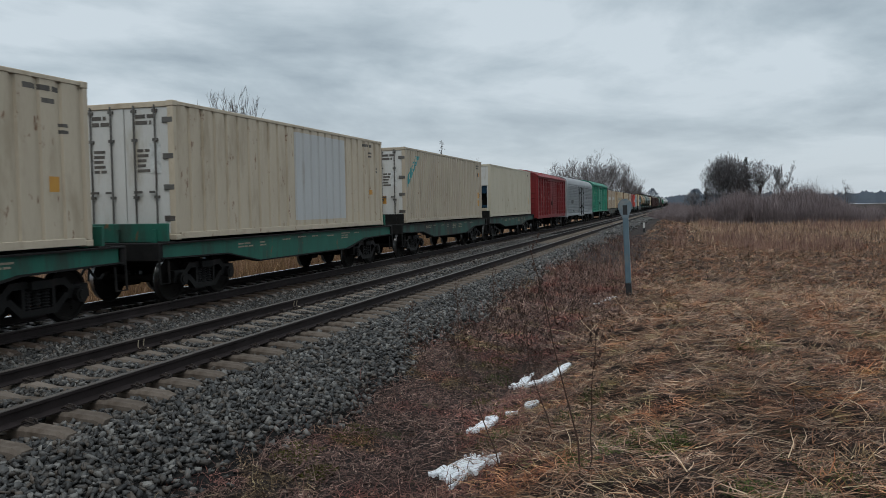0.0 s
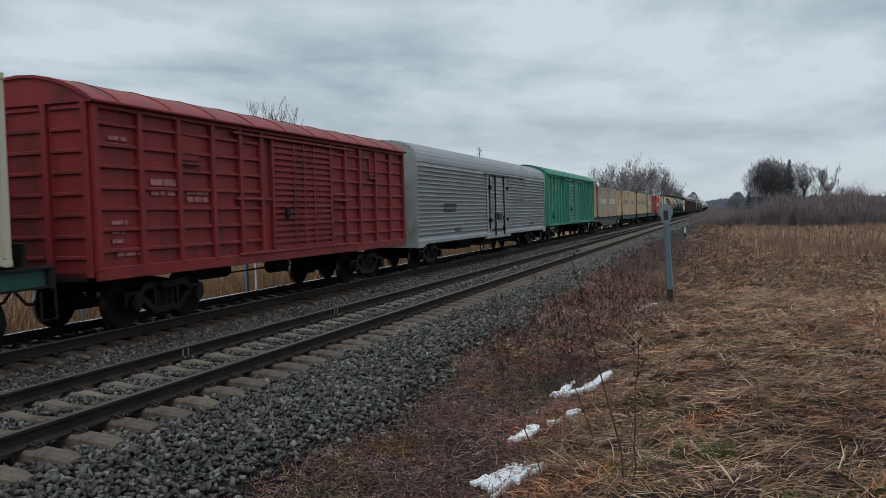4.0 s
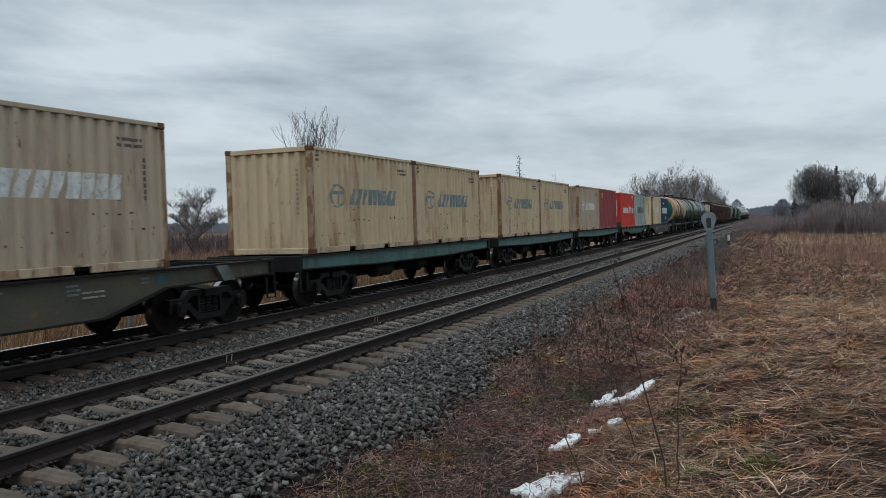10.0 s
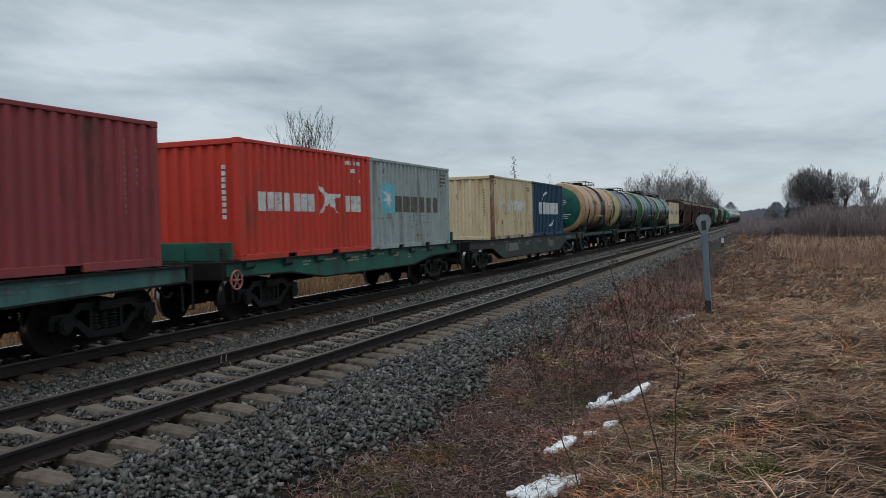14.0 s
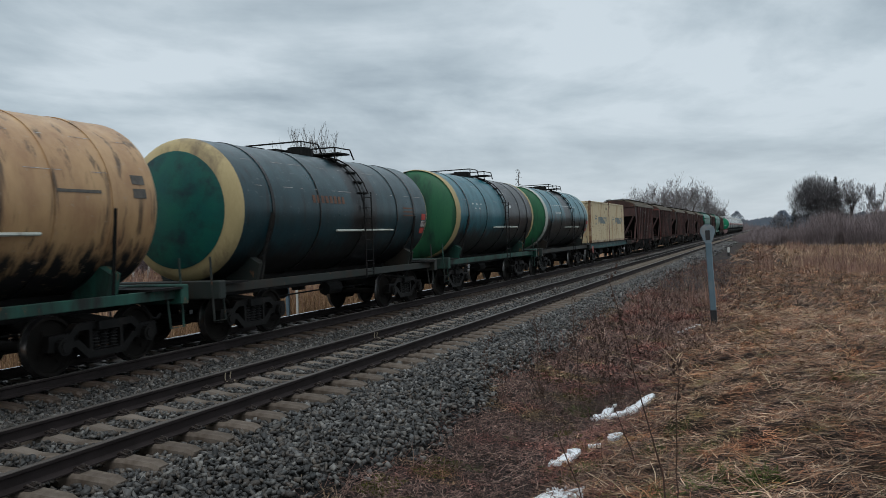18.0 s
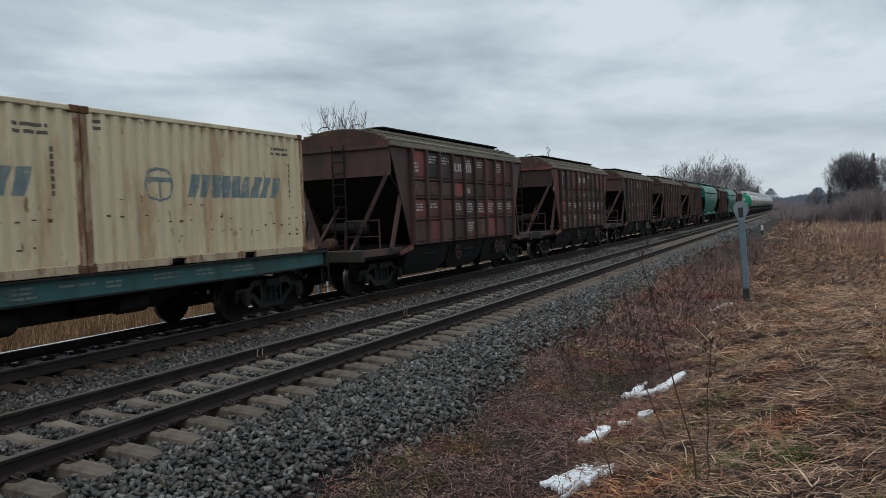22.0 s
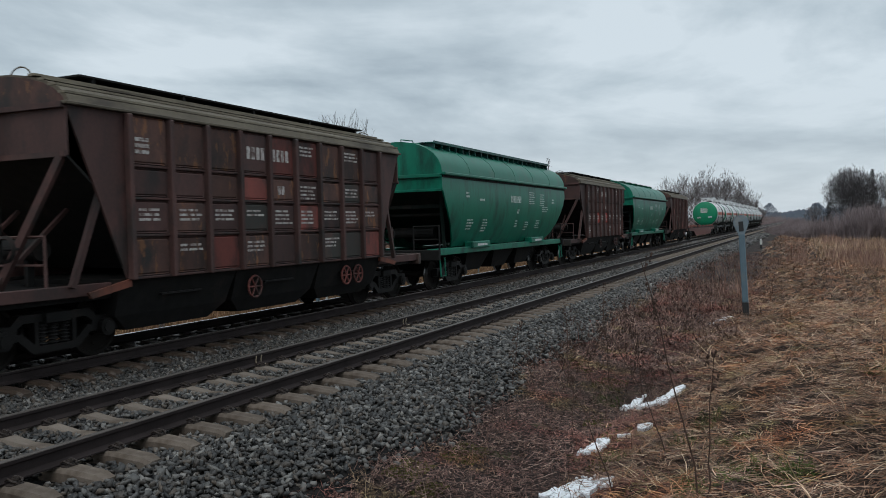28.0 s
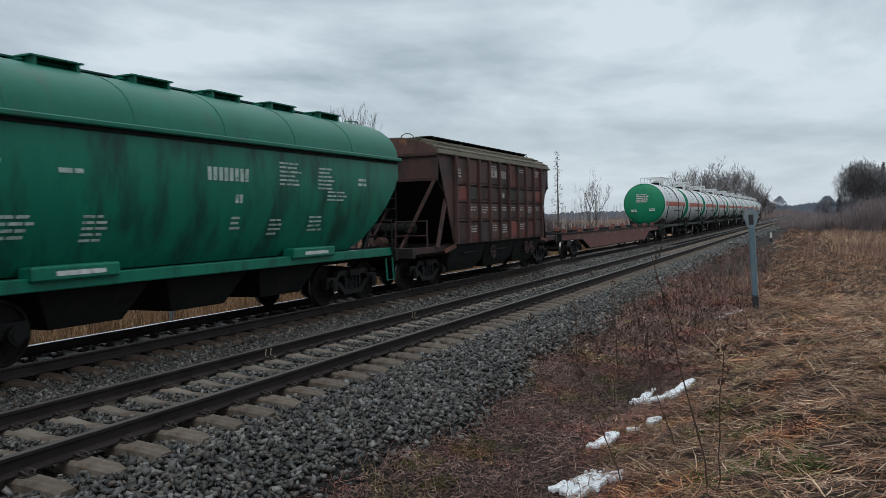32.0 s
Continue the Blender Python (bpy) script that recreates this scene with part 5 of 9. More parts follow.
# ---- box wagons ----
def boxcar(s, L, skin, roof_skin, label, eave, peak, doors, post_ys, hw=1.38, door_pitch=0.14, twin=False):
    pw, rh, rd, gap = (0.045, 0.04, 0.045, 0.3) if twin else (0.06, 0.07, 0.06, 0.36)
    half = L / 2 + 0.45
    root = ride(thing("boxcar", label, "boxcar", HERE), s)
    gear(root, s, half, L - 4.4)
    hl, z0 = L / 2, 1.12
    for sg in (1, -1):
        w = Shape().box(min(sg * (hw - 0.05), sg * hw), max(sg * (hw - 0.05), sg * hw), -hl, hl, z0, eave)
        ys = sorted(post_ys)
        for a, b in zip(ys, ys[1:]):
            if doors[0] - 0.05 < (a + b) / 2 < doors[1] + 0.05:
                continue
            k = 0
            z = z0 + 0.3
            while z < eave - 0.15:
                xa, xb = (hw, hw + rd) if sg > 0 else (-hw - rd, -hw)
                w.box(xa, xb, a + pw + 0.01, b - pw - 0.01, z, z + rh, 0.012)
                z += gap
        wall = part("side_wall", w, skin, root)
        for y in ys:
            xa, xb = (hw, hw + 0.10) if sg > 0 else (-hw - 0.10, -hw)
            part("post", Shape().box(xa, xb, y - pw, y + pw, z0, eave - 0.02, 0.012), skin, wall)
        xa, xb = (hw, hw + 0.09) if sg > 0 else (-hw - 0.09, -hw)
        part("top_chord", Shape().box(xa, xb, -hl, hl, eave - 0.1, eave - 0.02, 0.012), skin, wall)
        part("cornice", Shape().box(min(sg * hw, sg * (hw + 0.19)), max(sg * hw, sg * (hw + 0.19)), -hl - 0.06, hl + 0.06, eave - 0.018, eave + 0.035, 0.012), roof_skin, wall, "projecting eave strip")
        part("bottom_sill", Shape().box(xa, xb, -hl, hl, z0 - (0.07 if twin else 0.16), z0 + 0.06, 0.012), skin, wall)
        halves = ((doors[0], (doors[0] + doors[1]) / 2), ((doors[0] + doors[1]) / 2, doors[1])) if twin else (doors,)
        for d0, d1 in halves:
            n = int((eave - 0.3 - z0) / door_pitch)
            pts = []
            for i in range(n):
                zz = z0 + 0.1 + i * door_pitch
                pts += [(zz, 0.0), (zz + door_pitch * 0.5, 0.0), (zz + door_pitch * 0.62, 0.055), (zz + door_pitch * 0.9, 0.055)]
            m = len(pts)
            sh = Shape()
            xo = hw + 0.075
            sh.add([(sg * (xo - d), y, z) for y in (d0 + 0.03, d1 - 0.03) for z, d in pts], [(i, i + 1, m + i + 1, m + i) for i in range(m - 1)])
            dr = part("door", sh, skin, wall, "sliding corrugated steel door")
            for yy in (d0 + 0.02, d1 - 0.02):
                part("door_edge", Shape().box(min(sg * hw, sg * (xo + 0.015)), max(sg * hw, sg * (xo + 0.015)), yy - 0.04, yy + 0.04, z0 + 0.06, eave - 0.12, 0.01), skin, dr)
            if not twin:
                for f in (0.33, 0.5, 0.67):
                    yy = d0 + (d1 - d0) * f
                    part("door_stiffener", Shape().box(min(sg * (xo - 0.03), sg * (xo + 0.012)), max(sg * (xo - 0.03), sg * (xo + 0.012)), yy - 0.025, yy + 0.025, z0 + 0.1, eave - 0.2), skin, dr)
        if twin:
            ym = (doors[0] + doors[1]) / 2
            part("door_gap", Shape().box(min(sg * hw, sg * (hw + 0.098)), max(sg * hw, sg * (hw + 0.098)), ym - 0.05, ym + 0.05, z0 + 0.06, eave - 0.12), P_DARK, wall, "dark gap between the doors")
        rl = Shape().box(min(sg * hw, sg * (hw + 0.13)), max(sg * hw, sg * (hw + 0.13)), doors[0] - 1.6, doors[1] + 1.3, eave - 0.2, eave - 0.14, 0.01)
        part("door_rail", rl, skin, wall)
        lo = Shape().box(min(sg * hw, sg * (hw + 0.12)), max(sg * hw, sg * (hw + 0.12)), doors[0] - 1.5, doors[1] + 1.2, z0 + 0.03, z0 + 0.09, 0.01)
        part("door_rail", lo, skin, wall)
        part("door_handle", Shape().box(min(sg * (hw + 0.07), sg * (hw + 0.15)), max(sg * (hw + 0.07), sg * (hw + 0.15)), doors[0] + 0.5, doors[0] + 0.62, 1.9, 2.2, 0.01), P_DARK, wall)
        for y in (-hl * 0.62, hl * 0.66):
            h = Shape().box(min(sg * hw, sg * (hw + 0.04)), max(sg * hw, sg * (hw + 0.04)), y - 0.3, y + 0.3, eave - 0.85, eave - 0.3, 0.015)
            part("hatch", h, skin, wall, "small ventilation hatch")
            part("hatch_sill", Shape().box(min(sg * hw, sg * (hw + 0.1)), max(sg * hw, sg * (hw + 0.1)), y - 0.36, y + 0.36, eave - 0.93, eave - 0.88), skin, wall)
        for y0, y1, z in ((doors[0] - 1.5, doors[0] - 0.1, 2.35), (doors[1] + 0.1, doors[1] + 1.2, 2.35)):
            part("grab_bar", Shape().box(min(sg * hw, sg * (hw + 0.1)), max(sg * hw, sg * (hw + 0.1)), y0, y1, z, z + 0.06, 0.01), skin, wall)
    for e in (1, -1):
        ew = Shape().box(-hw + 0.05, hw - 0.05, min(e * hl, e * (hl - 0.05)), max(e * hl, e * (hl - 0.05)), z0 - 0.1, eave)
        wl = part("end_wall", ew, skin, root)
        for k in range(8):
            zz = z0 + 0.2 + k * 0.36
            for xx in (-0.95, 0.0, 0.95):
                if zz < eave - 0.1:
                    part("rib", Shape().box(xx - 0.36, xx + 0.36, min(e * hl, e * (hl + 0.04)), max(e * hl, e * (hl + 0.04)), zz, zz + 0.07, 0.012), skin, wl)
        for xx in (-hw + 0.06, -0.47, 0.47, hw - 0.06):
            part("post", Shape().box(xx - 0.06, xx + 0.06, min(e * hl, e * (hl + 0.08)), max(e * hl, e * (hl + 0.08)), z0 - 0.1, eave, 0.012), skin, wl)
        n = 10
        arch = [((hw + 0.07) * math.cos(math.pi * k / n), eave + (peak - eave) * math.sin(math.pi * k / n) ** 1.7) for k in range(n + 1)]
        part("gable", Shape().prism(arch, e * (hl - 0.02), e * (hl + 0.06), "y"), roof_skin, root)
    n = 14
    pr = [((hw + 0.17) * math.cos(math.pi * k / n), eave + 0.02 + (peak - eave) * math.sin(math.pi * k / n) ** 1.7) for k in range(n + 1)]
    inner = [(x * 0.97, z - 0.05) for x, z in pr[::-1]]
    part("roof", Shape().prism(pr + inner, -hl - 0.1, hl + 0.1, "y"), roof_skin, root, smooth=20)
    k = 0
    y = -hl + 0.6
    for q in (1, 2, 3, 4, 10, 11, 12, 13) if twin else ():
        xa, za = pr[q]
        part("roof_bead", Shape().cyl((xa, -hl - 0.1, za + 0.004), (xa, hl + 0.1, za + 0.004), 0.024, 6), roof_skin, root)
    while y < hl - 0.3 and not twin:
        up = [(x * 1.005, z + 0.014) for x, z in pr]
        part("roof_rib", Shape().prism(up + [(x, z - 0.02) for x, z in pr[::-1]], y - 0.035, y + 0.035, "y"), roof_skin, root, smooth=40)
        y += (L - 1.2) / 9
    part("underframe", Shape().box(-1.2, 1.2, -hl, hl, 0.95, 1.1), P_DARK, root)
    for e in (1, -1):
        ld = Shape()
        for xx in (-1.05, -0.65):
            ld.cyl((xx, e * (hl + 0.14), 0.9), (xx, e * (hl + 0.14), eave + 0.1), 0.018, 6)
        for q in range(9):
            ld.cyl((-1.05, e * (hl + 0.14), 1.1 + q * 0.33), (-0.65, e * (hl + 0.14), 1.1 + q * 0.33), 0.014, 6)
        part("ladder", ld, skin, root)
    return root


posts = [-6.85, -5.75, -4.65, -3.55, -2.55, -1.7, 1.7, 2.6, 3.55, 4.65, 5.75, 6.85]
b = boxcar(64.35, 13.8, P_BOXRED, P_BOXRED, "oxide red steel boxcar with a ribbed roof and corrugated door", 3.95, 4.45, (-1.25, 1.75), posts)
part("marking", bars(lines(-6.5, 3.35, 0.6, 2, 0.07) + lines(-5.45, 2.6, 0.9, 2, 0.12, 0.06) + lines(-4.4, 2.45, 0.8, 2, 0.1) + lines(-6.5, 1.9, 0.4, 4, 0.07, 0.09) + lines(-6.4, 1.35, 0.8, 1, 0.09), 1.405), P_MARKPINK, b, "faded pale marks")
posts = [-8.8, -7.75, -6.75, -5.75, -4.75, -3.8, -2.9, -2.1, 2.1, 2.95, 3.85, 4.8, 5.8, 6.8, 7.8, 8.8]
b = boxcar(102.98, 17.7, P_BOXGREEN, P_BOXGREEN, "bright green steel boxcar with ribbed sides and twin doors", 4.12, 4.72, (-1.95, 1.95), posts, twin=True, door_pitch=0.21)
rows = []
for y0, z, w, n, h in ((-8.6, 3.7, 0.65, 2, 0.12), (-7.6, 3.15, 1.3, 1, 0.32), (-6.5, 3.15, 0.9, 1, 0.3), (-6.6, 3.6, 0.7, 2, 0.1), (-8.6, 3.0, 0.7, 3, 0.1), (-8.55, 2.35, 0.6, 2, 0.11), (-7.55, 2.35, 0.7, 2, 0.11), (-6.5, 2.2, 0.35, 1, 0.2), (-5.6, 2.2, 0.6, 2, 0.1), (-8.4, 1.35, 0.3, 1, 0.14), (6.0, 3.0, 0.7, 2, 0.09), (7.0, 2.6, 0.6, 2, 0.09)):
    rows += lines(y0, z, w, n, h)
part("marking", bars(rows, 1.405), P_MARKGREEN, b, "faded pale stencil marks")
part("dark_panel", bars([(-7.5, 1.45, 0.65, 0.4)], 1.405), P_DARK, b)


# ---- long grey refrigerated wagon ----
def reefer_wagon(s, L):
    root = ride(thing("refrigerated_wagon", "long grey refrigerated wagon with horizontally ribbed sides", "railway wagon", HERE), s)
    gear(root, s, L / 2 + 0.5, L - 4.6)
    hl, hw, z0, eave, peak = L / 2, 1.5, 1.02, 3.75, 4.5
    n = 17
    p = (eave - 0.1 - z0 - 0.12) / n
    for sg in (1, -1):
        pts = [(z0, 0.0)]
        for i in range(n):
            zz = z0 + 0.12 + i * p
            pts += [(zz, 0.07), (zz + p * 0.6, 0.07), (zz + p * 0.66, 0.0), (zz + p * 0.78, 0.0)]
        pts += [(z0 + 0.12 + n * p, 0.02), (eave - 0.02, 0.02)]
        m = len(pts)
        for a, b in ((-hl, -1.75), (1.75, hl)):
            sh = Shape().add([(sg * (hw - d), y, z) for y in (a, b) for z, d in pts], [(i, i + 1, m + i + 1, m + i) for i in range(m - 1)])
            part("side_wall", sh, P_SILVER, root)
        part("door_frame", Shape().box(min(sg * (hw - 0.06), sg * (hw - 0.02)), max(sg * (hw - 0.06), sg * (hw - 0.02)), -1.75, 1.75, z0, eave), P_SILVER, root)
        dp = [(z0 + 0.15, 0.0), (z0 + 0.7, 0.0)]
        for i in range(9):
            zz = z0 + 0.8 + i * 0.17
            dp += [(zz, 0.0), (zz + 0.115, 0.0), (zz + 0.125, -0.04), (zz + 0.15, -0.04)]
        dp += [(eave - 0.5, 0.0), (eave - 0.25, 0.0)]
        m = len(dp)
        dsh = Shape().add([(sg * (hw + 0.04 - d), y, z) for y in (-1.35, 1.35) for z, d in dp], [(i, i + 1, m + i + 1, m + i) for i in range(m - 1)])
        dsh.box(min(sg * (hw - 0.02), sg * (hw + 0.035)), max(sg * (hw - 0.02), sg * (hw + 0.035)), -1.38, 1.38, z0 + 0.13, eave - 0.22)
        dr = part("door", dsh, P_SILVER, root, "grey insulated plug door")
        seal = Shape()
        for y in (-1.4, 1.4):
            seal.box(min(sg * hw, sg * (hw + 0.03)), max(sg * hw, sg * (hw + 0.03)), y - 0.04, y + 0.04, z0 + 0.2, eave - 0.26)
        for z in (z0 + 0.16, eave - 0.2):
            seal.box(min(sg * hw, sg * (hw + 0.045)), max(sg * hw, sg * (hw + 0.045)), -1.3, 1.3, z - 0.03, z + 0.03)
        part("door_seal", seal, P_DARKLIGHT, dr)
        for y in (-0.75, 0.75):
            part("lock_rod", Shape().cyl((sg * (hw + 0.085), y, z0 - 0.1), (sg * (hw + 0.085), y, eave - 0.15), 0.034, 8), P_DARKLIGHT, dr)
            for zz in (z0 + 0.25, 1.7, eave - 0.35):
                part("bracket", Shape().box(min(sg * hw, sg * (hw + 0.12)), max(sg * hw, sg * (hw + 0.12)), y - 0.07, y + 0.07, zz - 0.07, zz + 0.07, 0.01), P_DARKLIGHT, dr)
        for y in (-1.45, 1.45):
            for zz in (z0 + 0.6, eave - 0.7):
                part("hinge", Shape().box(min(sg * hw, sg * (hw + 0.1)), max(sg * hw, sg * (hw + 0.1)), y - 0.12, y + 0.12, zz - 0.08, zz + 0.08, 0.015), P_DARK, dr)
        part("lock_case", Shape().box(min(sg * hw, sg * (hw + 0.12)), max(sg * hw, sg * (hw + 0.12)), -0.35, 0.3, 1.66, 1.9, 0.02), P_FRAMEGREY, dr)
        part("lock_lever", Shape().cyl((sg * (hw + 0.13), -1.3, 1.62), (sg * (hw + 0.13), 1.3, 1.66), 0.024, 6), P_FRAMEGREY, dr)
        part("rain_strip", Shape().box(min(sg * hw, sg * (hw + 0.07)), max(sg * hw, sg * (hw + 0.07)), -2.2, 5.2, eave - 0.12, eave - 0.06, 0.01), P_SILVER, root)
        part("bottom_sill", Shape().prism([(-hl, z0), (hl, z0), (hl, z0 - 0.22), (hl - 0.5, z0 - 0.22), (hl - 0.9, z0 - 0.1), (-hl + 0.9, z0 - 0.1), (-hl + 0.5, z0 - 0.22), (-hl, z0 - 0.22)], sg * (hw - 0.07), sg * (hw - 0.01), "x"), P_SILVER, root)
        part("sill_step", Shape().box(min(sg * (hw - 0.1), sg * (hw + 0.05)), max(sg * (hw - 0.1), sg * (hw + 0.05)), -2.0, 2.0, z0 - 0.22, z0 + 0.02, 0.02), P_SILVER, root)
        part("plate", bars([(4.6, 2.45, 0.16, 0.22)], hw + 0.002 if sg > 0 else -hw - 0.01), P_DARK, root)
    rows = lines(-7.6, 2.2, 1.9, 2, 0.12, 0.06) + lines(-6.4, 1.35, 1.0, 2, 0.05) + lines(6.5, 1.3, 0.8, 1, 0.06)
    part("marking", bars(rows, hw + 0.002), P_FRAMEGREY, root, "faded grey stencil marks")
    n = 64
    pr = []
    for k in range(n + 1):
        a = math.pi * k / n
        d = 0.035 if k % 4 == 2 else 0.0
        pr.append(((hw + 0.0) * math.copysign(abs(math.cos(a)) ** 0.75, math.cos(a)), eave + (peak - eave) * abs(math.sin(a)) ** 0.85 + d))
    part("roof", Shape().prism(pr + [(x * 0.96, z - 0.06) for x, z in pr[::-1]], -hl, hl, "y"), P_SILVER, root)
    for e in (1, -1):
        outline = [(x, z) for x, z in pr] + [(-hw + 0.02, z0 - 0.2), (hw - 0.02, z0 - 0.2)]
        part("end_wall", Shape().prism(outline, e * (hl - 0.06), e * (hl - 0.005), "y"), P_SILVER, root)
    part("underframe", Shape().box(-1.25, 1.25, -hl + 0.2, hl - 0.2, 0.86, 1.0), P_DARK, root)
    for y0, y1 in ((-4.4, -2.6), (-0.8, 0.5)):
        part("equipment_box", Shape().prism([(-1.1, 0.86), (1.1, 0.86), (0.9, 0.5), (-0.9, 0.5)], y0, y1, "y"), P_DARK, root)
    part("truss_rod", Shape().rod([(1.2, -5, 0.85), (1.2, -3.5, 0.62), (1.2, 3.5, 0.62), (1.2, 5, 0.85)], 0.025), P_DARK, root)
    part("step", Shape().rod([(1.35, -2.6, 0.9), (1.38, -2.6, 0.35), (1.38, -2.1, 0.35), (1.35, -2.1, 0.9)], 0.025), P_DARK, root)


reefer_wagon(82.7, 20.7)

# ---- tank wagons ----
def ladder(root, x, y0, y1, z0, z1, xt=None, skin=None, n=8):
    """A ladder in the side plane; xt leans its head inwards."""
    xt = x if xt is None else xt
    sh = Shape()
    for y in (y0, y1):
        sh.cyl((x, y, z0), (xt, y, z1), 0.018, 6)
    for k in range(n):
        f = (k + 0.5) / n
        xx, zz = x + (xt - x) * f, z0 + (z1 - z0) * f
        sh.cyl((xx, y0, zz), (xx, y1, zz), 0.014, 6)
    return part("ladder", sh, skin or P_DARK, root)


def tank_wagon(s, barrel, head, ring, label, frame, R=1.5, zc=2.72, hb=4.7, top="platform", stripe=False, cap=None, group="tank wagons"):
    root = ride(thing("tank_wagon", label, "tank wagon", HERE, group), s)
    gear(root, s, 6.0, 7.8)
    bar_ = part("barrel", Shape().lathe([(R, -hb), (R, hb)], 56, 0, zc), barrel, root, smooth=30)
    for y in (-hb * 0.78, -hb * 0.36, hb * 0.12, hb * 0.55, hb * 0.8):
        w = 0.05 if abs(y) > hb * 0.7 else 0.02
        part("band", Shape().lathe([(R + 0.004, y - w), (R + 0.016, y - w), (R + 0.016, y + w), (R + 0.004, y + w)], 56, 0, zc), P_OIL if barrel in (P_TANKBLACK, P_TANKBLUE, P_TANKNAVY) else barrel, bar_, "seam and hold-down band", smooth=30)
    for e in (1, -1):
        depth = 0.44
        prof = [(R * math.cos(t), e * (hb + depth * math.sin(t))) for t in [math.pi / 2 * k / 10 for k in range(11)]]
        prof[-1] = (0.001, prof[-1][1])
        hd = part("head", Shape().lathe(prof, 56, 0, zc), head, root, smooth=40)
        if cap:
            k0 = next(i for i, q in enumerate(prof) if q[0] < R * 0.83)
            disc = [(r, y + e * 0.012) for r, y in prof[k0:]]
            part("painted_disc", Shape().lathe(disc, 56, 0, zc), cap, hd, smooth=40)
        if ring:
            part("ring", Shape().lathe([(R + 0.006, e * (hb - 0.22)), (R + 0.010, e * (hb - 0.2)), (R + 0.010, e * (hb + 0.02)), (R - 0.02, e * (hb + 0.14))], 56, 0, zc), ring, root, smooth=40)
    if stripe:
        for a in (-6, 174):
            part("stripe", Shape().lathe([(R + 0.004, -hb), (R + 0.006, -hb + 0.02), (R + 0.006, hb - 0.02), (R + 0.004, hb)], 5, 0, zc, (a, a + 12)), P_STRIPE, bar_, "red stripe along the middle", smooth=60)
    # side walkway rail at mid height
    for sg in (1, -1):
        part("side_rail", Shape().cyl((sg * (R * 0.985), -0.9, zc - 0.5), (sg * (R * 0.985), 2.3, zc - 0.5), 0.03, 6), P_RINGW if not stripe else P_DARK, root)
        ladder(root, sg * (R + 0.06), 0.45, 0.85, 1.0, zc + 0.5, skin=P_DARK, n=8)
        pts = [(sg * (R + 0.05) * math.cos(a), zc + (R + 0.05) * math.sin(a)) for a in [radians(18 + 12 * k) for k in range(6)]]
        for y in (0.45, 0.85):
            part("curved_rail", Shape().rod([(x, y, z) for x, z in pts], 0.018), P_DARK, root)
        for (xa, za), (xb, zb) in zip(pts, pts[1:]):
            part("step", Shape().box(min(xa, xb), max(xa, xb), 0.4, 0.9, za - 0.015, za + 0.015), P_DARK, root)
        sd = Shape().box(min(sg * 1.2, sg * 1.3), max(sg * 1.2, sg * 1.3), -5.4, 5.4, 1.02, 1.2, 0.01)
        part("side_sill", sd, frame, root)
        for e in (1, -1):
            part("saddle", Shape().prism([(sg * 0.35, 1.05), (sg * 1.2, 1.05), (sg * 1.32, 1.55), (sg * 1.05, 1.7), (sg * 0.5, 1.3)], e * 3.9 - 0.12, e * 3.9 + 0.12, "y"), frame, root)
            part("strap", Shape().bar((sg * 1.25, e * 3.9, 1.2), (sg * (R + 0.02), e * 3.75, zc - 0.1), 0.05, 0.05), P_DARK, root)
            part("step", Shape().rod([(sg * 1.25, e * 5.2, 1.05), (sg * 1.3, e * 5.2, 0.5), (sg * 1.3, e * 5.55, 0.5), (sg * 1.25, e * 5.55, 1.75)], 0.022), frame, root)
    for e in (1, -1):
        part("end_beam", Shape().box(-1.45, 1.45, e * 5.45 - 0.1, e * 5.45 + 0.1, 0.92, 1.28, 0.02), frame, root)
        part("end_platform", Shape().box(-1.45, 1.45, min(e * 4.6, e * 5.4), max(e * 4.6, e * 5.4), 1.2, 1.24), P_DARK, root)
    part("centre_sill", Shape().box(-0.25, 0.25, -5.5, 5.5, 0.85, 1.25), P_DARK, root)
    part("outlet", Shape().cyl((0, -0.4, 0.75), (0, -0.4, 1.4), 0.18, 10), P_DARK, root)
    zt = zc + R
    part("dome", Shape().cyl((0, -0.1, zt - 0.05), (0, -0.1, zt + 0.14), 0.36, 16), P_DARK, root)
    part("dome_lid", Shape().cyl((0, -0.1, zt + 0.14), (0, -0.1, zt + 0.2), 0.30, 16), P_DARK, root)
    if top == "platform":
        pf = Shape()
        for k in range(5):
            pf.box(-0.75 + k * 0.16, -0.62 + k * 0.16, -1.2, -0.5, zt + 0.06, zt + 0.09)
        pf.box(-0.8, 0.9, 0.35, 1.0, zt + 0.03, zt + 0.07)
        part("walkway", pf, P_DARK, root)
        rl = Shape()
        for y0, y1 in ((-1.3, -0.3), (0.35, 1.4)):
            for xx in (-0.8, 0.8):
                rl.rod([(xx, y0, zt - 0.1), (xx, y0, zt + 0.2), (xx, y1 - 0.2, zt + 0.2), (xx, y1, zt - 0.05)], 0.02)
            rl.cyl((-0.8, y0, zt + 0.2), (0.8, y0, zt + 0.2), 0.02, 6)
        part("railing", rl, P_DARK, root)
    else:
        rl = Shape()
        for xx in (-0.7, 0.7):
            rl.rod([(xx, -2.6, zt - 0.1), (xx, -2.6, zt + 0.5), (xx, -1.2, zt + 0.55), (xx, 1.2, zt + 0.55), (xx, 2.4, zt + 0.1)], 0.03)
        for y in (-2.6, -1.2, 0.0, 1.2):
            rl.cyl((-0.7, y, zt + 0.5), (0.7, y, zt + 0.5), 0.025, 6)
            for xx in (-0.7, 0.7):
                rl.cyl((xx, y, zt - 0.1), (xx, y, zt + 0.5), 0.025, 6)
        part("railing", rl, P_GASWHITE, root)
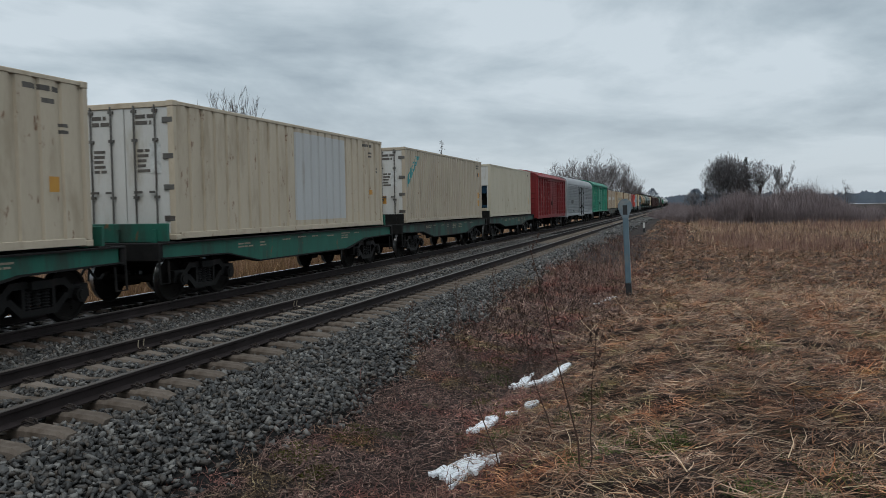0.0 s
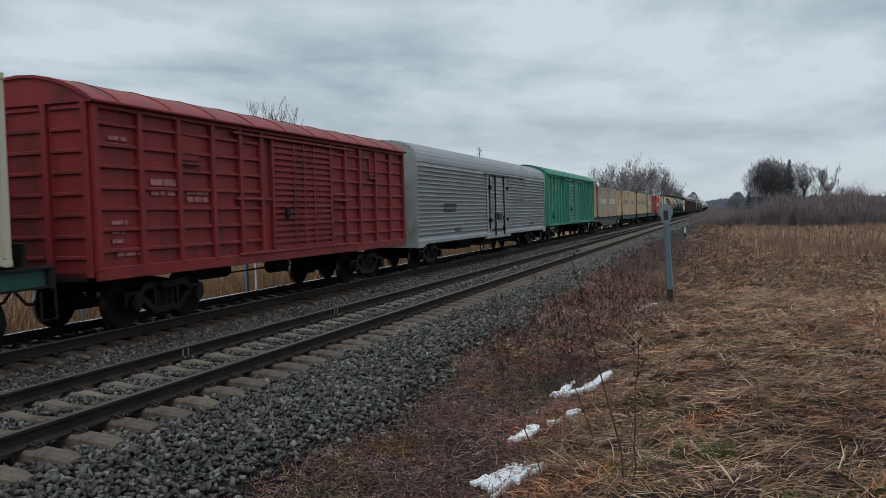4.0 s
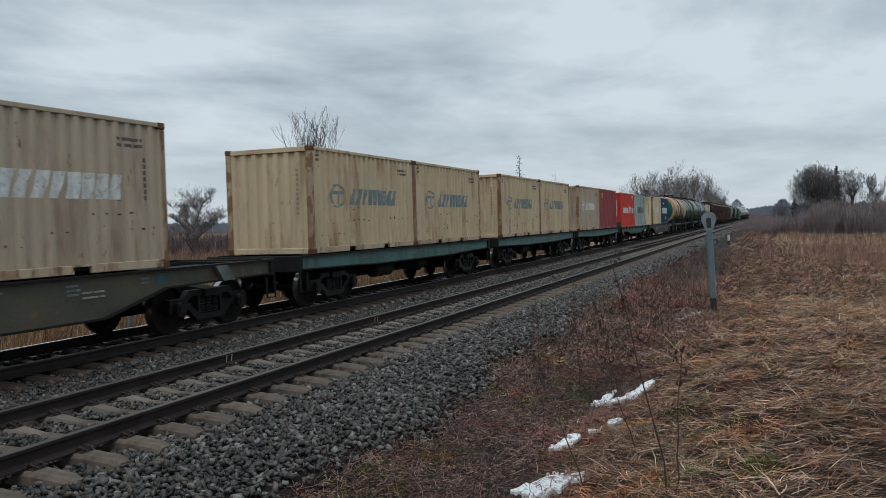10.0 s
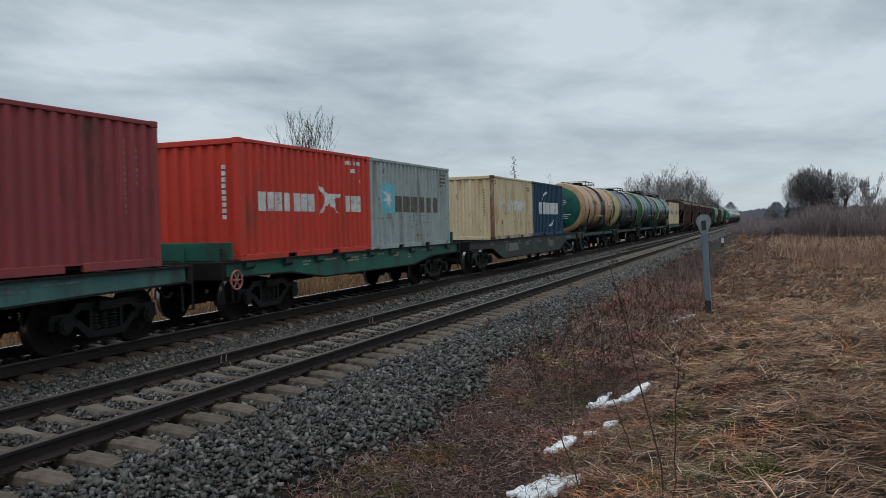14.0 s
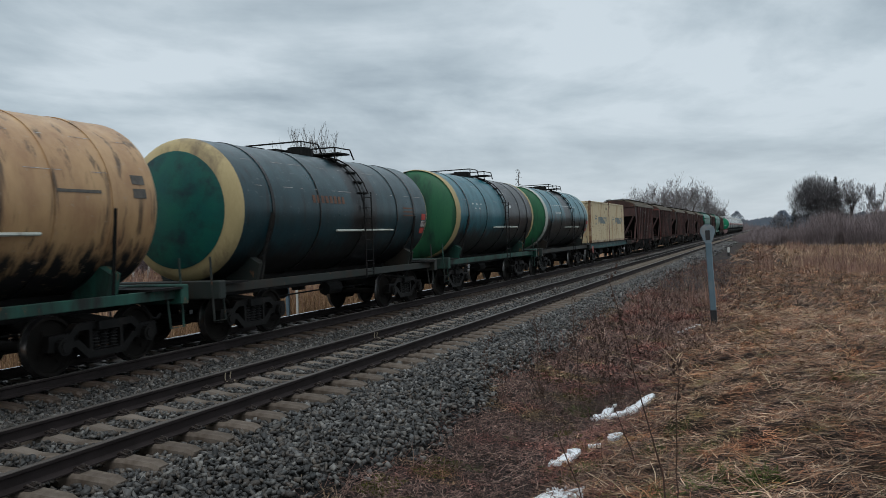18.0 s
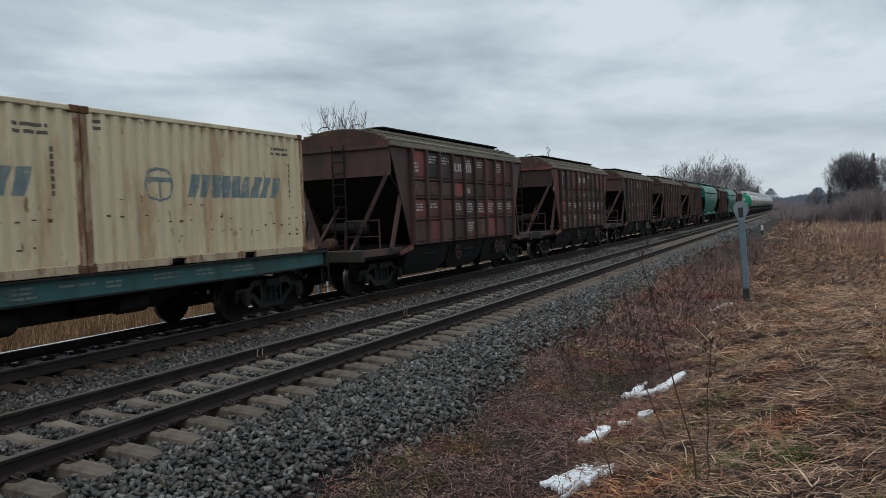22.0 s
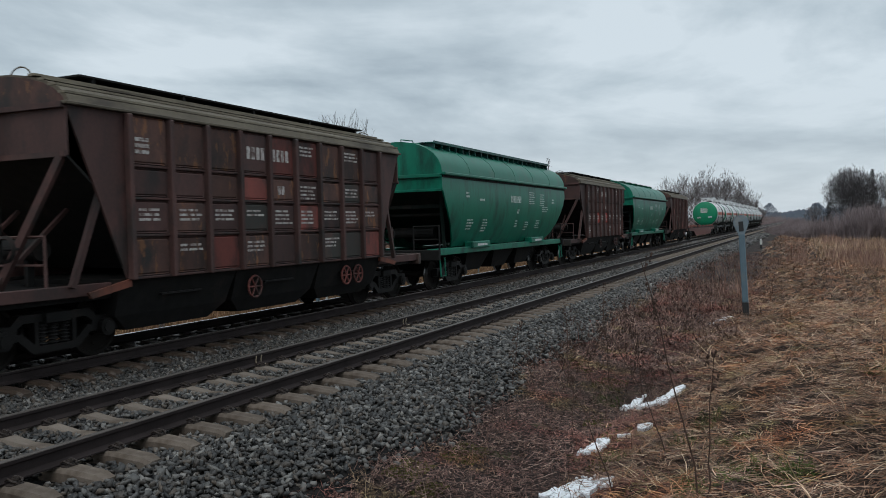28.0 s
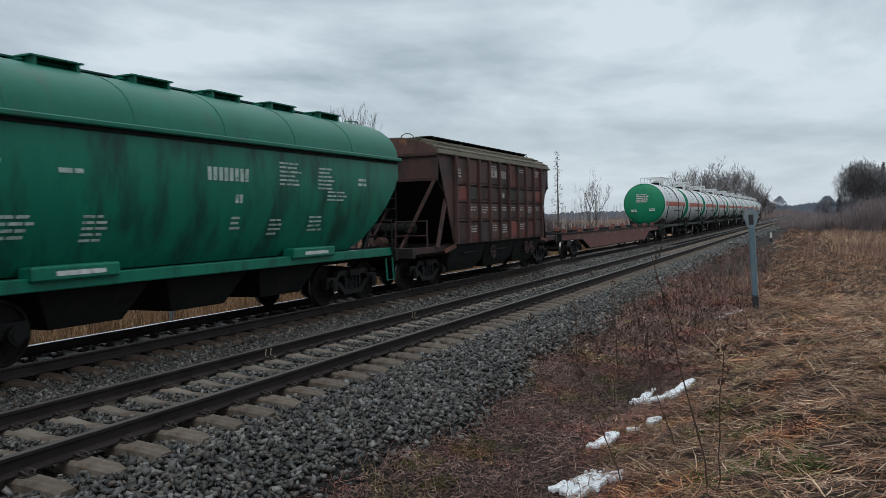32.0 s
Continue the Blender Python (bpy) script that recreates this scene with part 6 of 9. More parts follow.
        part("valve_cover", Shape().cyl((0, 0.9, zt - 0.05), (0, 0.9, zt + 0.4), 0.42, 16), P_GASWHITE, root)
        hoop = [(0.95 * math.cos(a), 2.0, zt - 0.35 + 0.85 * math.sin(a)) for a in [math.pi * k / 10 for k in range(11)]]
        part("hoop", Shape().rod(hoop, 0.04), P_GASWHITE, root)
        bk = Shape()
        for k in range(7):
            a = radians(20 + 10 * k)
            bk.box((R + 0.01) * math.cos(a) - 0.05, (R + 0.01) * math.cos(a) + 0.05, -2.2, -1.9, zc + R * math.sin(a) - 0.03, zc + R * math.sin(a) + 0.03)
        part("curved_steps", bk, P_DARK, root)
    return root


def head_marks(root, material, rows, R, zc, y):
    sh = Shape()
    for a, z, w, h in rows:
        sh.box(a, a + w, y - 0.02, y - 0.005, z, z + h)
    part("marking", sh, material, root, "white stencil lines on the tank end")


def side_lines(root, material, rows, R, zc, label=""):
    """Bars that follow the barrel: (along, degrees up, length, height)."""
    sh = Shape()
    for y, a, w, h in rows:
        sh.lathe([(R + 0.004, y), (R + 0.007, y + 0.01), (R + 0.007, y + w - 0.01), (R + 0.004, y + w)], 2, 0, zc, (a, a + math.degrees(h / R)))
    part("marking", sh, material, root, label)


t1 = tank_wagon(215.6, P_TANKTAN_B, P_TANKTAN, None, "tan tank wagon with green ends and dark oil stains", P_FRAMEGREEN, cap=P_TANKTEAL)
head_marks(t1, P_MARKSOFT, [(q[0] - 0.4, q[1], q[2], q[3]) for q in lines(0, 3.15, 0.9, 3, 0.045, 0.08)] + lines(0.0, 2.3, 0.7, 3, 0.045, 0.07), 1.5, 2.72, -5.15)
side_lines(t1, P_MARKD, [(-2.6 + 0.2 * k, 8, 0.13, 0.26) for k in range(8)] + [(-2.0, -3, 0.2, 0.14)] + [(-3.95, 14 - 6 * k, 0.4, 0.045) for k in range(4)] + [(2.6, 5, 0.9, 0.05), (4.2, 12, 0.3, 0.16), (4.2, 3, 0.3, 0.16)], 1.5, 2.72, "dark stencil figures in bars")
t2 = tank_wagon(227.6, P_TANKBLACK, P_RINGY, None, "oily black tank wagon with a green and tan end", P_FRAMEGREY, cap=P_TANKTEAL)
side_lines(t2, P_RUSTMARK, [(-2.0 + 0.2 * k, 6, 0.13, 0.18) for k in range(8)] + [(3.0, 4 - 4 * k, 0.7, 0.04) for k in range(3)], 1.5, 2.72)
t3 = tank_wagon(239.7, P_TANKBLUE, P_TANKGREEN, P_RINGY, "oily blue-black tank wagon with green ends and ochre rings", P_FRAMEGREEN, 1.55, 2.77)
side_lines(t3, P_MARK, [(-3.2 + 0.22 * k, 12 - 6 * (k % 2), 0.14, 0.05) for k in range(5)] + [(1.2, 10, 0.3, 0.12)] + [(-2.4, 40, 0.5, 0.02), (0.9, 34, 0.4, 0.02)], 1.55, 2.77)
t4 = tank_wagon(251.6, P_TANKNAVY, P_TANKGREEN, P_RINGW, "oily blue-black tank wagon with green ends and white rings", P_FRAMEGREY, 1.53, 2.75)
side_lines(t4, P_MARK, [(-3.6 + 0.4 * k, 22, 0.3, 0.03) for k in range(14)] + [(-2.9 + 0.2 * k, 6, 0.14, 0.1) for k in range(6)], 1.53, 2.75)
for t_, R_, z_ in ((t1, 1.5, 2.72), (t2, 1.5, 2.72), (t3, 1.55, 2.77), (t4, 1.53, 2.75)):
    rd = random.Random(int(t_.location.y))
    dash = []
    for a in (44, 18):
        y = -4.2
        while y < 4.2:
            w = rd.uniform(0.08, 0.7)
            dash.append((y, a, w, 0.011))
            y += w + rd.uniform(0.15, 0.9)
    side_lines(t_, P_MARKDIM, dash, R_, z_, "chipped pale weld seam")
for t_, a0, R_, z_ in ((t2, -8, 1.5, 2.72), (t4, -12, 1.53, 2.75)):
    for k, (a, pm) in enumerate(((a0, P_MARKRED), (a0 - 8, P_MARKDIM), (a0 - 16, P_MARKRED))):
        part("plate", Shape().lathe([(R_ + 0.006, 4.32), (R_ + 0.012, 4.33), (R_ + 0.012, 4.6), (R_ + 0.006, 4.61)], 3, 0, z_, (a, a + 7)), pm, t_, ("red sign plate", "white sign plate", "red sign plate")[k])


# ---- brown covered hoppers ----
def hopper(s, label, seed, ruddy, wheel_skin):
    rnd = random.Random(seed)
    root = ride(thing("hopper_wagon", label, "hopper wagon", HERE, "brown hopper wagons"), s)
    gear(root, s, 7.36, 10.5)
    hw, zt, zb, yt, yb = 1.5, 3.86, 1.22, 5.32, 4.17
    body = P_HOPRED if seed == 41 else P_HOPPER if ruddy else P_HOPGREEN
    for sg in (1, -1):
        w = Shape()
        w.prism([(-yt, zt), (yt, zt), (yb + 0.05, zb), (-yb - 0.05, zb)], sg * (hw - 0.04), sg * hw, "x")
        wall = part("side_wall", w, body, root)
        nc = 9
        ys = [-yb + 2 * yb * k / nc for k in range(nc + 1)]
        for y in ys:
            xa, xb = (hw, hw + 0.13) if sg > 0 else (-hw - 0.13, -hw)
            part("post", Shape().box(xa, xb, y - 0.05, y + 0.05, zb - 0.02, zt - 0.03, 0.015), P_HOPPER, wall)
        zs = [zb, zb + 0.68, zb + 1.28, zb + 1.8]
        for z in zs:
            xa, xb = (hw, hw + 0.05) if sg > 0 else (-hw - 0.05, -hw)
            part("belt", Shape().box(xa, xb, -yb, yb, z - 0.022, z + 0.022, 0.012), P_HOPPER, wall)
        zs2 = zs + [zt]
        marks = []
        for i in range(nc):
            for j in range(4):
                a, b, z0, z1 = ys[i] + 0.07, ys[i + 1] - 0.07, zs2[j] + 0.04, zs2[j + 1] - 0.04
                tone = rnd.random() if seed != 45 else (0.0 if (i, j) in ((2, 1), (4, 1)) else 0.9)
                skin = P_FRESHRED if tone == 0.0 else (P_HOPRED if tone < (0.26 if ruddy else 0.12) else P_HOPBROWN if tone < (0.6 if ruddy else 0.34) else P_HOPGREEN if tone < 0.75 else P_HOPPER)
                xa, xb = (hw + 0.002, hw + 0.04) if sg > 0 else (-hw - 0.04, -hw - 0.002)
                part("panel", Shape().box(xa, xb, a, b, z0, z1, 0.037), skin, wall, "faded red panel" if skin is P_HOPRED else "bright red panel" if skin is P_FRESHRED else "")
                if sg > 0 and rnd.random() < (0.35, 0.85, 0.1, 0.3)[j]:
                    marks += lines(a + 0.12, z1 - 0.16, 0.6, rnd.choice((2, 3, 3, 4)), 0.04, 0.04, rnd)
        if sg > 0:
            marks += [(ys[0] + 0.15, zs[3] + 0.2 + 0.1 * k, 0.3, 0.06) for k in range(3)] + [(ys[3] + 0.24 + 0.15 * k, zs[3] + 0.3, 0.1, 0.24) for k in range(4)] + [(ys[4] + 0.14 + 0.15 * k, zs[3] + 0.3, 0.1, 0.24) for k in range(4)] + [(ys[4] + 0.3 + 0.13 * k, zs[2] + 0.16, 0.09, 0.17) for k in range(2)]
            part("marking", bars(marks, hw + 0.041), P_MARKDIM, wall, "worn white stencil marks")
        part("eave", Shape().box(min(sg * (hw - 0.05), sg * (hw + 0.09)), max(sg * (hw - 0.05), sg * (hw + 0.09)), -yt - 0.05, yt + 0.05, zt - 0.02, zt + 0.03, 0.01), P_HOPROOF, root)
        for e in (1, -1):
            part("side_sill", Shape().box(min(sg * 1.2, sg * 1.34), max(sg * 1.2, sg * 1.34), min(e * 4.4, e * 6.7), max(e * 4.4, e * 6.7), 1.0, 1.18, 0.01), P_HOPPER, root)
        for y, e in ((yb, 1), (-yb, -1)):
            part("corner_gusset", Shape().prism([(e * yb, zb), (e * (yb + 0.85), zb - 0.16), (e * (yb + 0.8), zb - 0.25), (e * yb, zb - 0.12)], sg * (hw - 0.03), sg * (hw + 0.03), "x"), P_GUSSET, root, "orange-red corner gusset")
    # roof: two slopes and a flat crown with hatches and a walkway
    prof = [((hw + 0.08) * math.cos(a), zt + 0.02 + 0.51 * math.sin(a) ** 1.15) for a in [math.pi * k / 12 for k in range(13)]]
    part("roof", Shape().prism(prof, -yt + 0.01, yt - 0.01, "y"), P_HOPROOF, root)
    for sg in (1, -1):
        for xx, zz in ((1.44, 0.17), (1.24, 0.3), (1.04, 0.395), (0.84, 0.47)):
            part("roof_board", Shape().bar((sg * xx, -yt, zt + zz), (sg * xx, yt, zt + zz), 0.15, 0.035), P_BOARD, root, "pale weathered roof board")
    part("walkway", Shape().box(0.42, 0.92, -4.5, 4.5, zt + 0.57, zt + 0.60), P_DARK, root, "dark roof walkway")
    part("walkway", Shape().box(-0.92, -0.42, -4.5, 4.5, zt + 0.57, zt + 0.60), P_DARK, root, "dark roof walkway")
    for y in (-3.3, -1.1, 1.1, 3.3):
        part("roof_hatch", Shape().box(-0.38, 0.38, y - 0.75, y + 0.75, zt + 0.52, zt + 0.64, 0.03), P_DARK, root)
    for e in (1, -1):
        for y in (-4.2, -2.1, 0.0, 2.1, 4.2):
            part("walkway_bracket", Shape().box(0.4 if e > 0 else -0.9, 0.9 if e > 0 else -0.4, y - 0.03, y + 0.03, zt + 0.42, zt + 0.57), P_DARK, root)
        top = [(hw * math.cos(a), zt + 0.5 * math.sin(a) ** 1.15) for a in [math.pi * k / 12 for k in range(13)]]
        part("end_cap", Shape().prism(top, e * (yt - 0.04), e * yt, "y"), P_HOPBROWN, root, "rusty brown roof end")
        part("end_sheet", Shape().box(-hw, hw, min(e * (yt - 0.04), e * yt), max(e * (yt - 0.04), e * yt), zt - 0.75, zt), P_HOPPER, root)
        part("end_belt", Shape().box(-hw, hw, min(e * yt, e * (yt + 0.07)), max(e * yt, e * (yt + 0.07)), zt - 0.06, zt + 0.02), body, root)
        part("end_belt", Shape().box(-hw, hw, min(e * yt, e * (yt + 0.05)), max(e * yt, e * (yt + 0.05)), zt - 0.78, zt - 0.70), P_HOPPER, root)
        sl = Shape()
        sl.add([(-hw + 0.03, e * yt, zt - 0.75), (hw - 0.03, e * yt, zt - 0.75), (hw - 0.03, e * 3.3, 1.35), (-hw + 0.03, e * 3.3, 1.35),
                (-hw + 0.03, e * (yt - 0.06), zt - 0.75), (hw - 0.03, e * (yt - 0.06), zt - 0.75), (hw - 0.03, e * 3.22, 1.35), (-hw + 0.03, e * 3.22, 1.35)],
               [(0, 1, 2, 3), (4, 5, 6, 7), (0, 1, 5, 4), (2, 3, 7, 6), (0, 3, 7, 4), (1, 2, 6, 5)])
        part("slope_sheet", sl, P_DARK, root, "black slope sheet")
        for sg in (1, -1):
            part("strut", Shape().bar((sg * 1.38, e * 5.2, 1.15), (sg * 1.44, e * (yb + 0.5), 2.6), 0.09, 0.09), P_HOPPER, root)
            part("strut", Shape().bar((sg * 0.45, e * 5.7, 1.15), (sg * 1.40, e * (yt - 0.02), zt - 0.72), 0.13, 0.1), P_HOPPER, root)
            part("strut", Shape().bar((sg * 0.55, e * 5.9, 1.15), (sg * 0.55, e * 4.5, 2.35), 0.06, 0.06), body, root)
        rl = Shape().rod([(0.15, e * 5.5, 1.1), (0.2, e * 5.5, 1.92), (1.2, e * 5.5, 1.92), (1.2, e * 5.5, 1.1)], 0.028)
        rl.cyl((0.18, e * 5.5, 1.5), (1.2, e * 5.5, 1.5), 0.02, 6)
        part("railing", rl, P_HOPPER, root)
        part("air_reservoir", Shape().cyl((-0.75, e * 5.0, 1.72), (0.55, e * 5.0, 1.72), 0.17, 16), P_DARK, root, smooth=40)
        part("reservoir_bracket", Shape().box(-0.5, -0.42, e * 5.0 - 0.06, e * 5.0 + 0.06, 1.12, 1.58).box(0.22, 0.3, e * 5.0 - 0.06, e * 5.0 + 0.06, 1.12, 1.58), P_DARK, root)
        part("brake_valve", Shape().lathe([(0.001, -0.2), (0.14, -0.19), (0.17, -0.1), (0.17, 0.12), (0.12, 0.2), (0.001, 0.21)], 16), P_HOPBROWN, root, at=pose(-0.15, e * 5.75, 1.32))
        if ruddy:
            sh = Shape()
            for xx in (-0.18, 0.18):
                sh.cyl((xx, e * (yt + 0.1), 1.2), (xx, e * (yt + 0.1), zt + 0.1), 0.02, 6)
            for k in range(9):
                sh.cyl((-0.18, e * (yt + 0.1), 1.4 + 0.3 * k), (0.18, e * (yt + 0.1), 1.4 + 0.3 * k), 0.016, 6)
            part("ladder", sh, P_DARK, root)
            for sg in (1, -1):
                hoop = [(sg * 0.5 + 0.24 * math.cos(a), e * (yt - 0.1), zt + 0.43 + 0.2 * math.sin(a)) for a in [math.pi * k / 8 for k in range(9)]]
                part("grab_hoop", Shape().rod(hoop, 0.013), P_HOPROOF, root)
        part("brake_rod", Shape().cyl((-0.15, e * 4.7, 1.28), (-0.15, e * 6.6, 1.22), 0.03, 6).cyl((-0.9, e * 4.8, 1.2), (-0.2, e * 5.9, 1.3), 0.025, 6), P_DARK, root)
        part("end_platform", Shape().box(-1.3, 1.3, min(e * 4.4, e * 6.75), max(e * 4.4, e * 6.75), 1.08, 1.14), P_DARK, root)
        part("end_beam", Shape().box(-1.4, 1.4, e * 6.75 - 0.08, e * 6.75 + 0.08, 0.9, 1.2, 0.02), P_HOPGREEN, root)
        part("hand_brake", Shape().lathe([(0.16, 0), (0.2, 0.02), (0.2, 0.05), (0.16, 0.05)], 16, 0.85, 1.75).cyl((0.85, 0, 1.75), (0.85, 0.25, 1.75), 0.02, 6), P_DARK, root, at=pose(0, e * 5.9, 0))
    for y in (-2.9, 0.0, 2.9):
        part("chute", Shape().add([(-1.46, y - 1.44, 1.22), (1.46, y - 1.44, 1.22), (1.46, y + 1.44, 1.22), (-1.46, y + 1.44, 1.22), (-1.24, y - 1.36, 0.62), (1.24, y - 1.36, 0.62), (1.24, y + 1.36, 0.62), (-1.24, y + 1.36, 0.62),
                                   (-1.1, y - 1.0, 0.36), (1.1, y - 1.0, 0.36), (1.1, y + 1.0, 0.36), (-1.1, y + 1.0, 0.36)],
                                  [(0, 1, 5, 4), (1, 2, 6, 5), (2, 3, 7, 6), (3, 0, 4, 7), (0, 3, 2, 1), (4, 5, 9, 8), (5, 6, 10, 9), (6, 7, 11, 10), (7, 4, 8, 11), (8, 9, 10, 11)]), P_DARK, root, "black discharge chute")
        part("chute_flange", Shape().box(1.36, 1.42, y - 0.5, y + 0.5, 0.9, 0.93), P_DARKLIGHT, root)
    for y in (-0.9, 2.6, 3.15):
        wh = Shape()
        ring = [(0.0, 0.21 * math.cos(a), 0.21 * math.sin(a)) for a in [2 * math.pi * k / 16 for k in range(17)]]
        wh.rod([(1.46, y + q[1], 0.85 + q[2]) for q in ring], 0.022, 6)
        for k in range(3):
            a = math.pi * k / 3
            wh.cyl((1.46, y + 0.2 * math.cos(a), 0.85 + 0.2 * math.sin(a)), (1.46, y - 0.2 * math.cos(a), 0.85 - 0.2 * math.sin(a)), 0.018, 6)
        wh.cyl((1.2, y, 0.85), (1.48, y, 0.85), 0.03, 8)
        part("hand_wheel", wh, wheel_skin, root, "spoked hand wheel")
    part("underframe", Shape().box(-1.2, 1.2, -6.6, 6.6, 0.92, 1.06), P_DARK, root)
    return root


for k, s in enumerate((279.76, 294.62, 309.35, 323.85, 339.15, 369.0, 398.2)):
    hopper(s, ("dark brown covered hopper wagon with a ribbed side grid", "rusty brown covered hopper wagon with faded red panels")[k in (0, 1, 4)], 40 + k, k != 2, (P_HOPPER, P_HOPPER, P_LOCK, P_HOPPER, P_HOPRED, P_HOPPER, P_HOPPER)[k])


# ---- green covered hoppers with rounded sides ----
def grain_hopper(s, label, hatches):
    root = ride(thing("hopper_wagon", label, "hopper wagon", HERE, "green hopper wagons"), s)
    gear(root, s, 7.36, 10.2)
    side = [(1.02, 1.28), (1.22, 1.55), (1.38, 1.95), (1.48, 2.35), (1.53, 2.75), (1.54, 3.1), (1.52, 3.46)]

    def yl(z):
        return 6.75 if z > 3.0 else 5.0 + 1.75 * max(0.0, (z - 1.28) / 1.72) ** 0.8

    for sg in (1, -1):
        sh, n = Shape(), len(side)
        sh.add([(sg * x, e * yl(z), z) for e in (-1, 1) for x, z in side], [(i, i + 1, n + i + 1, n + i) for i in range(n - 1)])
        sh.add([(sg * (x - 0.05), e * yl(z), z) for e in (-1, 1) for x, z in side], [(i, i + 1, n + i + 1, n + i) for i in range(n - 1)])
        for e in (0, 1):
            base = e * n
            sh.f += [(base + i, base + i + 1, 2 * n + base + i + 1, 2 * n + base + i) for i in range(n - 1)]
        wall = part("side_wall", sh, P_GRAIN, root, smooth=50)
        part("eave_band", Shape().box(min(sg * 1.5, sg * 1.65), max(sg * 1.5, sg * 1.65), -6.78, 6.78, 3.46, 3.55, 0.02), P_GRAINTOP, wall)
        part("side_sill", Shape().box(min(sg * 1.0, sg * 1.32), max(sg * 1.0, sg * 1.32), -6.8, 6.8, 1.06, 1.26, 0.015), P_GRAIN, root)
        for y in (-3.3, 3.0):
            bx = part("drop_plate", Shape().box(min(sg * 1.1, sg * 1.42), max(sg * 1.1, sg * 1.42), y - 0.8, y + 0.8, 1.2, 1.42, 0.03), P_GRAIN, root)
            part("marking", Shape().box(min(sg * 1.42, sg * 1.426), max(sg * 1.42, sg * 1.425), y - 0.4, y + 0.5, 1.27, 1.34), P_MARK, bx)
        rows = []
        if sg > 0:
            for y, z, w, k, h in ((-4.9, 2.95, 0.4, 2, 0.06), (-3.7, 2.75, 0.6, 1, 0.07), (1.6, 3.15, 0.75, 6, 0.035), (3.0, 3.1, 0.7, 6, 0.035), (4.7, 2.9, 0.4, 2, 0.06)):
                rows += [(a, b, c_, d, 1.55) for a, b, c_, d in lines(y, z, w, k, h)]
            rows += [(-0.55 + 0.15 * k, 2.75, 0.1, 0.24, 1.56) for k in range(8)] + [(0.25 + 0.12 * k, 2.35, 0.08, 0.16, 1.53) for k in range(2)]
            for y, z, w, k, h in ((-4.6, 2.1, 0.6, 4, 0.045), (-3.2, 2.1, 0.5, 5, 0.04), (0.2, 2.05, 0.35, 3, 0.045), (1.4, 2.0, 0.5, 4, 0.04), (2.8, 2.05, 0.6, 4, 0.04), (3.4, 2.6, 0.8, 3, 0.035)):
                rows += [(a, b, c_, d, 1.45) for a, b, c_, d in lines(y, z, w, k, h)]
            mk = Shape()
            for a, z, w, h, x in rows:
                xs = float(np.interp(z + h / 2, [q[1] for q in side], [q[0] for q in side]))
                xt_ = float(np.interp(z + h, [q[1] for q in side], [q[0] for q in side])); xb_ = float(np.interp(z, [q[1] for q in side], [q[0] for q in side]))
                mk.prism([(xb_ + 0.004, z), (xb_ + 0.01, z), (xt_ + 0.01, z + h), (xt_ + 0.004, z + h)], a, a + w, "y")
            part("marking", mk, P_MARKSOFT, wall, "white stencil marks")
        # thin black strip stands in for the shadow line under the eave
        part("gutter", Shape().box(min(sg * 1.5, sg * 1.56), max(sg * 1.5, sg * 1.56), -6.74, 6.74, 3.4, 3.455), P_DARK, wall, "black strip drawn as shade under the eave band")
    n = 16
    arch = [(1.54 * math.cos(math.pi * k / n), 3.5 + 1.02 * abs(math.sin(math.pi * k / n)) ** 0.9) for k in range(n + 1)]
    part("roof", Shape().prism(arch, -6.75, 6.75, "y"), P_GRAINTOP, root, smooth=50)
    for y in (-4.5, -2.2, 0.0, 2.2, 4.5):
        part("roof_seam", Shape().prism([(x * 1.004, z + 0.008) for x, z in arch], y - 0.02, y + 0.02, "y"), P_GRAINTOP, root, smooth=50)
    for e in (1, -1):
        cap = [(x * 0.995, z) for x, z in arch] + [(-1.52, 3.46), (-1.54, 3.1), (-1.53, 3.0), (1.53, 3.0), (1.54, 3.1), (1.52, 3.46)]
        part("end_cap", Shape().prism(cap, e * 6.70, e * 6.76, "y"), P_GRAIN, root)
        part("end_belt", Shape().box(-1.5, 1.5, min(e * 6.76, e * 6.84), max(e * 6.76, e * 6.84), 3.4, 3.5, 0.01), P_GRAINTOP, root)
        part("end_belt", Shape().box(-1.5, 1.5, min(e * 6.76, e * 6.8), max(e * 6.76, e * 6.8), 2.98, 3.06, 0.01), P_GRAIN, root)
        sl = Shape()
        sl.add([(-1.5, e * 6.7, 3.0), (1.5, e * 6.7, 3.0), (1.1, e * 3.7, 1.4), (-1.1, e * 3.7, 1.4), (-1.5, e * 6.62, 3.0), (1.5, e * 6.62, 3.0), (1.1, e * 3.62, 1.4), (-1.1, e * 3.62, 1.4)],
               [(0, 1, 2, 3), (4, 5, 6, 7), (0, 1, 5, 4), (2, 3, 7, 6), (0, 3, 7, 4), (1, 2, 6, 5)])
        part("slope_sheet", sl, P_GRAINSHADE, root, "dark green slope sheet with shade in its paint")
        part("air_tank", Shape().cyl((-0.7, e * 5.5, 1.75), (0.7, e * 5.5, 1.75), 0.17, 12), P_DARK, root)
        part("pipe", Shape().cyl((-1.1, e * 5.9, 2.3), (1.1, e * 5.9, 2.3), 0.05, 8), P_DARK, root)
        part("cross_brace", Shape().box(-1.3, 1.3, e * 6.0 - 0.05, e * 6.0 + 0.05, 2.5, 2.62, 0.01), P_GRAINSHADE, root)
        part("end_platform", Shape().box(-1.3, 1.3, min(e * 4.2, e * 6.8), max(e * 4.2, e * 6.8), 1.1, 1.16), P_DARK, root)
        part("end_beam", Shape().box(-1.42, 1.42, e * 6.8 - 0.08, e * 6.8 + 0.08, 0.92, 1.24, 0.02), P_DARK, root)
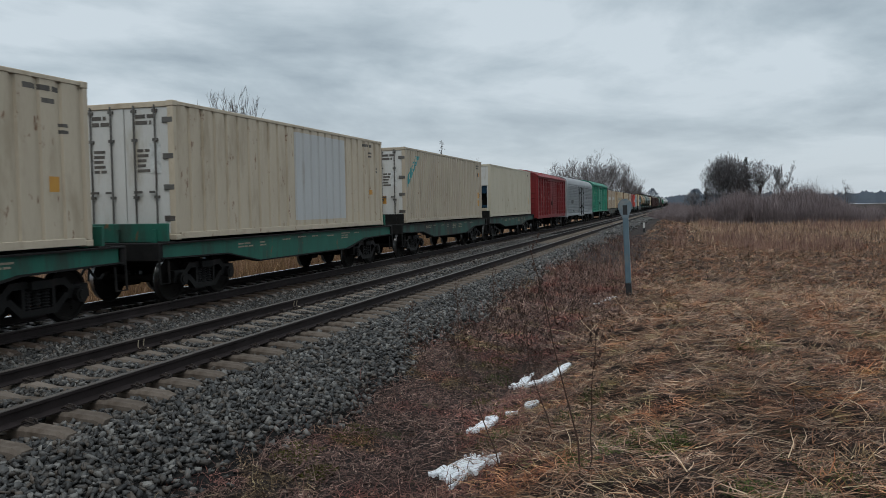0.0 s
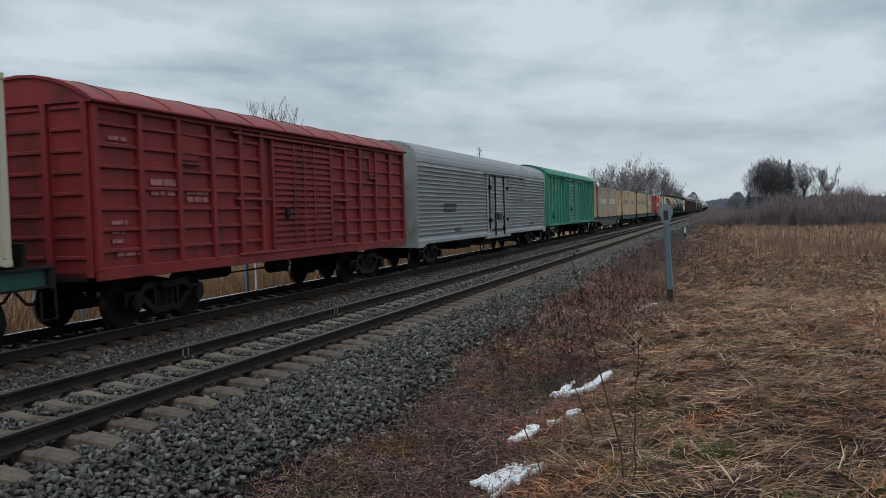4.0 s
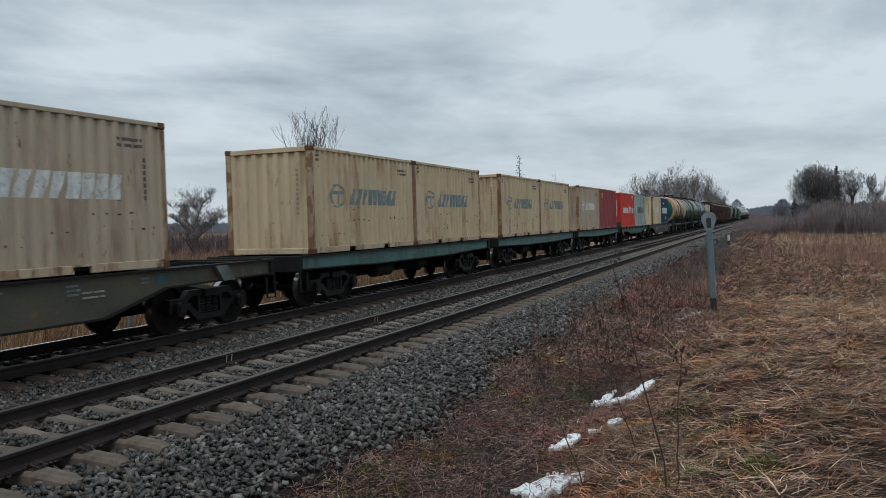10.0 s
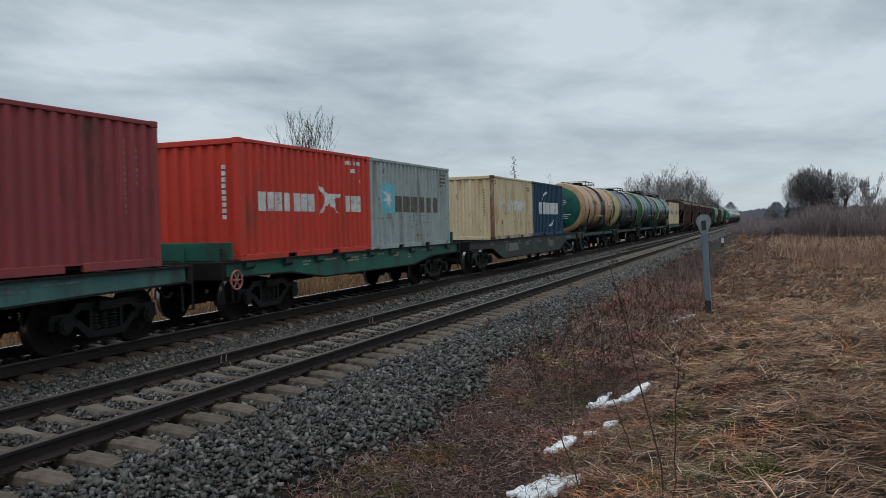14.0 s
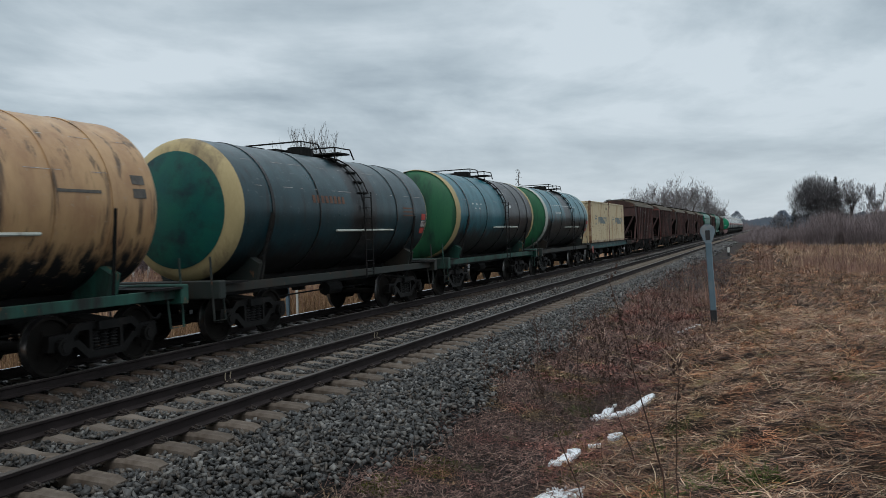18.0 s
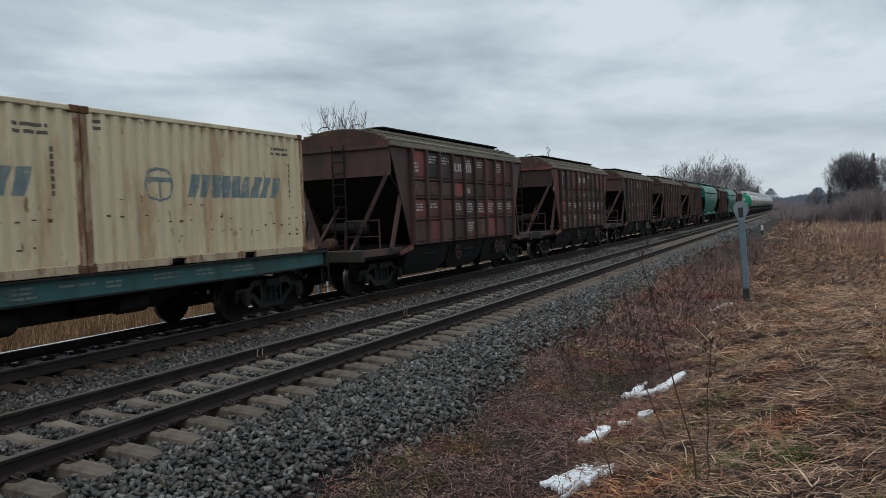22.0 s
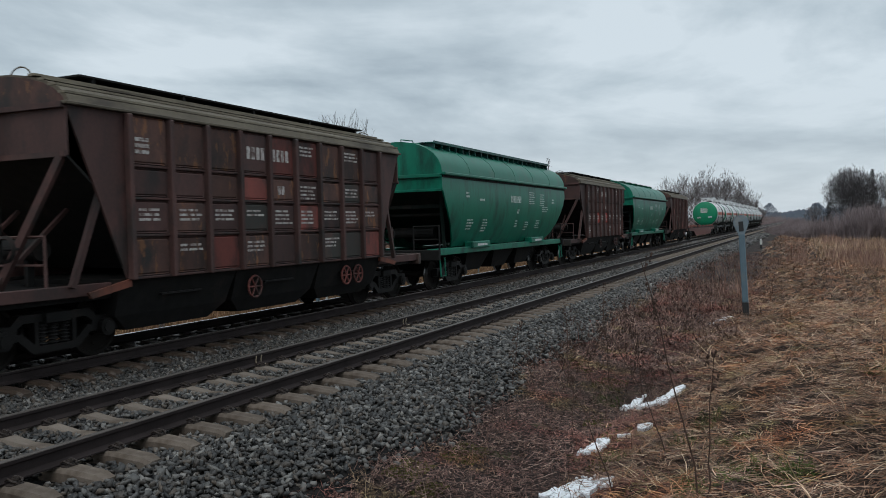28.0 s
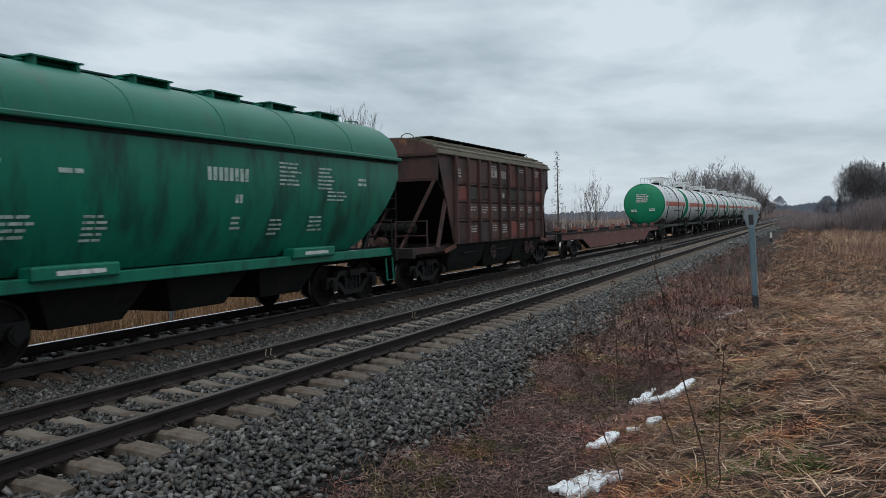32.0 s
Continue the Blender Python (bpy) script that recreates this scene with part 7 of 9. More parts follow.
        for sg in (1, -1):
            part("strut", Shape().bar((sg * 1.05, e * 5.6, 1.15), (sg * 1.3, e * 6.4, 3.0), 0.1, 0.08), P_GRAINSHADE, root)
            rl = Shape().rod([(sg * 1.35, e * 6.65, 1.2), (sg * 1.35, e * 6.65, 1.95), (sg * 0.5, e * 6.65, 1.95), (sg * 0.5, e * 6.65, 1.2)], 0.03)
            rl.cyl((sg * 1.35, e * 6.65, 1.55), (sg * 0.5, e * 6.65, 1.55), 0.022, 6)
            part("railing", rl, P_DARK, root)
            part("step", Shape().rod([(sg * 1.35, e * 6.3, 1.0), (sg * 1.38, e * 6.3, 0.45), (sg * 1.38, e * 6.65, 0.45), (sg * 1.35, e * 6.65, 1.0)], 0.025), P_GRAIN, root)
        part("grab_hoop", Shape().rod([(0.5, e * 6.5, 4.4), (0.5, e * 6.55, 4.54), (0.1, e * 6.55, 4.6), (0.1, e * 6.5, 4.45)], 0.018), P_GRAIN, root)
    if hatches:
        for y in (-5.0, -2.9, -0.9, 1.1, 3.0, 4.9):
            part("roof_hatch", Shape().box(-0.5, 0.5, y - 0.5, y + 0.5, 4.48, 4.56, 0.03), P_GRAINTOP, root)
            part("hatch_platform", Shape().box(0.05, 0.7, y - 0.5, y + 0.5, 4.55, 4.575), P_GRAINTOP, root)
            for q in (-0.5, 0.5):
                part("bracket", Shape().box(0.1, 0.68, y + q * 0.8 - 0.03, y + q * 0.8 + 0.03, 4.38, 4.55), P_GRAINTOP, root)
        part("walkway", Shape().box(-0.2, 0.25, -6.0, 6.0, 4.56, 4.59), P_TANKTEAL, root)
    else:
        part("walkway", Shape().box(0.5, 1.0, -6.1, 6.1, 4.50, 4.53), P_TANKTEAL, root, "long dark green roof walkway")
        part("walkway_edge", Shape().box(0.98, 1.02, -6.1, 6.1, 4.48, 4.56), P_TANKTEAL, root)
        for k in range(22):
            y = -6.0 + k * 0.571
            part("bracket", Shape().box(0.5, 0.98, y - 0.02, y + 0.02, 4.26, 4.50), P_TANKTEAL, root)
        part("roof_hatch", Shape().box(-0.35, 0.35, -5.5, 5.5, 4.5, 4.6, 0.03), P_GRAINTOP, root)
    for y in (-2.6, 0.0, 2.6):
        part("chute", Shape().add([(-1.1, y - 1.2, 1.2), (1.1, y - 1.2, 1.2), (1.1, y + 1.2, 1.2), (-1.1, y + 1.2, 1.2), (-0.75, y - 0.72, 0.42), (0.75, y - 0.72, 0.42), (0.75, y + 0.72, 0.42), (-0.75, y + 0.72, 0.42)],
                                  [(0, 1, 5, 4), (1, 2, 6, 5), (2, 3, 7, 6), (3, 0, 4, 7), (0, 3, 2, 1), (4, 5, 6, 7)]), P_DARK, root)
    part("underframe", Shape().box(-0.3, 0.3, -6.8, 6.8, 0.9, 1.1), P_DARK, root)
    return root


grain_hopper(354.05, "green covered hopper wagon with rounded sides and a roof walkway", False)
grain_hopper(383.6, "green covered hopper wagon with rounded sides and roof hatches", True)


# ---- empty brown flat and the gas tanks at the tail ----
fl = flat_wagon(418.3, 12.8, 18.8, P_BROWNFLAT, "empty brown eighty-foot flat wagon", 0.45, panels=False, group="", top=1.2)
for y in (-11, -8.2, -5, -1.6, 1.6, 5, 8.2, 11):
    for sg in (1, -1):
        part("stop_block", Shape().box(sg * 1.05 - 0.12, sg * 1.05 + 0.12, y - 0.1, y + 0.1, 1.2, 1.42, 0.02), P_BROWNFLAT, fl)
g0 = tank_wagon(437.3, P_GASWHITE, P_GASGREEN, P_GASWHITE, "silver-white gas tank wagon with a green end and red stripe", P_FRAMEGREY, 1.52, 2.75, 5.0, top="gas", stripe=True, group="gas tank wagons")
head_marks(g0, P_MARK, [(q[0] - 0.5, q[1], q[2], q[3]) for q in lines(0, 3.4, 1.0, 5, 0.07, 0.06)] + lines(-0.9, 2.3, 0.5, 2, 0.06) + lines(0.4, 2.35, 0.5, 2, 0.06), 1.52, 2.75, -5.45)
for k in range(1, 10):
    s = 437.3 + 12.02 * k
    c = copy_thing(g0, pose(TRACK2, s, 0))
    RIDES.append((c, s, 0.0))

# ---- sleepers, fastenings, crushed stone ----
SLEEPER_PITCH = 0.565


def sleeper_mesh(material, name):
    sh = Shape()
    st = [(-1.40, 0.08, 0.14, -0.25), (-1.3, 0.09, 0.14, -0.212), (-0.95, 0.10, 0.145, -0.188), (-0.62, 0.10, 0.145, -0.192), (-0.3, 0.085, 0.125, -0.235), (0.3, 0.085, 0.125, -0.235), (0.62, 0.10, 0.145, -0.192), (0.95, 0.10, 0.145, -0.188), (1.3, 0.09, 0.14, -0.212), (1.40, 0.08, 0.14, -0.25)]
    v = []
    for x, wt, wb, zt in st:
        v += [(x, -wb, -0.42), (x, -wt - 0.02, zt - 0.035), (x, -wt + 0.015, zt), (x, wt - 0.015, zt), (x, wt + 0.02, zt - 0.035), (x, wb, -0.42)]
    f = []
    for i in range(len(st) - 1):
        a, b = i * 6, i * 6 + 6
        f += [(a + j, a + j + 1, b + j + 1, b + j) for j in range(5)]
    e = (len(st) - 1) * 6
    f += [tuple(range(5, -1, -1)), tuple(range(e, e + 6))]
    return sh.add(v, f).mesh(name, material)


def fastening_mesh():
    """Clip, bolt and plate on one side of a rail foot."""
    sh = Shape()
    sh.box(0.07, 0.15, -0.07, 0.07, -0.195, -0.175, 0.006)
    sh.cyl((0.115, 0.0, -0.18), (0.115, 0.0, -0.115), 0.018, 8)
    sh.cyl((0.115, 0.0, -0.15), (0.115, 0.0, -0.13), 0.03, 6)
    for q in (-0.045, 0.045):
        sh.rod([(0.05, q, -0.158), (0.09, q, -0.135), (0.15, q * 1.1, -0.15), (0.165, q * 0.5, -0.165)], 0.011, 6)
    return sh.mesh("fastening", M_BOLT)


ME_SLEEPER, ME_SLEEPER2, ME_FAST = sleeper_mesh(M_CONCRETE, "sleeper"), sleeper_mesh(M_WOOD_SL, "sleeper"), fastening_mesh()


def joined(me, places, name, material):
    """Many copies of a small mesh in one object, for the stretch far along the line."""
    co = np.array([v.co[:] for v in me.vertices])
    bm = bmesh.new(); bm.from_mesh(me); bmesh.ops.triangulate(bm, faces=bm.faces)
    fc = np.array([[v.index for v in f.verts] for f in bm.faces]); bm.free()
    P = np.array(places)
    V = co[None] + P[:, None, :]
    F = fc[None] + (np.arange(len(P)) * len(co))[:, None, None]
    return new(name, np_mesh(name, V.reshape(-1, 3), F.reshape(-1, 3), material))


def track(cx, me, y_first, count, far_count, label, material, fast_n):
    root = tagged(new("track"), label, "track", "tracks", "structure")
    root.location = (cx, 0, 0)
    rnd = random.Random(int(-cx * 10) + 5)
    for k in range(count):
        y = y_first + k * SLEEPER_PITCH
        sl = part("sleeper", me, None, root, at=pose(rnd.uniform(-0.015, 0.015), y, rnd.uniform(-0.006, 0.004), 0, 0, rnd.uniform(-0.6, 0.6)))
        if k < fast_n:
            for rx in (-0.797, 0.797):
                for q in (0, 180):
                    part("fastening", ME_FAST, None, sl, at=pose(rx, 0, 0, 0, 0, q))
    far = joined(me, [(0, y_first + k * SLEEPER_PITCH, 0) for k in range(count, far_count)], "far_sleepers", material)
    far.parent = root
    far["kind"] = "stuff"
    return root


TRACK_A = track(0.0, ME_SLEEPER, 5.46 - 9 * SLEEPER_PITCH, 170, 900, "track on concrete sleepers with rusty rails", M_CONCRETE, 60)
track(TRACK2, ME_SLEEPER2, 5.2 - 9 * SLEEPER_PITCH, 130, 900, "track on dark stained sleepers under the train", M_WOOD_SL, 0)
ff = joined(ME_FAST, [(sx * 0.797, 5.46 + k * SLEEPER_PITCH, 0) for k in range(51, 160) for sx in (-1, 1)], "far_fastenings", M_BOLT)
ff.parent = TRACK_A
ff["kind"] = "stuff"
# pale bond wires on the web of the farther rail
M_WIRE = mat("pale_bond_wire", (0.32, 0.27, 0.2), (0.24, 0.2, 0.15), 0.5, 0.3, bump=0)
for y in (10.52, 15.68):
    for q in (0.0, 0.13):
        part("bond_wire", Shape().rod([(-0.745, y + q, -0.03), (-0.76, y + q, -0.1), (-0.752, y + q, -0.155), (-0.69, y + q + 0.03, -0.17)], 0.009, 6), M_WIRE, RAILS[1], "pale bond wire")


def stones(pitch, x0, x1, y0, y1, seed, keep=None, lift=0.0, heap=0.45, skin=None):
    """Angular stones side by side with dark gaps between them, some heaped on top."""
    rng = np.random.default_rng(seed)
    gx, gy = np.meshgrid(np.arange(x0, x1, pitch), np.arange(y0, y1, pitch))
    x, y = gx.ravel(), gy.ravel()
    up = np.zeros(len(x))
    more = rng.random(len(x)) < heap
    x, y, up = np.concatenate([x, x[more]]), np.concatenate([y, y[more]]), np.concatenate([up, np.ones(more.sum())])
    n = len(x)
    x, y = x + rng.uniform(-0.48, 0.48, n) * pitch, y + rng.uniform(-0.48, 0.48, n) * pitch
    if keep is not None:
        ok = keep(x, y, rng.uniform(0, 1, n))
        x, y, up = x[ok], y[ok], up[ok]
    n = len(x)
    cube = np.array([(a, b, c) for a in (-1, 1) for b in (-1, 1) for c in (-1, 1)], float)
    fc = np.array([(0, 1, 3, 2), (4, 6, 7, 5), (0, 4, 5, 1), (2, 3, 7, 6), (0, 2, 6, 4), (1, 5, 7, 3)])
    s = pitch * 0.56 * rng.uniform(0.62, 1.3, (n, 1, 1))
    V = cube[None] * rng.uniform(0.5, 1.0, (n, 8, 3)) * s * np.array([1.4, 0.95, 0.55]) * rng.uniform(0.75, 1.2, (n, 1, 3))
    a, b, g = rng.uniform(0, 6.28, n), rng.normal(0, 0.6, n), rng.normal(0, 0.55, n)
    cg, sg = np.cos(g)[:, None], np.sin(g)[:, None]
    Y0, Z = V[..., 1] * cg - V[..., 2] * sg, V[..., 1] * sg + V[..., 2] * cg
    cb, sb = np.cos(b)[:, None], np.sin(b)[:, None]
    X0, Z = V[..., 0] * cb - Z * sb, V[..., 0] * sb + Z * cb
    ca, sa = np.cos(a)[:, None], np.sin(a)[:, None]
    X, Y = X0 * ca - Y0 * sa, X0 * sa + Y0 * ca
    zz = bed_z(x, y) + lift + pitch * (rng.uniform(-0.15, 0.3, n) + 0.5 * up)
    V = np.stack([X + x[:, None], Y + y[:, None], Z + zz[:, None]], -1).reshape(-1, 3)
    F = (fc[None] + (np.arange(n) * 8)[:, None, None]).reshape(-1, 4)
    return tagged(new("crushed_stone", np_mesh("crushed_stone", V, F, skin or M_STONE)), "crushed stone between the rails, darkened for oil and shade" if skin else "loose grey crushed stone ballast beside the sleepers", "ballast", kind="stuff")


def edge_keep(x, y, r):
    lim = 2.95 - 0.028 * np.clip(y - 8, 0, 24) + 0.16 * np.sin(y * 0.8) + 0.1 * np.sin(y * 2.3)
    return r < np.clip((lim + 0.4 - x) / 0.7, 0, 1)


def off_sleeper(x, y, r):
    p = ((y - 5.46) / SLEEPER_PITCH + 50.5) % 1.0 - 0.5
    return edge_keep(x, y, r) & ((np.abs(p) * SLEEPER_PITCH > 0.13) | (x > 1.42))


def off_timber(x, y, r):
    return np.abs(((y - 5.46) / SLEEPER_PITCH + 50.5) % 1.0 - 0.5) * SLEEPER_PITCH > 0.13


stones(0.11, 0.95, 3.5, -13, 3.6, 10, off_sleeper)
stones(0.11, -3.2, 0.72, -13, 4.0, 11, off_timber)
stones(0.06, 0.95, 3.9, 3.6, 13, 1, off_sleeper)
stones(0.064, 0.95, 3.9, 13, 28, 2, off_sleeper)
stones(0.085, 0.95, 3.9, 28, 60, 3, off_sleeper)
stones(0.05, -0.7, 0.72, 4.0, 20, 4, off_timber, 0.05)
stones(0.075, -0.7, 0.72, 20, 45, 8, off_timber, 0.05)
stones(0.052, -3.2, -0.95, 6, 22, 5, lambda x, y, r: (x < -1.42) | off_timber(x, y, r))
stones(0.08, -3.2, -0.95, 22, 60, 6, lambda x, y, r: (x < -1.42) | off_timber(x, y, r))
stones(0.14, 0.95, 3.7, 60, 130, 9, off_sleeper)
stones(0.075, -6.4, -3.4, 8, 40, 7, skin=M_OILSHADESTONE)

# ---- plants, snow ----
PATCHES = [(1.3, 0.52, 0.66, (1.2, 0.86, 0.66)), (1.6, 0.52, 0.64, (0.68, 0.68, 0.76)), (1.9, 0.56, 0.68, (0.8, 0.95, 0.65))]
M_STRAW = ramp_mat("matted_straw", [(0.025, 0.0155, 0.012), (0.26, 0.148, 0.095), (0.045, 0.028, 0.022), (0.46, 0.285, 0.19), (0.12, 0.068, 0.047), (0.36, 0.175, 0.095), (0.03, 0.02, 0.017), (0.62, 0.445, 0.31), (0.15, 0.1, 0.08), (0.06, 0.038, 0.03)], patch=(0.5, 1.4), tints=PATCHES)
M_PALESTRAW = ramp_mat("pale_straw", [(0.42, 0.3, 0.19), (0.56, 0.42, 0.28), (0.3, 0.19, 0.115)], patch=(0.8, 1.2))
M_GREEN = ramp_mat("green_grass", [(0.045, 0.075, 0.015), (0.08, 0.105, 0.03), (0.11, 0.12, 0.045)])
M_LITTER = ramp_mat("leaf_litter", [(0.02, 0.013, 0.0115), (0.19, 0.112, 0.093), (0.05, 0.03, 0.027), (0.27, 0.175, 0.142), (0.09, 0.049, 0.043), (0.145, 0.093, 0.078), (0.026, 0.0175, 0.016), (0.38, 0.27, 0.215)], patch=(0.55, 1.35), tints=[(0.9, 0.5, 0.62, (1.15, 0.8, 0.78)), (1.3, 0.56, 0.66, (0.9, 1.0, 0.7))])
M_REED = ramp_mat("dry_reed", [(0.15, 0.088, 0.046), (0.24, 0.15, 0.082), (0.1, 0.058, 0.034), (0.32, 0.215, 0.125)])
M_REDREED = ramp_mat("reddish_reed", [(0.17, 0.105, 0.08), (0.24, 0.155, 0.12), (0.13, 0.08, 0.065), (0.30, 0.2, 0.14)])
M_REDBRUSH = ramp_mat("reddish_shrub", [(0.17, 0.102, 0.084), (0.28, 0.165, 0.128), (0.2, 0.12, 0.1), (0.4, 0.255, 0.175)])
M_FENGRASS = ramp_mat("pale_fen_grass", [(0.32, 0.205, 0.135), (0.46, 0.31, 0.205), (0.25, 0.155, 0.108), (0.56, 0.41, 0.275)], patch=(0.6, 1.25))
M_BRUSH = ramp_mat("bare_willow_brush", [(0.16, 0.13, 0.132), (0.235, 0.188, 0.185), (0.185, 0.15, 0.152), (0.28, 0.225, 0.215)], patch=(0.75, 1.15))
M_PURPLE = ramp_mat("purplish_brush", [(0.085, 0.066, 0.07), (0.125, 0.097, 0.1), (0.1, 0.08, 0.086), (0.16, 0.125, 0.122)], patch=(0.75, 1.15))
M_BARK = mat("grey_brown_bark", (0.095, 0.083, 0.076), (0.065, 0.057, 0.052), 0.9, scale=3, fine=25, bump=0.4)
# twigs made paler and bluer, as haze would do at their distance
M_TWIG = mat("hazed_bare_twigs", (0.185, 0.172, 0.176), (0.135, 0.126, 0.131), 0.9, scale=1, fine=5, bump=0)
M_BIRCH = mat("birch_bark", (0.38, 0.36, 0.33), (0.2, 0.19, 0.18), 0.8, scale=2, fine=12, bump=0.1, dirt=(0.05, 0.045, 0.04), dirt_amt=0.3, dirt_scale=4, stretch=(1, 1, 0.4))
M_NEEDLE = mat("dark_conifer", (0.085, 0.092, 0.086), (0.06, 0.067, 0.064), 0.9, scale=2, fine=10, bump=0)
M_WEED = mat("dead_weed_stem", (0.07, 0.04, 0.03), (0.045, 0.027, 0.02), 0.9, scale=6, fine=30, bump=0)
# blue haze of the distance is mixed into this colour
M_FARHAZE = mat("far_woodland", (0.15, 0.175, 0.21), (0.115, 0.14, 0.175), 1.0, scale=0.05, fine=0.6, bump=0)


def blades(name, n, box, length, width, tilt, material, label, category, seed, keep=None, comb=None, rise=0.0, droop=0.35, zf=ground_z):
    """Thin bent blades: tilt is the mean angle from the ground in degrees; comb gives the way they lie."""
    rng = np.random.default_rng(seed)
    x, y = rng.uniform(box[0], box[1], n), rng.uniform(box[2], box[3], n)
    if keep is not None:
        ok = keep(x, y, rng.uniform(0, 1, n))
        x, y = x[ok], y[ok]
    n = len(x)
    a = rng.uniform(0, 2 * np.pi, n) if comb is None else comb(x, y) + rng.normal(0, 0.6, n) + np.pi * (rng.random(n) < 0.3)
    t = np.radians(np.clip(rng.normal(tilt[0], tilt[1], n), 0, 89))
    ln, w = length * rng.uniform(0.5, 1.4, n), width * rng.uniform(0.6, 1.4, n)
    z = zf(x, y) - 0.03 + rise * rng.uniform(0, 1, n)
    d = np.stack([np.cos(a) * np.cos(t), np.sin(a) * np.cos(t), np.sin(t)], 1)
    side = np.stack([-np.sin(a), np.cos(a), rng.uniform(-0.5, 0.5, n)], 1)
    p0 = np.stack([x, y, z], 1)
    p1 = p0 + d * (ln * 0.55)[:, None]
    d2 = d.copy(); d2[:, 2] -= droop * rng.uniform(0.3, 1.2, n)
    side2 = rng.normal(0, 0.25, (n, 3)); side2[:, 2] = 0
    p2 = p1 + (d2 + side2) * (ln * 0.5)[:, None]
    s = side * w[:, None] * 0.5
    V = np.stack([p0 - s, p0 + s, p1 + s * 0.8, p1 - s * 0.8, p2 + s * 0.25, p2 - s * 0.25], 1).reshape(-1, 3)
    F = (np.array([(0, 1, 2, 3), (3, 2, 4, 5)])[None] + (np.arange(n) * 6)[:, None, None]).reshape(-1, 4)
    return tagged(new(name, np_mesh(name, V, F, material)), label, category, kind="stuff")


def bank_keep(x, y, r):
    return r < np.clip((x - 5.0 + 0.3 * np.sin(y * 0.9)) / 0.7, 0.05, 1)


def lie(x, y):
    """The way the flattened tufts lie: alike within a tuft, turned from tuft to tuft."""
    u, v = x + 0.18 * np.sin(y * 3.1), y * 0.62 + 0.18 * np.sin(x * 2.7)
    cell = np.floor(u / 0.27) * 12.9898 + np.floor(v / 0.2) * 78.233
    h = np.mod(np.sin(cell) * 43758.5453, 1.0)
    return 0.25 + 0.5 * np.sin(x * 0.8 + 0.6 * np.sin(y * 0.6)) + 2.4 * (h - 0.5)


GRASS = "matted dead brown grass lying flat on the bank"
blades("dry_grass", 52000, (4.8, 11.5, 4.6, 13), 0.17, 0.0075, (7, 10), M_STRAW, GRASS, "grass", 11, bank_keep, lie, 0.085, 0.1)
blades("dry_grass", 62000, (4.8, 16, 13, 28), 0.24, 0.0125, (9, 11), M_STRAW, GRASS, "grass", 12, bank_keep, lie, 0.1, 0.15)
blades("dry_grass", 66000, (4.2, 32, 28, 62), 0.4, 0.02, (13, 12), M_STRAW, GRASS, "grass", 13, bank_keep, lie, 0.1)
blades("dry_grass", 42000, (4.0, 70, 62, 150), 0.6, 0.05, (18, 13), M_STRAW, GRASS, "grass", 14, None, lie, 0.1)
blades("pale_straw", 1300, (5.3, 11.5, 4.6, 14), 0.34, 0.0065, (8, 9), M_PALESTRAW, "pale straws lying on the matted grass", "grass", 41, bank_keep, lie, 0.08, 0.12)
blades("pale_straw", 1800, (5.3, 16, 14, 30), 0.42, 0.011, (9, 9), M_PALESTRAW, "pale straws lying on the matted grass", "grass", 42, bank_keep, lie, 0.09, 0.15)
blades("tall_straw", 34, (5.8, 12, 7, 26), 1.5, 0.008, (14, 8), M_PALESTRAW, "single pale straws arching over the flattened grass", "grass", 14, None, None, 0.06, 0.25)
blades("tall_straw", 300, (5.6, 13, 6, 26), 0.6, 0.0055, (30, 14), M_STRAW, "single brown straws arching over the flattened grass", "grass", 15, None, None, 0.02, 0.5)
blades("tall_straw", 2200, (5.0, 22, 26, 60), 0.75, 0.012, (42, 16), M_STRAW, "single brown straws arching over the flattened grass", "grass", 16, None, None, 0.02, 0.4)


def green_keep(x, y, r):
    return r < np.clip(1.6 * np.sin(x * 2.3 + 1.7) * np.sin(y * 1.9 + x) - 0.75, 0, 1)


blades("green_grass", 2600, (4.9, 10, 5.5, 20), 0.13, 0.006, (50, 18), M_GREEN, "small tufts of fresh green grass in the straw", "grass", 17, green_keep)
for k, (gx, gy, gr) in enumerate(((8.2, 5.85, 0.36), (7.6, 5.5, 0.2), (7.05, 6.7, 0.14), (6.62, 7.0, 0.2), (6.27, 6.8, 0.12), (5.92, 8.75, 0.17), (6.43, 8.5, 0.18), (4.45, 12.1, 0.2), (6.1, 9.65, 0.14), (8.0, 11.3, 0.2), (5.25, 8.75, 0.16))):
    blades("green_grass", 300, (gx - gr, gx + gr, gy - gr * 1.5, gy + gr * 1.5), 0.12, 0.0055, (34, 18), M_GREEN, "tuft of fresh green grass", "grass", 30 + k)
M_MOSS = ramp_mat("yellow_green_moss", [(0.07, 0.068, 0.018), (0.12, 0.108, 0.03), (0.05, 0.05, 0.02)])
for k, (gx, gy, gr) in enumerate(((3.62, 8.45, 0.2), (3.35, 7.55, 0.18), (3.75, 7.2, 0.13), (3.5, 14.2, 0.3), (4.6, 10.9, 0.2), (4.95, 9.9, 0.2), (5.15, 8.55, 0.16), (4.2, 13.2, 0.25))):
    blades("moss", 900, (gx - gr, gx + gr, gy - gr * 1.7, gy + gr * 1.7), 0.035, 0.012, (40, 22), M_MOSS, "low cushion of yellow-green moss on the damp bank", "moss", 60 + k)


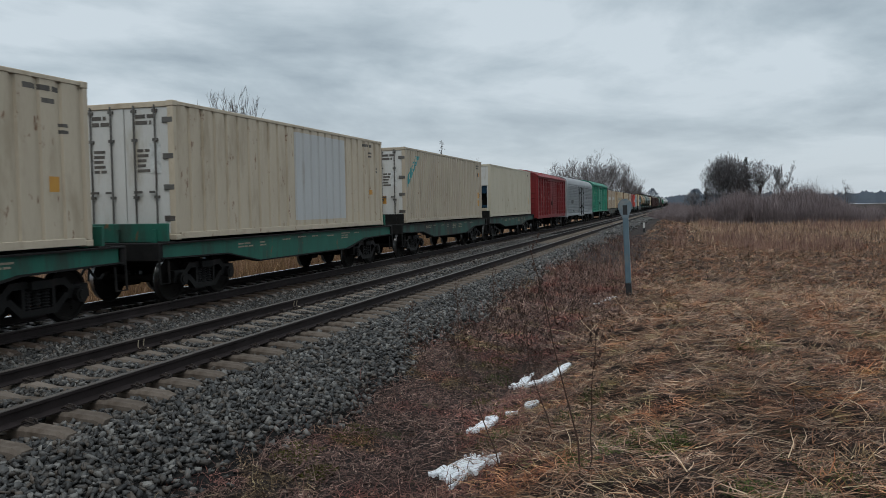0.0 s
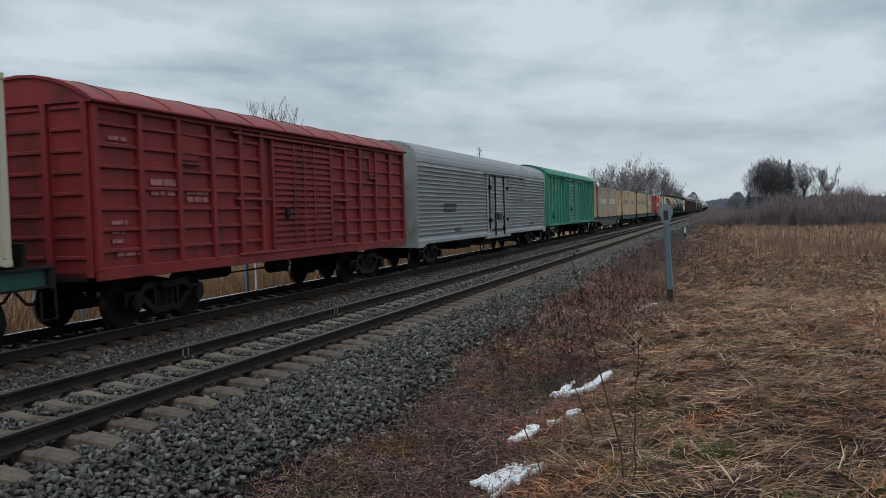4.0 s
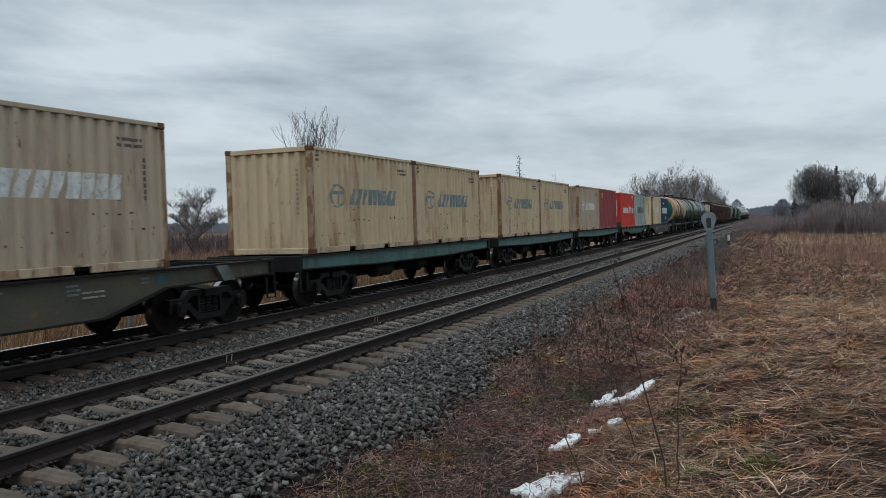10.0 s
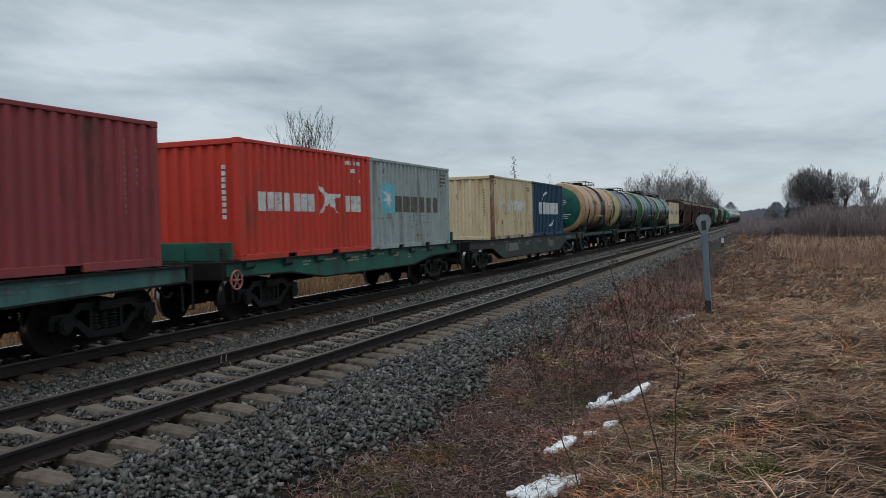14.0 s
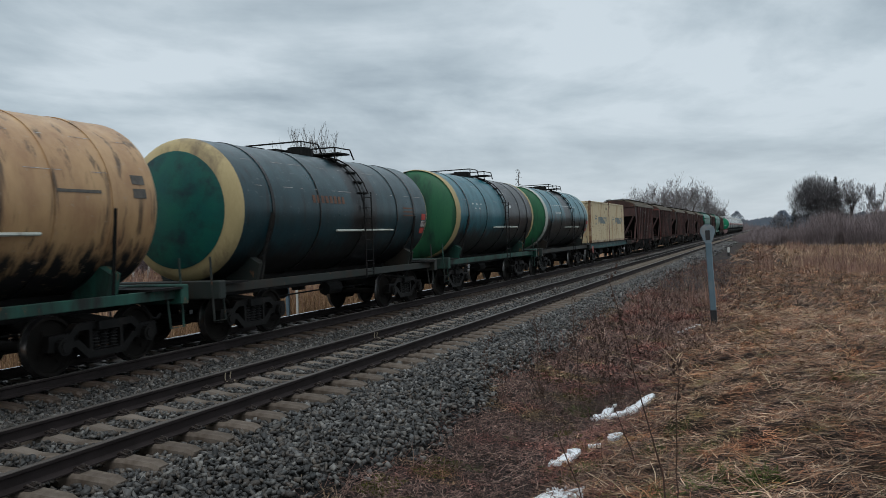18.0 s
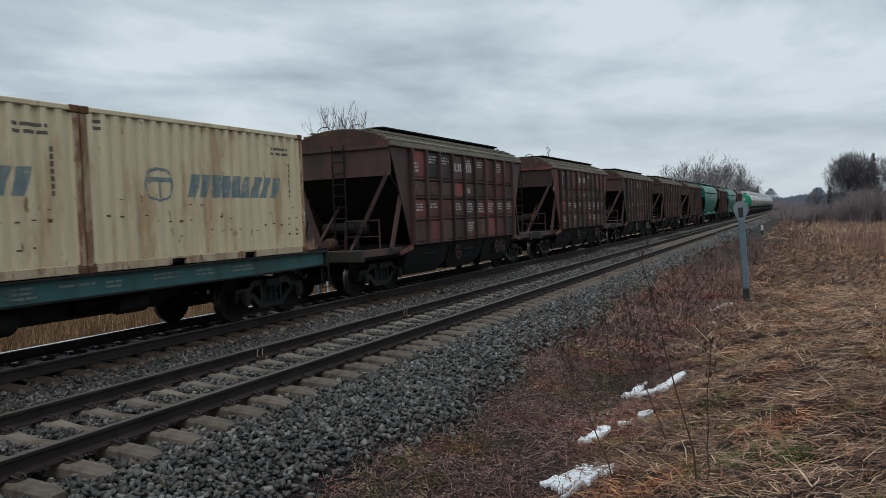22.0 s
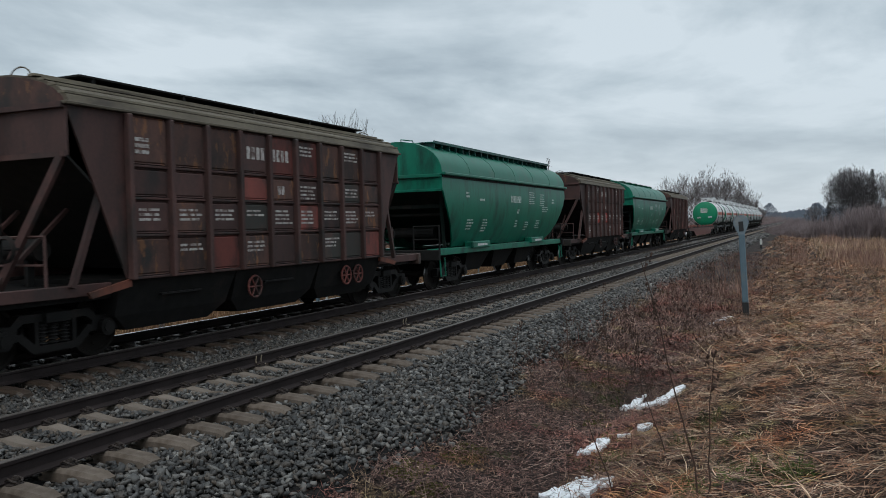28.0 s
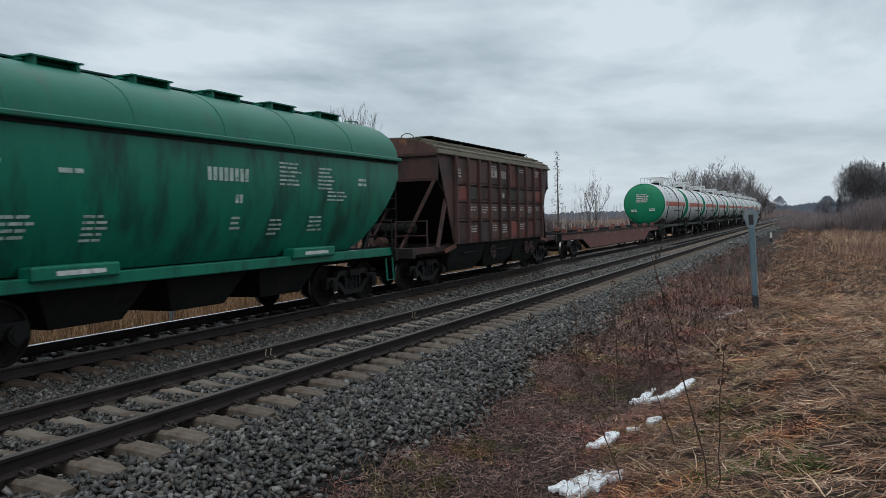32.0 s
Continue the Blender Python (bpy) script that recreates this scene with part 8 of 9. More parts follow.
def litter_keep(x, y, r):
    lim = 2.55 - 0.028 * np.clip(y - 8, 0, 24) + 0.16 * np.sin(y * 0.8) + 0.1 * np.sin(y * 2.3)
    return r < np.clip((x - lim) / 0.6, 0, 1) * np.clip((6.2 - x) / 0.8, 0, 1)


LIT = "brown leaf litter and dead stalks in the ditch"
blades("leaf_litter", 24000, (2.4, 6.2, 4.6, 14), 0.045, 0.017, (10, 16), M_LITTER, LIT, "litter", 18, litter_keep, None, 0.03, 0.2)
blades("leaf_litter", 22000, (2.0, 6.2, 14, 32), 0.11, 0.03, (14, 14), M_LITTER, LIT, "litter", 19, litter_keep, None, 0.04, 0.2)
blades("dead_stalks", 25000, (2.5, 6.2, 4.6, 15), 0.14, 0.007, (8, 14), M_LITTER, LIT, "litter", 20, litter_keep, None, 0.05, 0.15)
blades("dead_stalks", 18000, (2.0, 6.2, 15, 34), 0.24, 0.013, (14, 18), M_LITTER, LIT, "litter", 28, litter_keep, None, 0.05, 0.2)
blades("dead_stalks", 900, (2.8, 5.6, 5, 16), 0.34, 0.0045, (50, 20), M_LITTER, LIT, "litter", 29, litter_keep, None, 0.02, 0.3)
blades("dead_stalks", 6500, (2.2, 6.2, 16, 60), 0.36, 0.011, (42, 20), M_LITTER, LIT, "litter", 21, litter_keep, None, 0.02, 0.3)

# reeds behind the line and shrubs on the right
REED = "dense stand of dry tan reeds behind the tracks"
blades("reeds", 30000, (-17, -7.8, 2, 75), 0.85, 0.016, (78, 8), M_REED, REED, "reeds", 22, None, None, 0.0, 0.2)
blades("dead_stalks", 1500, (-12.5, -8.4, 4, 60), 1.0, 0.011, (84, 6), M_REDBRUSH, "dark upright dead stalks among the reeds", "reeds", 61, None, None, 0.0, 0.2)
blades("matted_reeds", 9000, (-10.5, -7.6, 4, 50), 0.4, 0.02, (14, 12), M_FENGRASS, "pale flattened reeds at the foot of the bank", "reeds", 62, None, None, 0.0, 0.25)
blades("reeds", 26000, (-50, -15, 5, 150), 0.85, 0.05, (80, 7), M_REDREED, "reddish-brown dry reeds and brush behind the tracks", "reeds", 23, None, None, 0.0, 0.15)
blades("reeds", 16000, (-110, -45, 20, 130), 0.8, 0.09, (80, 7), M_REDREED, "reddish-brown dry reeds and brush behind the tracks", "reeds", 24, None, None, 0.0, 0.15)
blades("red_shrubs", 9000, (8.6, 18, 52, 72), 0.6, 0.016, (74, 12), M_REDBRUSH, "low reddish-brown leafless shrubs in the hollow", "shrub", 25, lambda x, y, r: r < 0.12 + (np.sin(x * 0.55 + 0.3) * np.sin(y * 0.33 + x * 0.2) > -0.25), None, 0.0, 0.1)
blades("fen_grass", 9000, (8.0, 40, 60, 126), 0.6, 0.04, (66, 14), M_FENGRASS, "tall pale dead grass before the thicket", "grass", 26, None, None, 0.0, 0.15)
blades("red_shrubs", 9000, (9, 40, 84, 120), 0.75, 0.04, (76, 9), M_REDBRUSH, "low reddish-brown leafless shrubs in the hollow", "shrub", 43, lambda x, y, r: np.sin(x * 0.3) * np.sin(y * 0.12 + x * 0.1) > -0.1, None, 0.0, 0.1)
blades("red_shrubs", 160, (6.2, 7.3, 51, 57), 1.5, 0.014, (78, 8), M_REDBRUSH, "upright dark stalks on the embankment foot", "shrub", 27, None, None, 0.0, 0.1)
blades("red_shrubs", 120, (4.3, 5.4, 27, 31), 0.8, 0.01, (74, 10), M_REDBRUSH, "upright dark stalks on the embankment foot", "shrub", 44, None, None, 0.0, 0.1)


def brush(name, n, line, depth, height, width, seed, label, zg=-1.2, skin=None):
    """A thicket of fine upright stems with twigs, along a line of (x, y, scale of height)."""
    rng = np.random.default_rng(seed)
    P = np.array(line, float)
    seg = np.hypot(*(P[1:, :2] - P[:-1, :2]).T)
    cum = np.concatenate([[0], np.cumsum(seg)])
    t = rng.uniform(0, cum[-1], n)
    off = rng.uniform(-1, 1, n) * depth
    i = np.clip(np.searchsorted(cum, t) - 1, 0, len(seg) - 1)
    f = (t - cum[i]) / seg[i]
    B = P[i] * (1 - f)[:, None] + P[i + 1] * f[:, None]
    dr = (P[i + 1, :2] - P[i, :2]) / seg[i][:, None]
    x, y = B[:, 0] - dr[:, 1] * off, B[:, 1] + dr[:, 0] * off
    lump = 0.72 + 0.2 * np.sin(t * 0.21 + 1.0) + 0.14 * np.sin(t * 0.53 + off * 0.4) + 0.08 * np.sin(t * 1.7)
    h = height * B[:, 2] * lump * rng.uniform(0.45, 1.08, n) * np.clip(1.15 - np.abs(off) / depth * 0.5, 0.3, 1)
    lean = rng.normal(0, 0.14, (n, 2)) * h[:, None]
    w = width * rng.uniform(0.6, 1.5, n)
    V, F = [], []
    base = np.stack([x, y, np.full(n, zg)], 1)
    tip = base + np.concatenate([lean, h[:, None]], 1)
    a = rng.uniform(0, np.pi, n)
    s = np.stack([np.cos(a), np.sin(a), np.zeros(n)], 1) * w[:, None]
    V.append(np.stack([base - s, base + s, tip + s * 0.25, tip - s * 0.25], 1))
    for k in range(5):
        u = rng.uniform(0.25, 0.95, n)
        p = base + (tip - base) * u[:, None]
        b = rng.uniform(0, 2 * np.pi, n)
        ln = h * rng.uniform(0.12, 0.32, n)
        q = p + np.stack([np.cos(b) * 0.55, np.sin(b) * 0.55, np.full(n, 0.8)], 1) * ln[:, None]
        s2 = np.stack([-np.sin(b), np.cos(b), np.zeros(n)], 1) * (w * 0.45)[:, None]
        V.append(np.stack([p - s2, p + s2, q + s2 * 0.3, q - s2 * 0.3], 1))
    V = np.concatenate(V).reshape(-1, 3)
    F = np.arange(len(V)).reshape(-1, 4)
    return tagged(new(name, np_mesh(name, V, F, skin or M_BRUSH)), label, "thicket", kind="stuff")


brush("willow_thicket", 44000, [(7.8, 150, 0.45), (9.5, 132, 0.66), (13.5, 124, 0.86), (18, 121, 1.0), (24, 119, 1.04), (28, 117, 0.98), (31, 116, 0.72)], 7, 5.0, 0.022, 51, "dense leafless willow thicket beside the line")
brush("willow_thicket", 4000, [(4.5, 330, 0.8), (5.5, 240, 0.75), (7.5, 175, 0.7), (9, 140, 0.7)], 4, 4.2, 0.05, 52, "leafless thicket along the line")
brush("willow_thicket", 9000, [(-105, 70, 1.0), (-72, 98, 1.0), (-48, 125, 1.0), (-34, 170, 1.0), (-24, 260, 1.0), (-18, 420, 1.0), (-14, 700, 1.3)], 14, 5.2, 0.05, 53, "dark leafless brush behind the reeds")
brush("willow_thicket", 5000, [(-120, 60, 1.0), (-72, 92, 1.0), (-46, 112, 1.0), (-26, 150, 0.8), (-16, 230, 0.7), (-12, 330, 0.7)], 9, 2.6, 0.045, 54, "low reddish leafless brush behind the reeds", skin=M_PURPLE)


brush("willow_thicket", 26000, [(-128, 48, 1.0), (-88, 78, 1.0), (-64, 98, 1.0), (-46, 122, 1.0), (-36, 150, 0.9)], 7, 5.2, 0.035, 55, "purplish-brown leafless brush behind the reeds", skin=M_PURPLE)


def branch_mesh(rng, height, spread_, depth, trunk_r, first=0.25, kids=(3, 5), up=0.55, twig=0.012, lean=(0, 0), stems=1):
    """Trunk and limbs as tapered tubes, twigs as thin ribbons."""
    trunk, tw = Shape(), []

    def limb(p, d, ln, r, level):
        n = 4 if level < 2 else 3
        pts = [p]
        for k in range(n):
            d = (d + Vector((rng.gauss(0, 0.12), rng.gauss(0, 0.12), rng.gauss(0.05, 0.06)))).normalized()
            pts.append(pts[-1] + d * (ln / n))
        for k in range(n):
            if level < 3:
                trunk.cyl(pts[k], pts[k + 1], r * (1 - 0.75 * k / n), 6 if level < 2 else 4, r * (1 - 0.75 * (k + 1) / n), caps=False)
            else:
                tw.append((pts[k], pts[k + 1], r * (1 - 0.2 * k)))
        if level >= depth:
            return
        m = rng.randint(*kids) + (2 if level == 0 else 0)
        for j in range(m):
            u = first + (1 - first) * (j + rng.random() * 0.8) / m if level == 0 else 0.25 + 0.75 * rng.random()
            q = pts[min(n - 1, int(u * n))].lerp(pts[min(n, int(u * n) + 1)], u * n - int(u * n))
            a = rng.random() * 6.283
            out = Vector((math.cos(a), math.sin(a), 0))
            nd = (d * up + out * spread_ * rng.uniform(0.7, 1.3) * (1.25 - 0.7 * u if level == 0 else 0.9) + Vector((0, 0, 0.32))).normalized()
            limb(q, nd, ln * (rng.uniform(0.62, 0.85) - 0.28 * u if level == 0 else rng.uniform(0.42, 0.66)), max(twig, r * 0.5 * (1.1 - 0.5 * u)), level + 1)

    for k in range(stems):
        a = 6.283 * k / stems
        d0 = Vector((lean[0] + (0.3 * math.cos(a) if stems > 1 else 0), lean[1] + (0.3 * math.sin(a) if stems > 1 else 0), 1)).normalized()
        limb(Vector((0.15 * math.cos(a) * (stems > 1), 0.15 * math.sin(a) * (stems > 1), -0.3)), d0, height * (0.62 if stems == 1 else rng.uniform(0.5, 0.66)), trunk_r / (stems ** 0.5), 0)
    V, F = [], []
    for a, b, r in tw:
        d = (b - a)
        s = Vector((d.y, -d.x, 0))
        s = (s.normalized() if s.length > 1e-5 else Vector((1, 0, 0))) * max(twig * 0.3, r * 0.5)
        V += [a - s, a + s, b + s * 0.7, b - s * 0.7]
    F = np.arange(len(V)).reshape(-1, 4)
    return trunk, (np.array([v[:] for v in V]), F)


def tree(x, y, height, label, seed, spread_=0.6, depth=4, r=0.2, bark=None, name="tree", group="bare trees", fill=None, **k):
    """fill: number, centre height, half width and half height of a dense outer crown of fine twigs, and their width."""
    rng = random.Random(seed)
    trunk, (V, F) = branch_mesh(rng, height, spread_, depth, r, **k)
    if fill:
        n, zc, rx, rz, wd = fill
        W = []
        for i in range(n):
            d = Vector((rng.gauss(0, 1), rng.gauss(0, 1), rng.gauss(0.1, 1))).normalized()
            a = math.atan2(d.y, d.x)
            lump = 0.86 + 0.08 * math.sin(5 * a + 4 * d.z + seed) + 0.07 * math.sin(9 * a - 7 * d.z)
            f = rng.random() ** 0.45 * lump
            p = Vector((d.x * rx * f, d.y * rx * f, zc + d.z * rz * f))
            g = (d + Vector((rng.gauss(0, 0.8), rng.gauss(0, 0.8), rng.gauss(0.9, 0.5)))).normalized()
            q = p + g * rng.uniform(0.3, 1.0) * rx * 0.16
            s = Vector((g.y, -g.x, 0.01)).normalized() * wd * rng.uniform(0.6, 1.4)
            W += [p - s, p + s, q + s * 0.4, q - s * 0.4]
        V = np.concatenate([V, np.array([w[:] for w in W])])
        F = np.arange(len(V)).reshape(-1, 4)
    root = thing(name, label, "tree", pose(x, y, float(ground_z(x, y))), group)
    part("trunk", trunk, bark or M_BARK, root, smooth=60)
    part("crown", np_mesh("crown", V, F, M_TWIG), None, root, "fine leafless twigs")
    return root


def conifer(x, y, height, label, seed, sparse=False, width=0.2):
    rng = random.Random(seed)
    root = thing("conifer", label, "tree", pose(x, y, float(ground_z(x, y))), "conifers")
    part("trunk", Shape().cyl((0, 0, -0.3), (0, 0, height), 0.14, 7, 0.02), M_BARK, root, smooth=60)
    V = []
    n = int(height * (10 if sparse else 34))
    for i in range(n):
        u = 0.25 + 0.75 * (i + rng.random()) / n if sparse else 0.1 + 0.9 * (i + rng.random()) / n
        z = u * height
        a = rng.random() * 6.283
        ln = (1.02 - u) * height * width * rng.uniform(0.6, 1.2) + 0.15
        p = Vector((0, 0, z))
        d = Vector((math.cos(a), math.sin(a), rng.uniform(-0.35, 0.1)))
        q = p + d * ln
        s = Vector((-math.sin(a), math.cos(a), 0)) * (0.03 if sparse else 0.10 + 0.1 * ln)
        V += [p - s * 0.6, p + s * 0.6, q + s * 0.5, q - s * 0.5]
        for k in range(2 if sparse else 4):
            b = p.lerp(q, rng.uniform(0.3, 1.0))
            c = b + Vector((rng.gauss(0, 0.3), rng.gauss(0, 0.3), -0.25)) * (0.3 + 0.3 * ln)
            s2 = Vector((0.03 if sparse else 0.07, 0.02, 0))
            V += [b - s2, b + s2, c + s2 * 0.5, c - s2 * 0.5]
    part("crown", np_mesh("crown", np.array([v[:] for v in V]), np.arange(len(V)).reshape(-1, 4), M_TWIG if sparse else M_NEEDLE), None, root, "sparse bare branches" if sparse else "dark needles")


def vase_tree(x, y, height, label, seed):
    """A tree whose limbs fan out and turn upwards into long fine rods."""
    rng = random.Random(seed)
    trunk, crown = Shape(), Shape()
    root = thing("tree", label, "tree", pose(x, y, float(ground_z(x, y))), "bare trees")
    fork = height * 0.5
    trunk.rod([(0, 0, -0.3), (0.06, 0, fork * 0.5), (0, 0, fork), (0.05, 0.1, height * 0.8)], 0.2, 7, 0.045)

    def shoot(p, d, ln, r, level):
        pts, n = [p], 5
        for k in range(n):
            d = (d + Vector((rng.gauss(0, 0.09), rng.gauss(0, 0.09), 0.12 + rng.gauss(0, 0.05)))).normalized()
            pts.append(pts[-1] + d * ln / n)
        crown.rod(pts, r, 4 if level else 5, r * 0.35)
        if level < 2:
            for k in range(rng.randint(7, 9) if level == 0 else rng.randint(3, 5)):
                u = rng.uniform(0.15, 0.92)
                i = min(n - 1, int(u * n))
                q = pts[i].lerp(pts[i + 1], u * n - i)
                side = Vector((rng.gauss(0, 0.4), rng.gauss(0, 0.4), 0.5))
                shoot(q, (d * 0.5 + side).normalized(), ln * (1.05 - 0.6 * u) * rng.uniform(0.35, 0.58), r * 0.58, level + 1)

    for k in range(17):
        a, u = 2.4 * k, k / 16
        tilt = 1.08 - 0.85 * u
        d = Vector((math.cos(a) * tilt, math.sin(a) * tilt, 1)).normalized()
        z0 = fork * (0.82 + 0.55 * u)
        shoot(Vector((0, 0, z0)), d, (height - z0) * rng.uniform(0.86, 1.02), 0.029, 0)
    part("trunk", trunk, M_BARK, root, smooth=60)
    part("crown", crown, M_BARK, root, "long fine upward twigs")


# right of the line, beyond the thicket
tree(14.2, 150, 9.4, "large round bare tree in the thicket", 3, 1.1, 4, 0.34, first=0.1, kids=(5, 6), twig=0.03, fill=(30000, 6.2, 4.6, 5.1, 0.022))
tree(19.0, 149, 9.6, "bare spreading oak beside a conifer", 4, 1.0, 5, 0.42, first=0.22, kids=(4, 5), twig=0.04, fill=(5000, 6.6, 3.3, 3.8, 0.024))
conifer(17.6, 153, 10.8, "dark conifer among bare trees", 5, width=0.24)
conifer(11.0, 152, 5.6, "dark conifer at the thicket edge", 9, width=0.3)
tree(22.6, 150, 9.6, "slender bare birch over the thicket", 6, 0.42, 5, 0.16, M_BIRCH, first=0.25, kids=(4, 5), twig=0.03, fill=(700, 5.6, 1.5, 3.6, 0.02))
tree(25.6, 151, 6.6, "slender bare birch over the thicket", 7, 0.4, 4, 0.13, M_BIRCH, first=0.3, kids=(4, 5), twig=0.025)
tree(8.8, 165, 5.6, "small bare tree at the thicket edge", 8, 0.7, 4, 0.16, kids=(4, 5), twig=0.03, fill=(1500, 3.2, 2.0, 2.2, 0.03))
tree(37.0, 170, 6.6, "lone bare tree in the field", 10, 0.5, 4, 0.14, kids=(4, 5), twig=0.025, fill=(260, 4.2, 1.3, 2.0, 0.018))
# left of the line, a row running away
for k, (x, y, h) in enumerate(((-15.2, 148, 11.0), (-12.8, 150, 9.6), (-15.5, 176, 12.0), (-14.0, 190, 12.6), (-16, 205, 13.6), (-13.4, 214, 13.8), (-15.5, 232, 15), (-13.5, 244, 15.6), (-15.5, 260, 16), (-13.2, 275, 15.6), (-13.0, 300, 14.6), (-12.6, 325, 13.4), (-12.3, 352, 11.6), (-12, 385, 10), (-11.6, 420, 8))):
    tree(x, y, h * 1.07, "tall bare tree in a row along the line", 60 + k, 0.75, 4, 0.26, first=0.12, kids=(5, 6), twig=0.035 + 0.002 * k, fill=(1200 + 140 * k, h * 0.62, h * 0.24, h * 0.38, 0.026 + 0.0012 * k))
# behind the train
vase_tree(-33.6, 68.9, 14.5, "tall bare tree rising behind the wagons", 80)
conifer(-16.8, 81.6, 10.0, "half-dead sparse conifer behind the line", 81, True, 0.13)
tree(-14.1, 82.3, 7.6, "small bare tree behind the line", 82, 0.5, 4, 0.12, first=0.35, twig=0.016)
tree(-12.8, 82.7, 7.4, "small bare tree behind the line", 83, 0.5, 4, 0.12, first=0.35, twig=0.016)
tree(-65.5, 68.6, 10.6, "many-stemmed bare tree in the reeds", 84, 0.5, 4, 0.34, stems=4, first=0.25, kids=(4, 5), twig=0.016)
tree(-60.5, 76.0, 10.6, "slender bare birch over the reeds", 85, 0.28, 4, 0.13, M_BIRCH, first=0.3, twig=0.014)
tree(-80.0, 62.0, 11.5, "slender bare birch over the reeds", 86, 0.35, 4, 0.13, M_BIRCH, first=0.3, twig=0.014)
tree(-50.0, 84.0, 9.5, "slender bare tree over the reeds", 87, 0.4, 4, 0.12, first=0.3, twig=0.014)
tree(-57.5, 56.0, 9.4, "spreading bare tree in the reeds", 88, 0.7, 5, 0.24, first=0.2, kids=(4, 5), twig=0.016)
tree(-46.1, 66.3, 7.6, "spreading bare oak in the reeds", 96, 1.1, 5, 0.22, first=0.3, kids=(6, 7), up=0.6, twig=0.02, fill=(1500, 5.3, 2.5, 2.9, 0.012))
tree(-54.2, 58.8, 8.2, "bare tree in the reeds", 89, 0.55, 4, 0.16, first=0.25, kids=(4, 5), twig=0.016)
tree(-51.7, 61.4, 9.3, "slender bare birch over the reeds", 90, 0.3, 4, 0.12, M_BIRCH, first=0.3, twig=0.014)
tree(-50.4, 62.6, 8.0, "slender bare birch over the reeds", 91, 0.3, 4, 0.11, M_BIRCH, first=0.3, twig=0.014)
tree(-59.4, 53.0, 12.2, "slender bare birch over the reeds", 92, 0.32, 4, 0.14, M_BIRCH, first=0.3, twig=0.014)
# young birches in front of the brush
rb = random.Random(91)
birch = Shape()
for k in range(260):
    u = rb.random()
    px, py = -112 + 88 * u + rb.gauss(0, 2), 62 + 78 * u + rb.gauss(0, 4)
    h = rb.uniform(3.0, 5.6)
    birch.cyl((px, py, -1.4), (px + rb.gauss(0, 0.15), py, -1.3 + h), 0.07, 5, 0.02, caps=False)
tagged(part("birch_saplings", birch, M_BIRCH), "stand of thin white birch trunks behind the reeds", "birches", kind="stuff")


# far woodland all round
def far_wood():
    rng = np.random.default_rng(5)
    V, F = [], []
    for a in np.arange(-180, 180, 0.11):
        d = 950 + 60 * rng.standard_normal()
        h = 9 + 3 * np.sin(np.radians(a * 7)) + 2 * np.sin(np.radians(a * 23 + 40)) + rng.uniform(-0.8, 0.9)
        w = d * 0.0036 * rng.uniform(0.9, 1.7)
        c, s = np.sin(np.radians(a)), np.cos(np.radians(a))
        p, t = np.array([c * d, s * d, -3.0]), np.array([s, -c, 0])
        h = max(4.0, h)
        k = len(V)
        for f, zz in ((-1, 0), (1, 0), (0.9, 0.55), (0.45, 0.86), (0, 1.0), (-0.5, 0.83), (-0.95, 0.5)):
            V.append(p + t * w * f + np.array([0, 0, 3 + h]) * zz * (1 if zz else 0))
        F += [(k, k + 1, k + 2, k + 6), (k + 6, k + 2, k + 3, k + 5), (k + 5, k + 3, k + 4, k + 4)]
    sh = Shape().add([tuple(v) for v in V], [tuple(dict.fromkeys(q)) for q in F])
    tagged(part("far_woodland", sh, M_FARHAZE), "line of distant woods along the horizon, haze in its bluish colour", "woods", kind="backdrop")


far_wood()
for k, (x, y, h, w) in enumerate(((-22, 820, 17, 9), (-30, 700, 13, 12), (14, 520, 11, 7), (-60, 640, 12, 22))):
    rng = random.Random(200 + k)
    V = []
    for i in range(900):
        a, u = rng.random() * 6.283, rng.random()
        rr = w * math.sqrt(rng.random()) * math.sin(math.pi * min(0.98, 0.25 + 0.75 * u)) ** 0.6
        p = Vector((rr * math.cos(a), rr * math.sin(a), u * h * (1 - 0.2 * (rr / w) ** 2)))
        q = p + Vector((rng.gauss(0, 0.8), rng.gauss(0, 0.8), rng.uniform(0.3, 1.6)))
        s = Vector((0.25, 0.1, 0))
        V += [p - s, p + s, q + s * 0.4, q - s * 0.4]
    ob = new("far_trees", np_mesh("far_trees", np.array([v[:] for v in V]), np.arange(len(V)).reshape(-1, 4), M_FARHAZE))
    ob.location = (x, y, -1.4)
    tagged(ob, "distant dark clump of trees by the line, haze in its colour", "trees", kind="stuff")


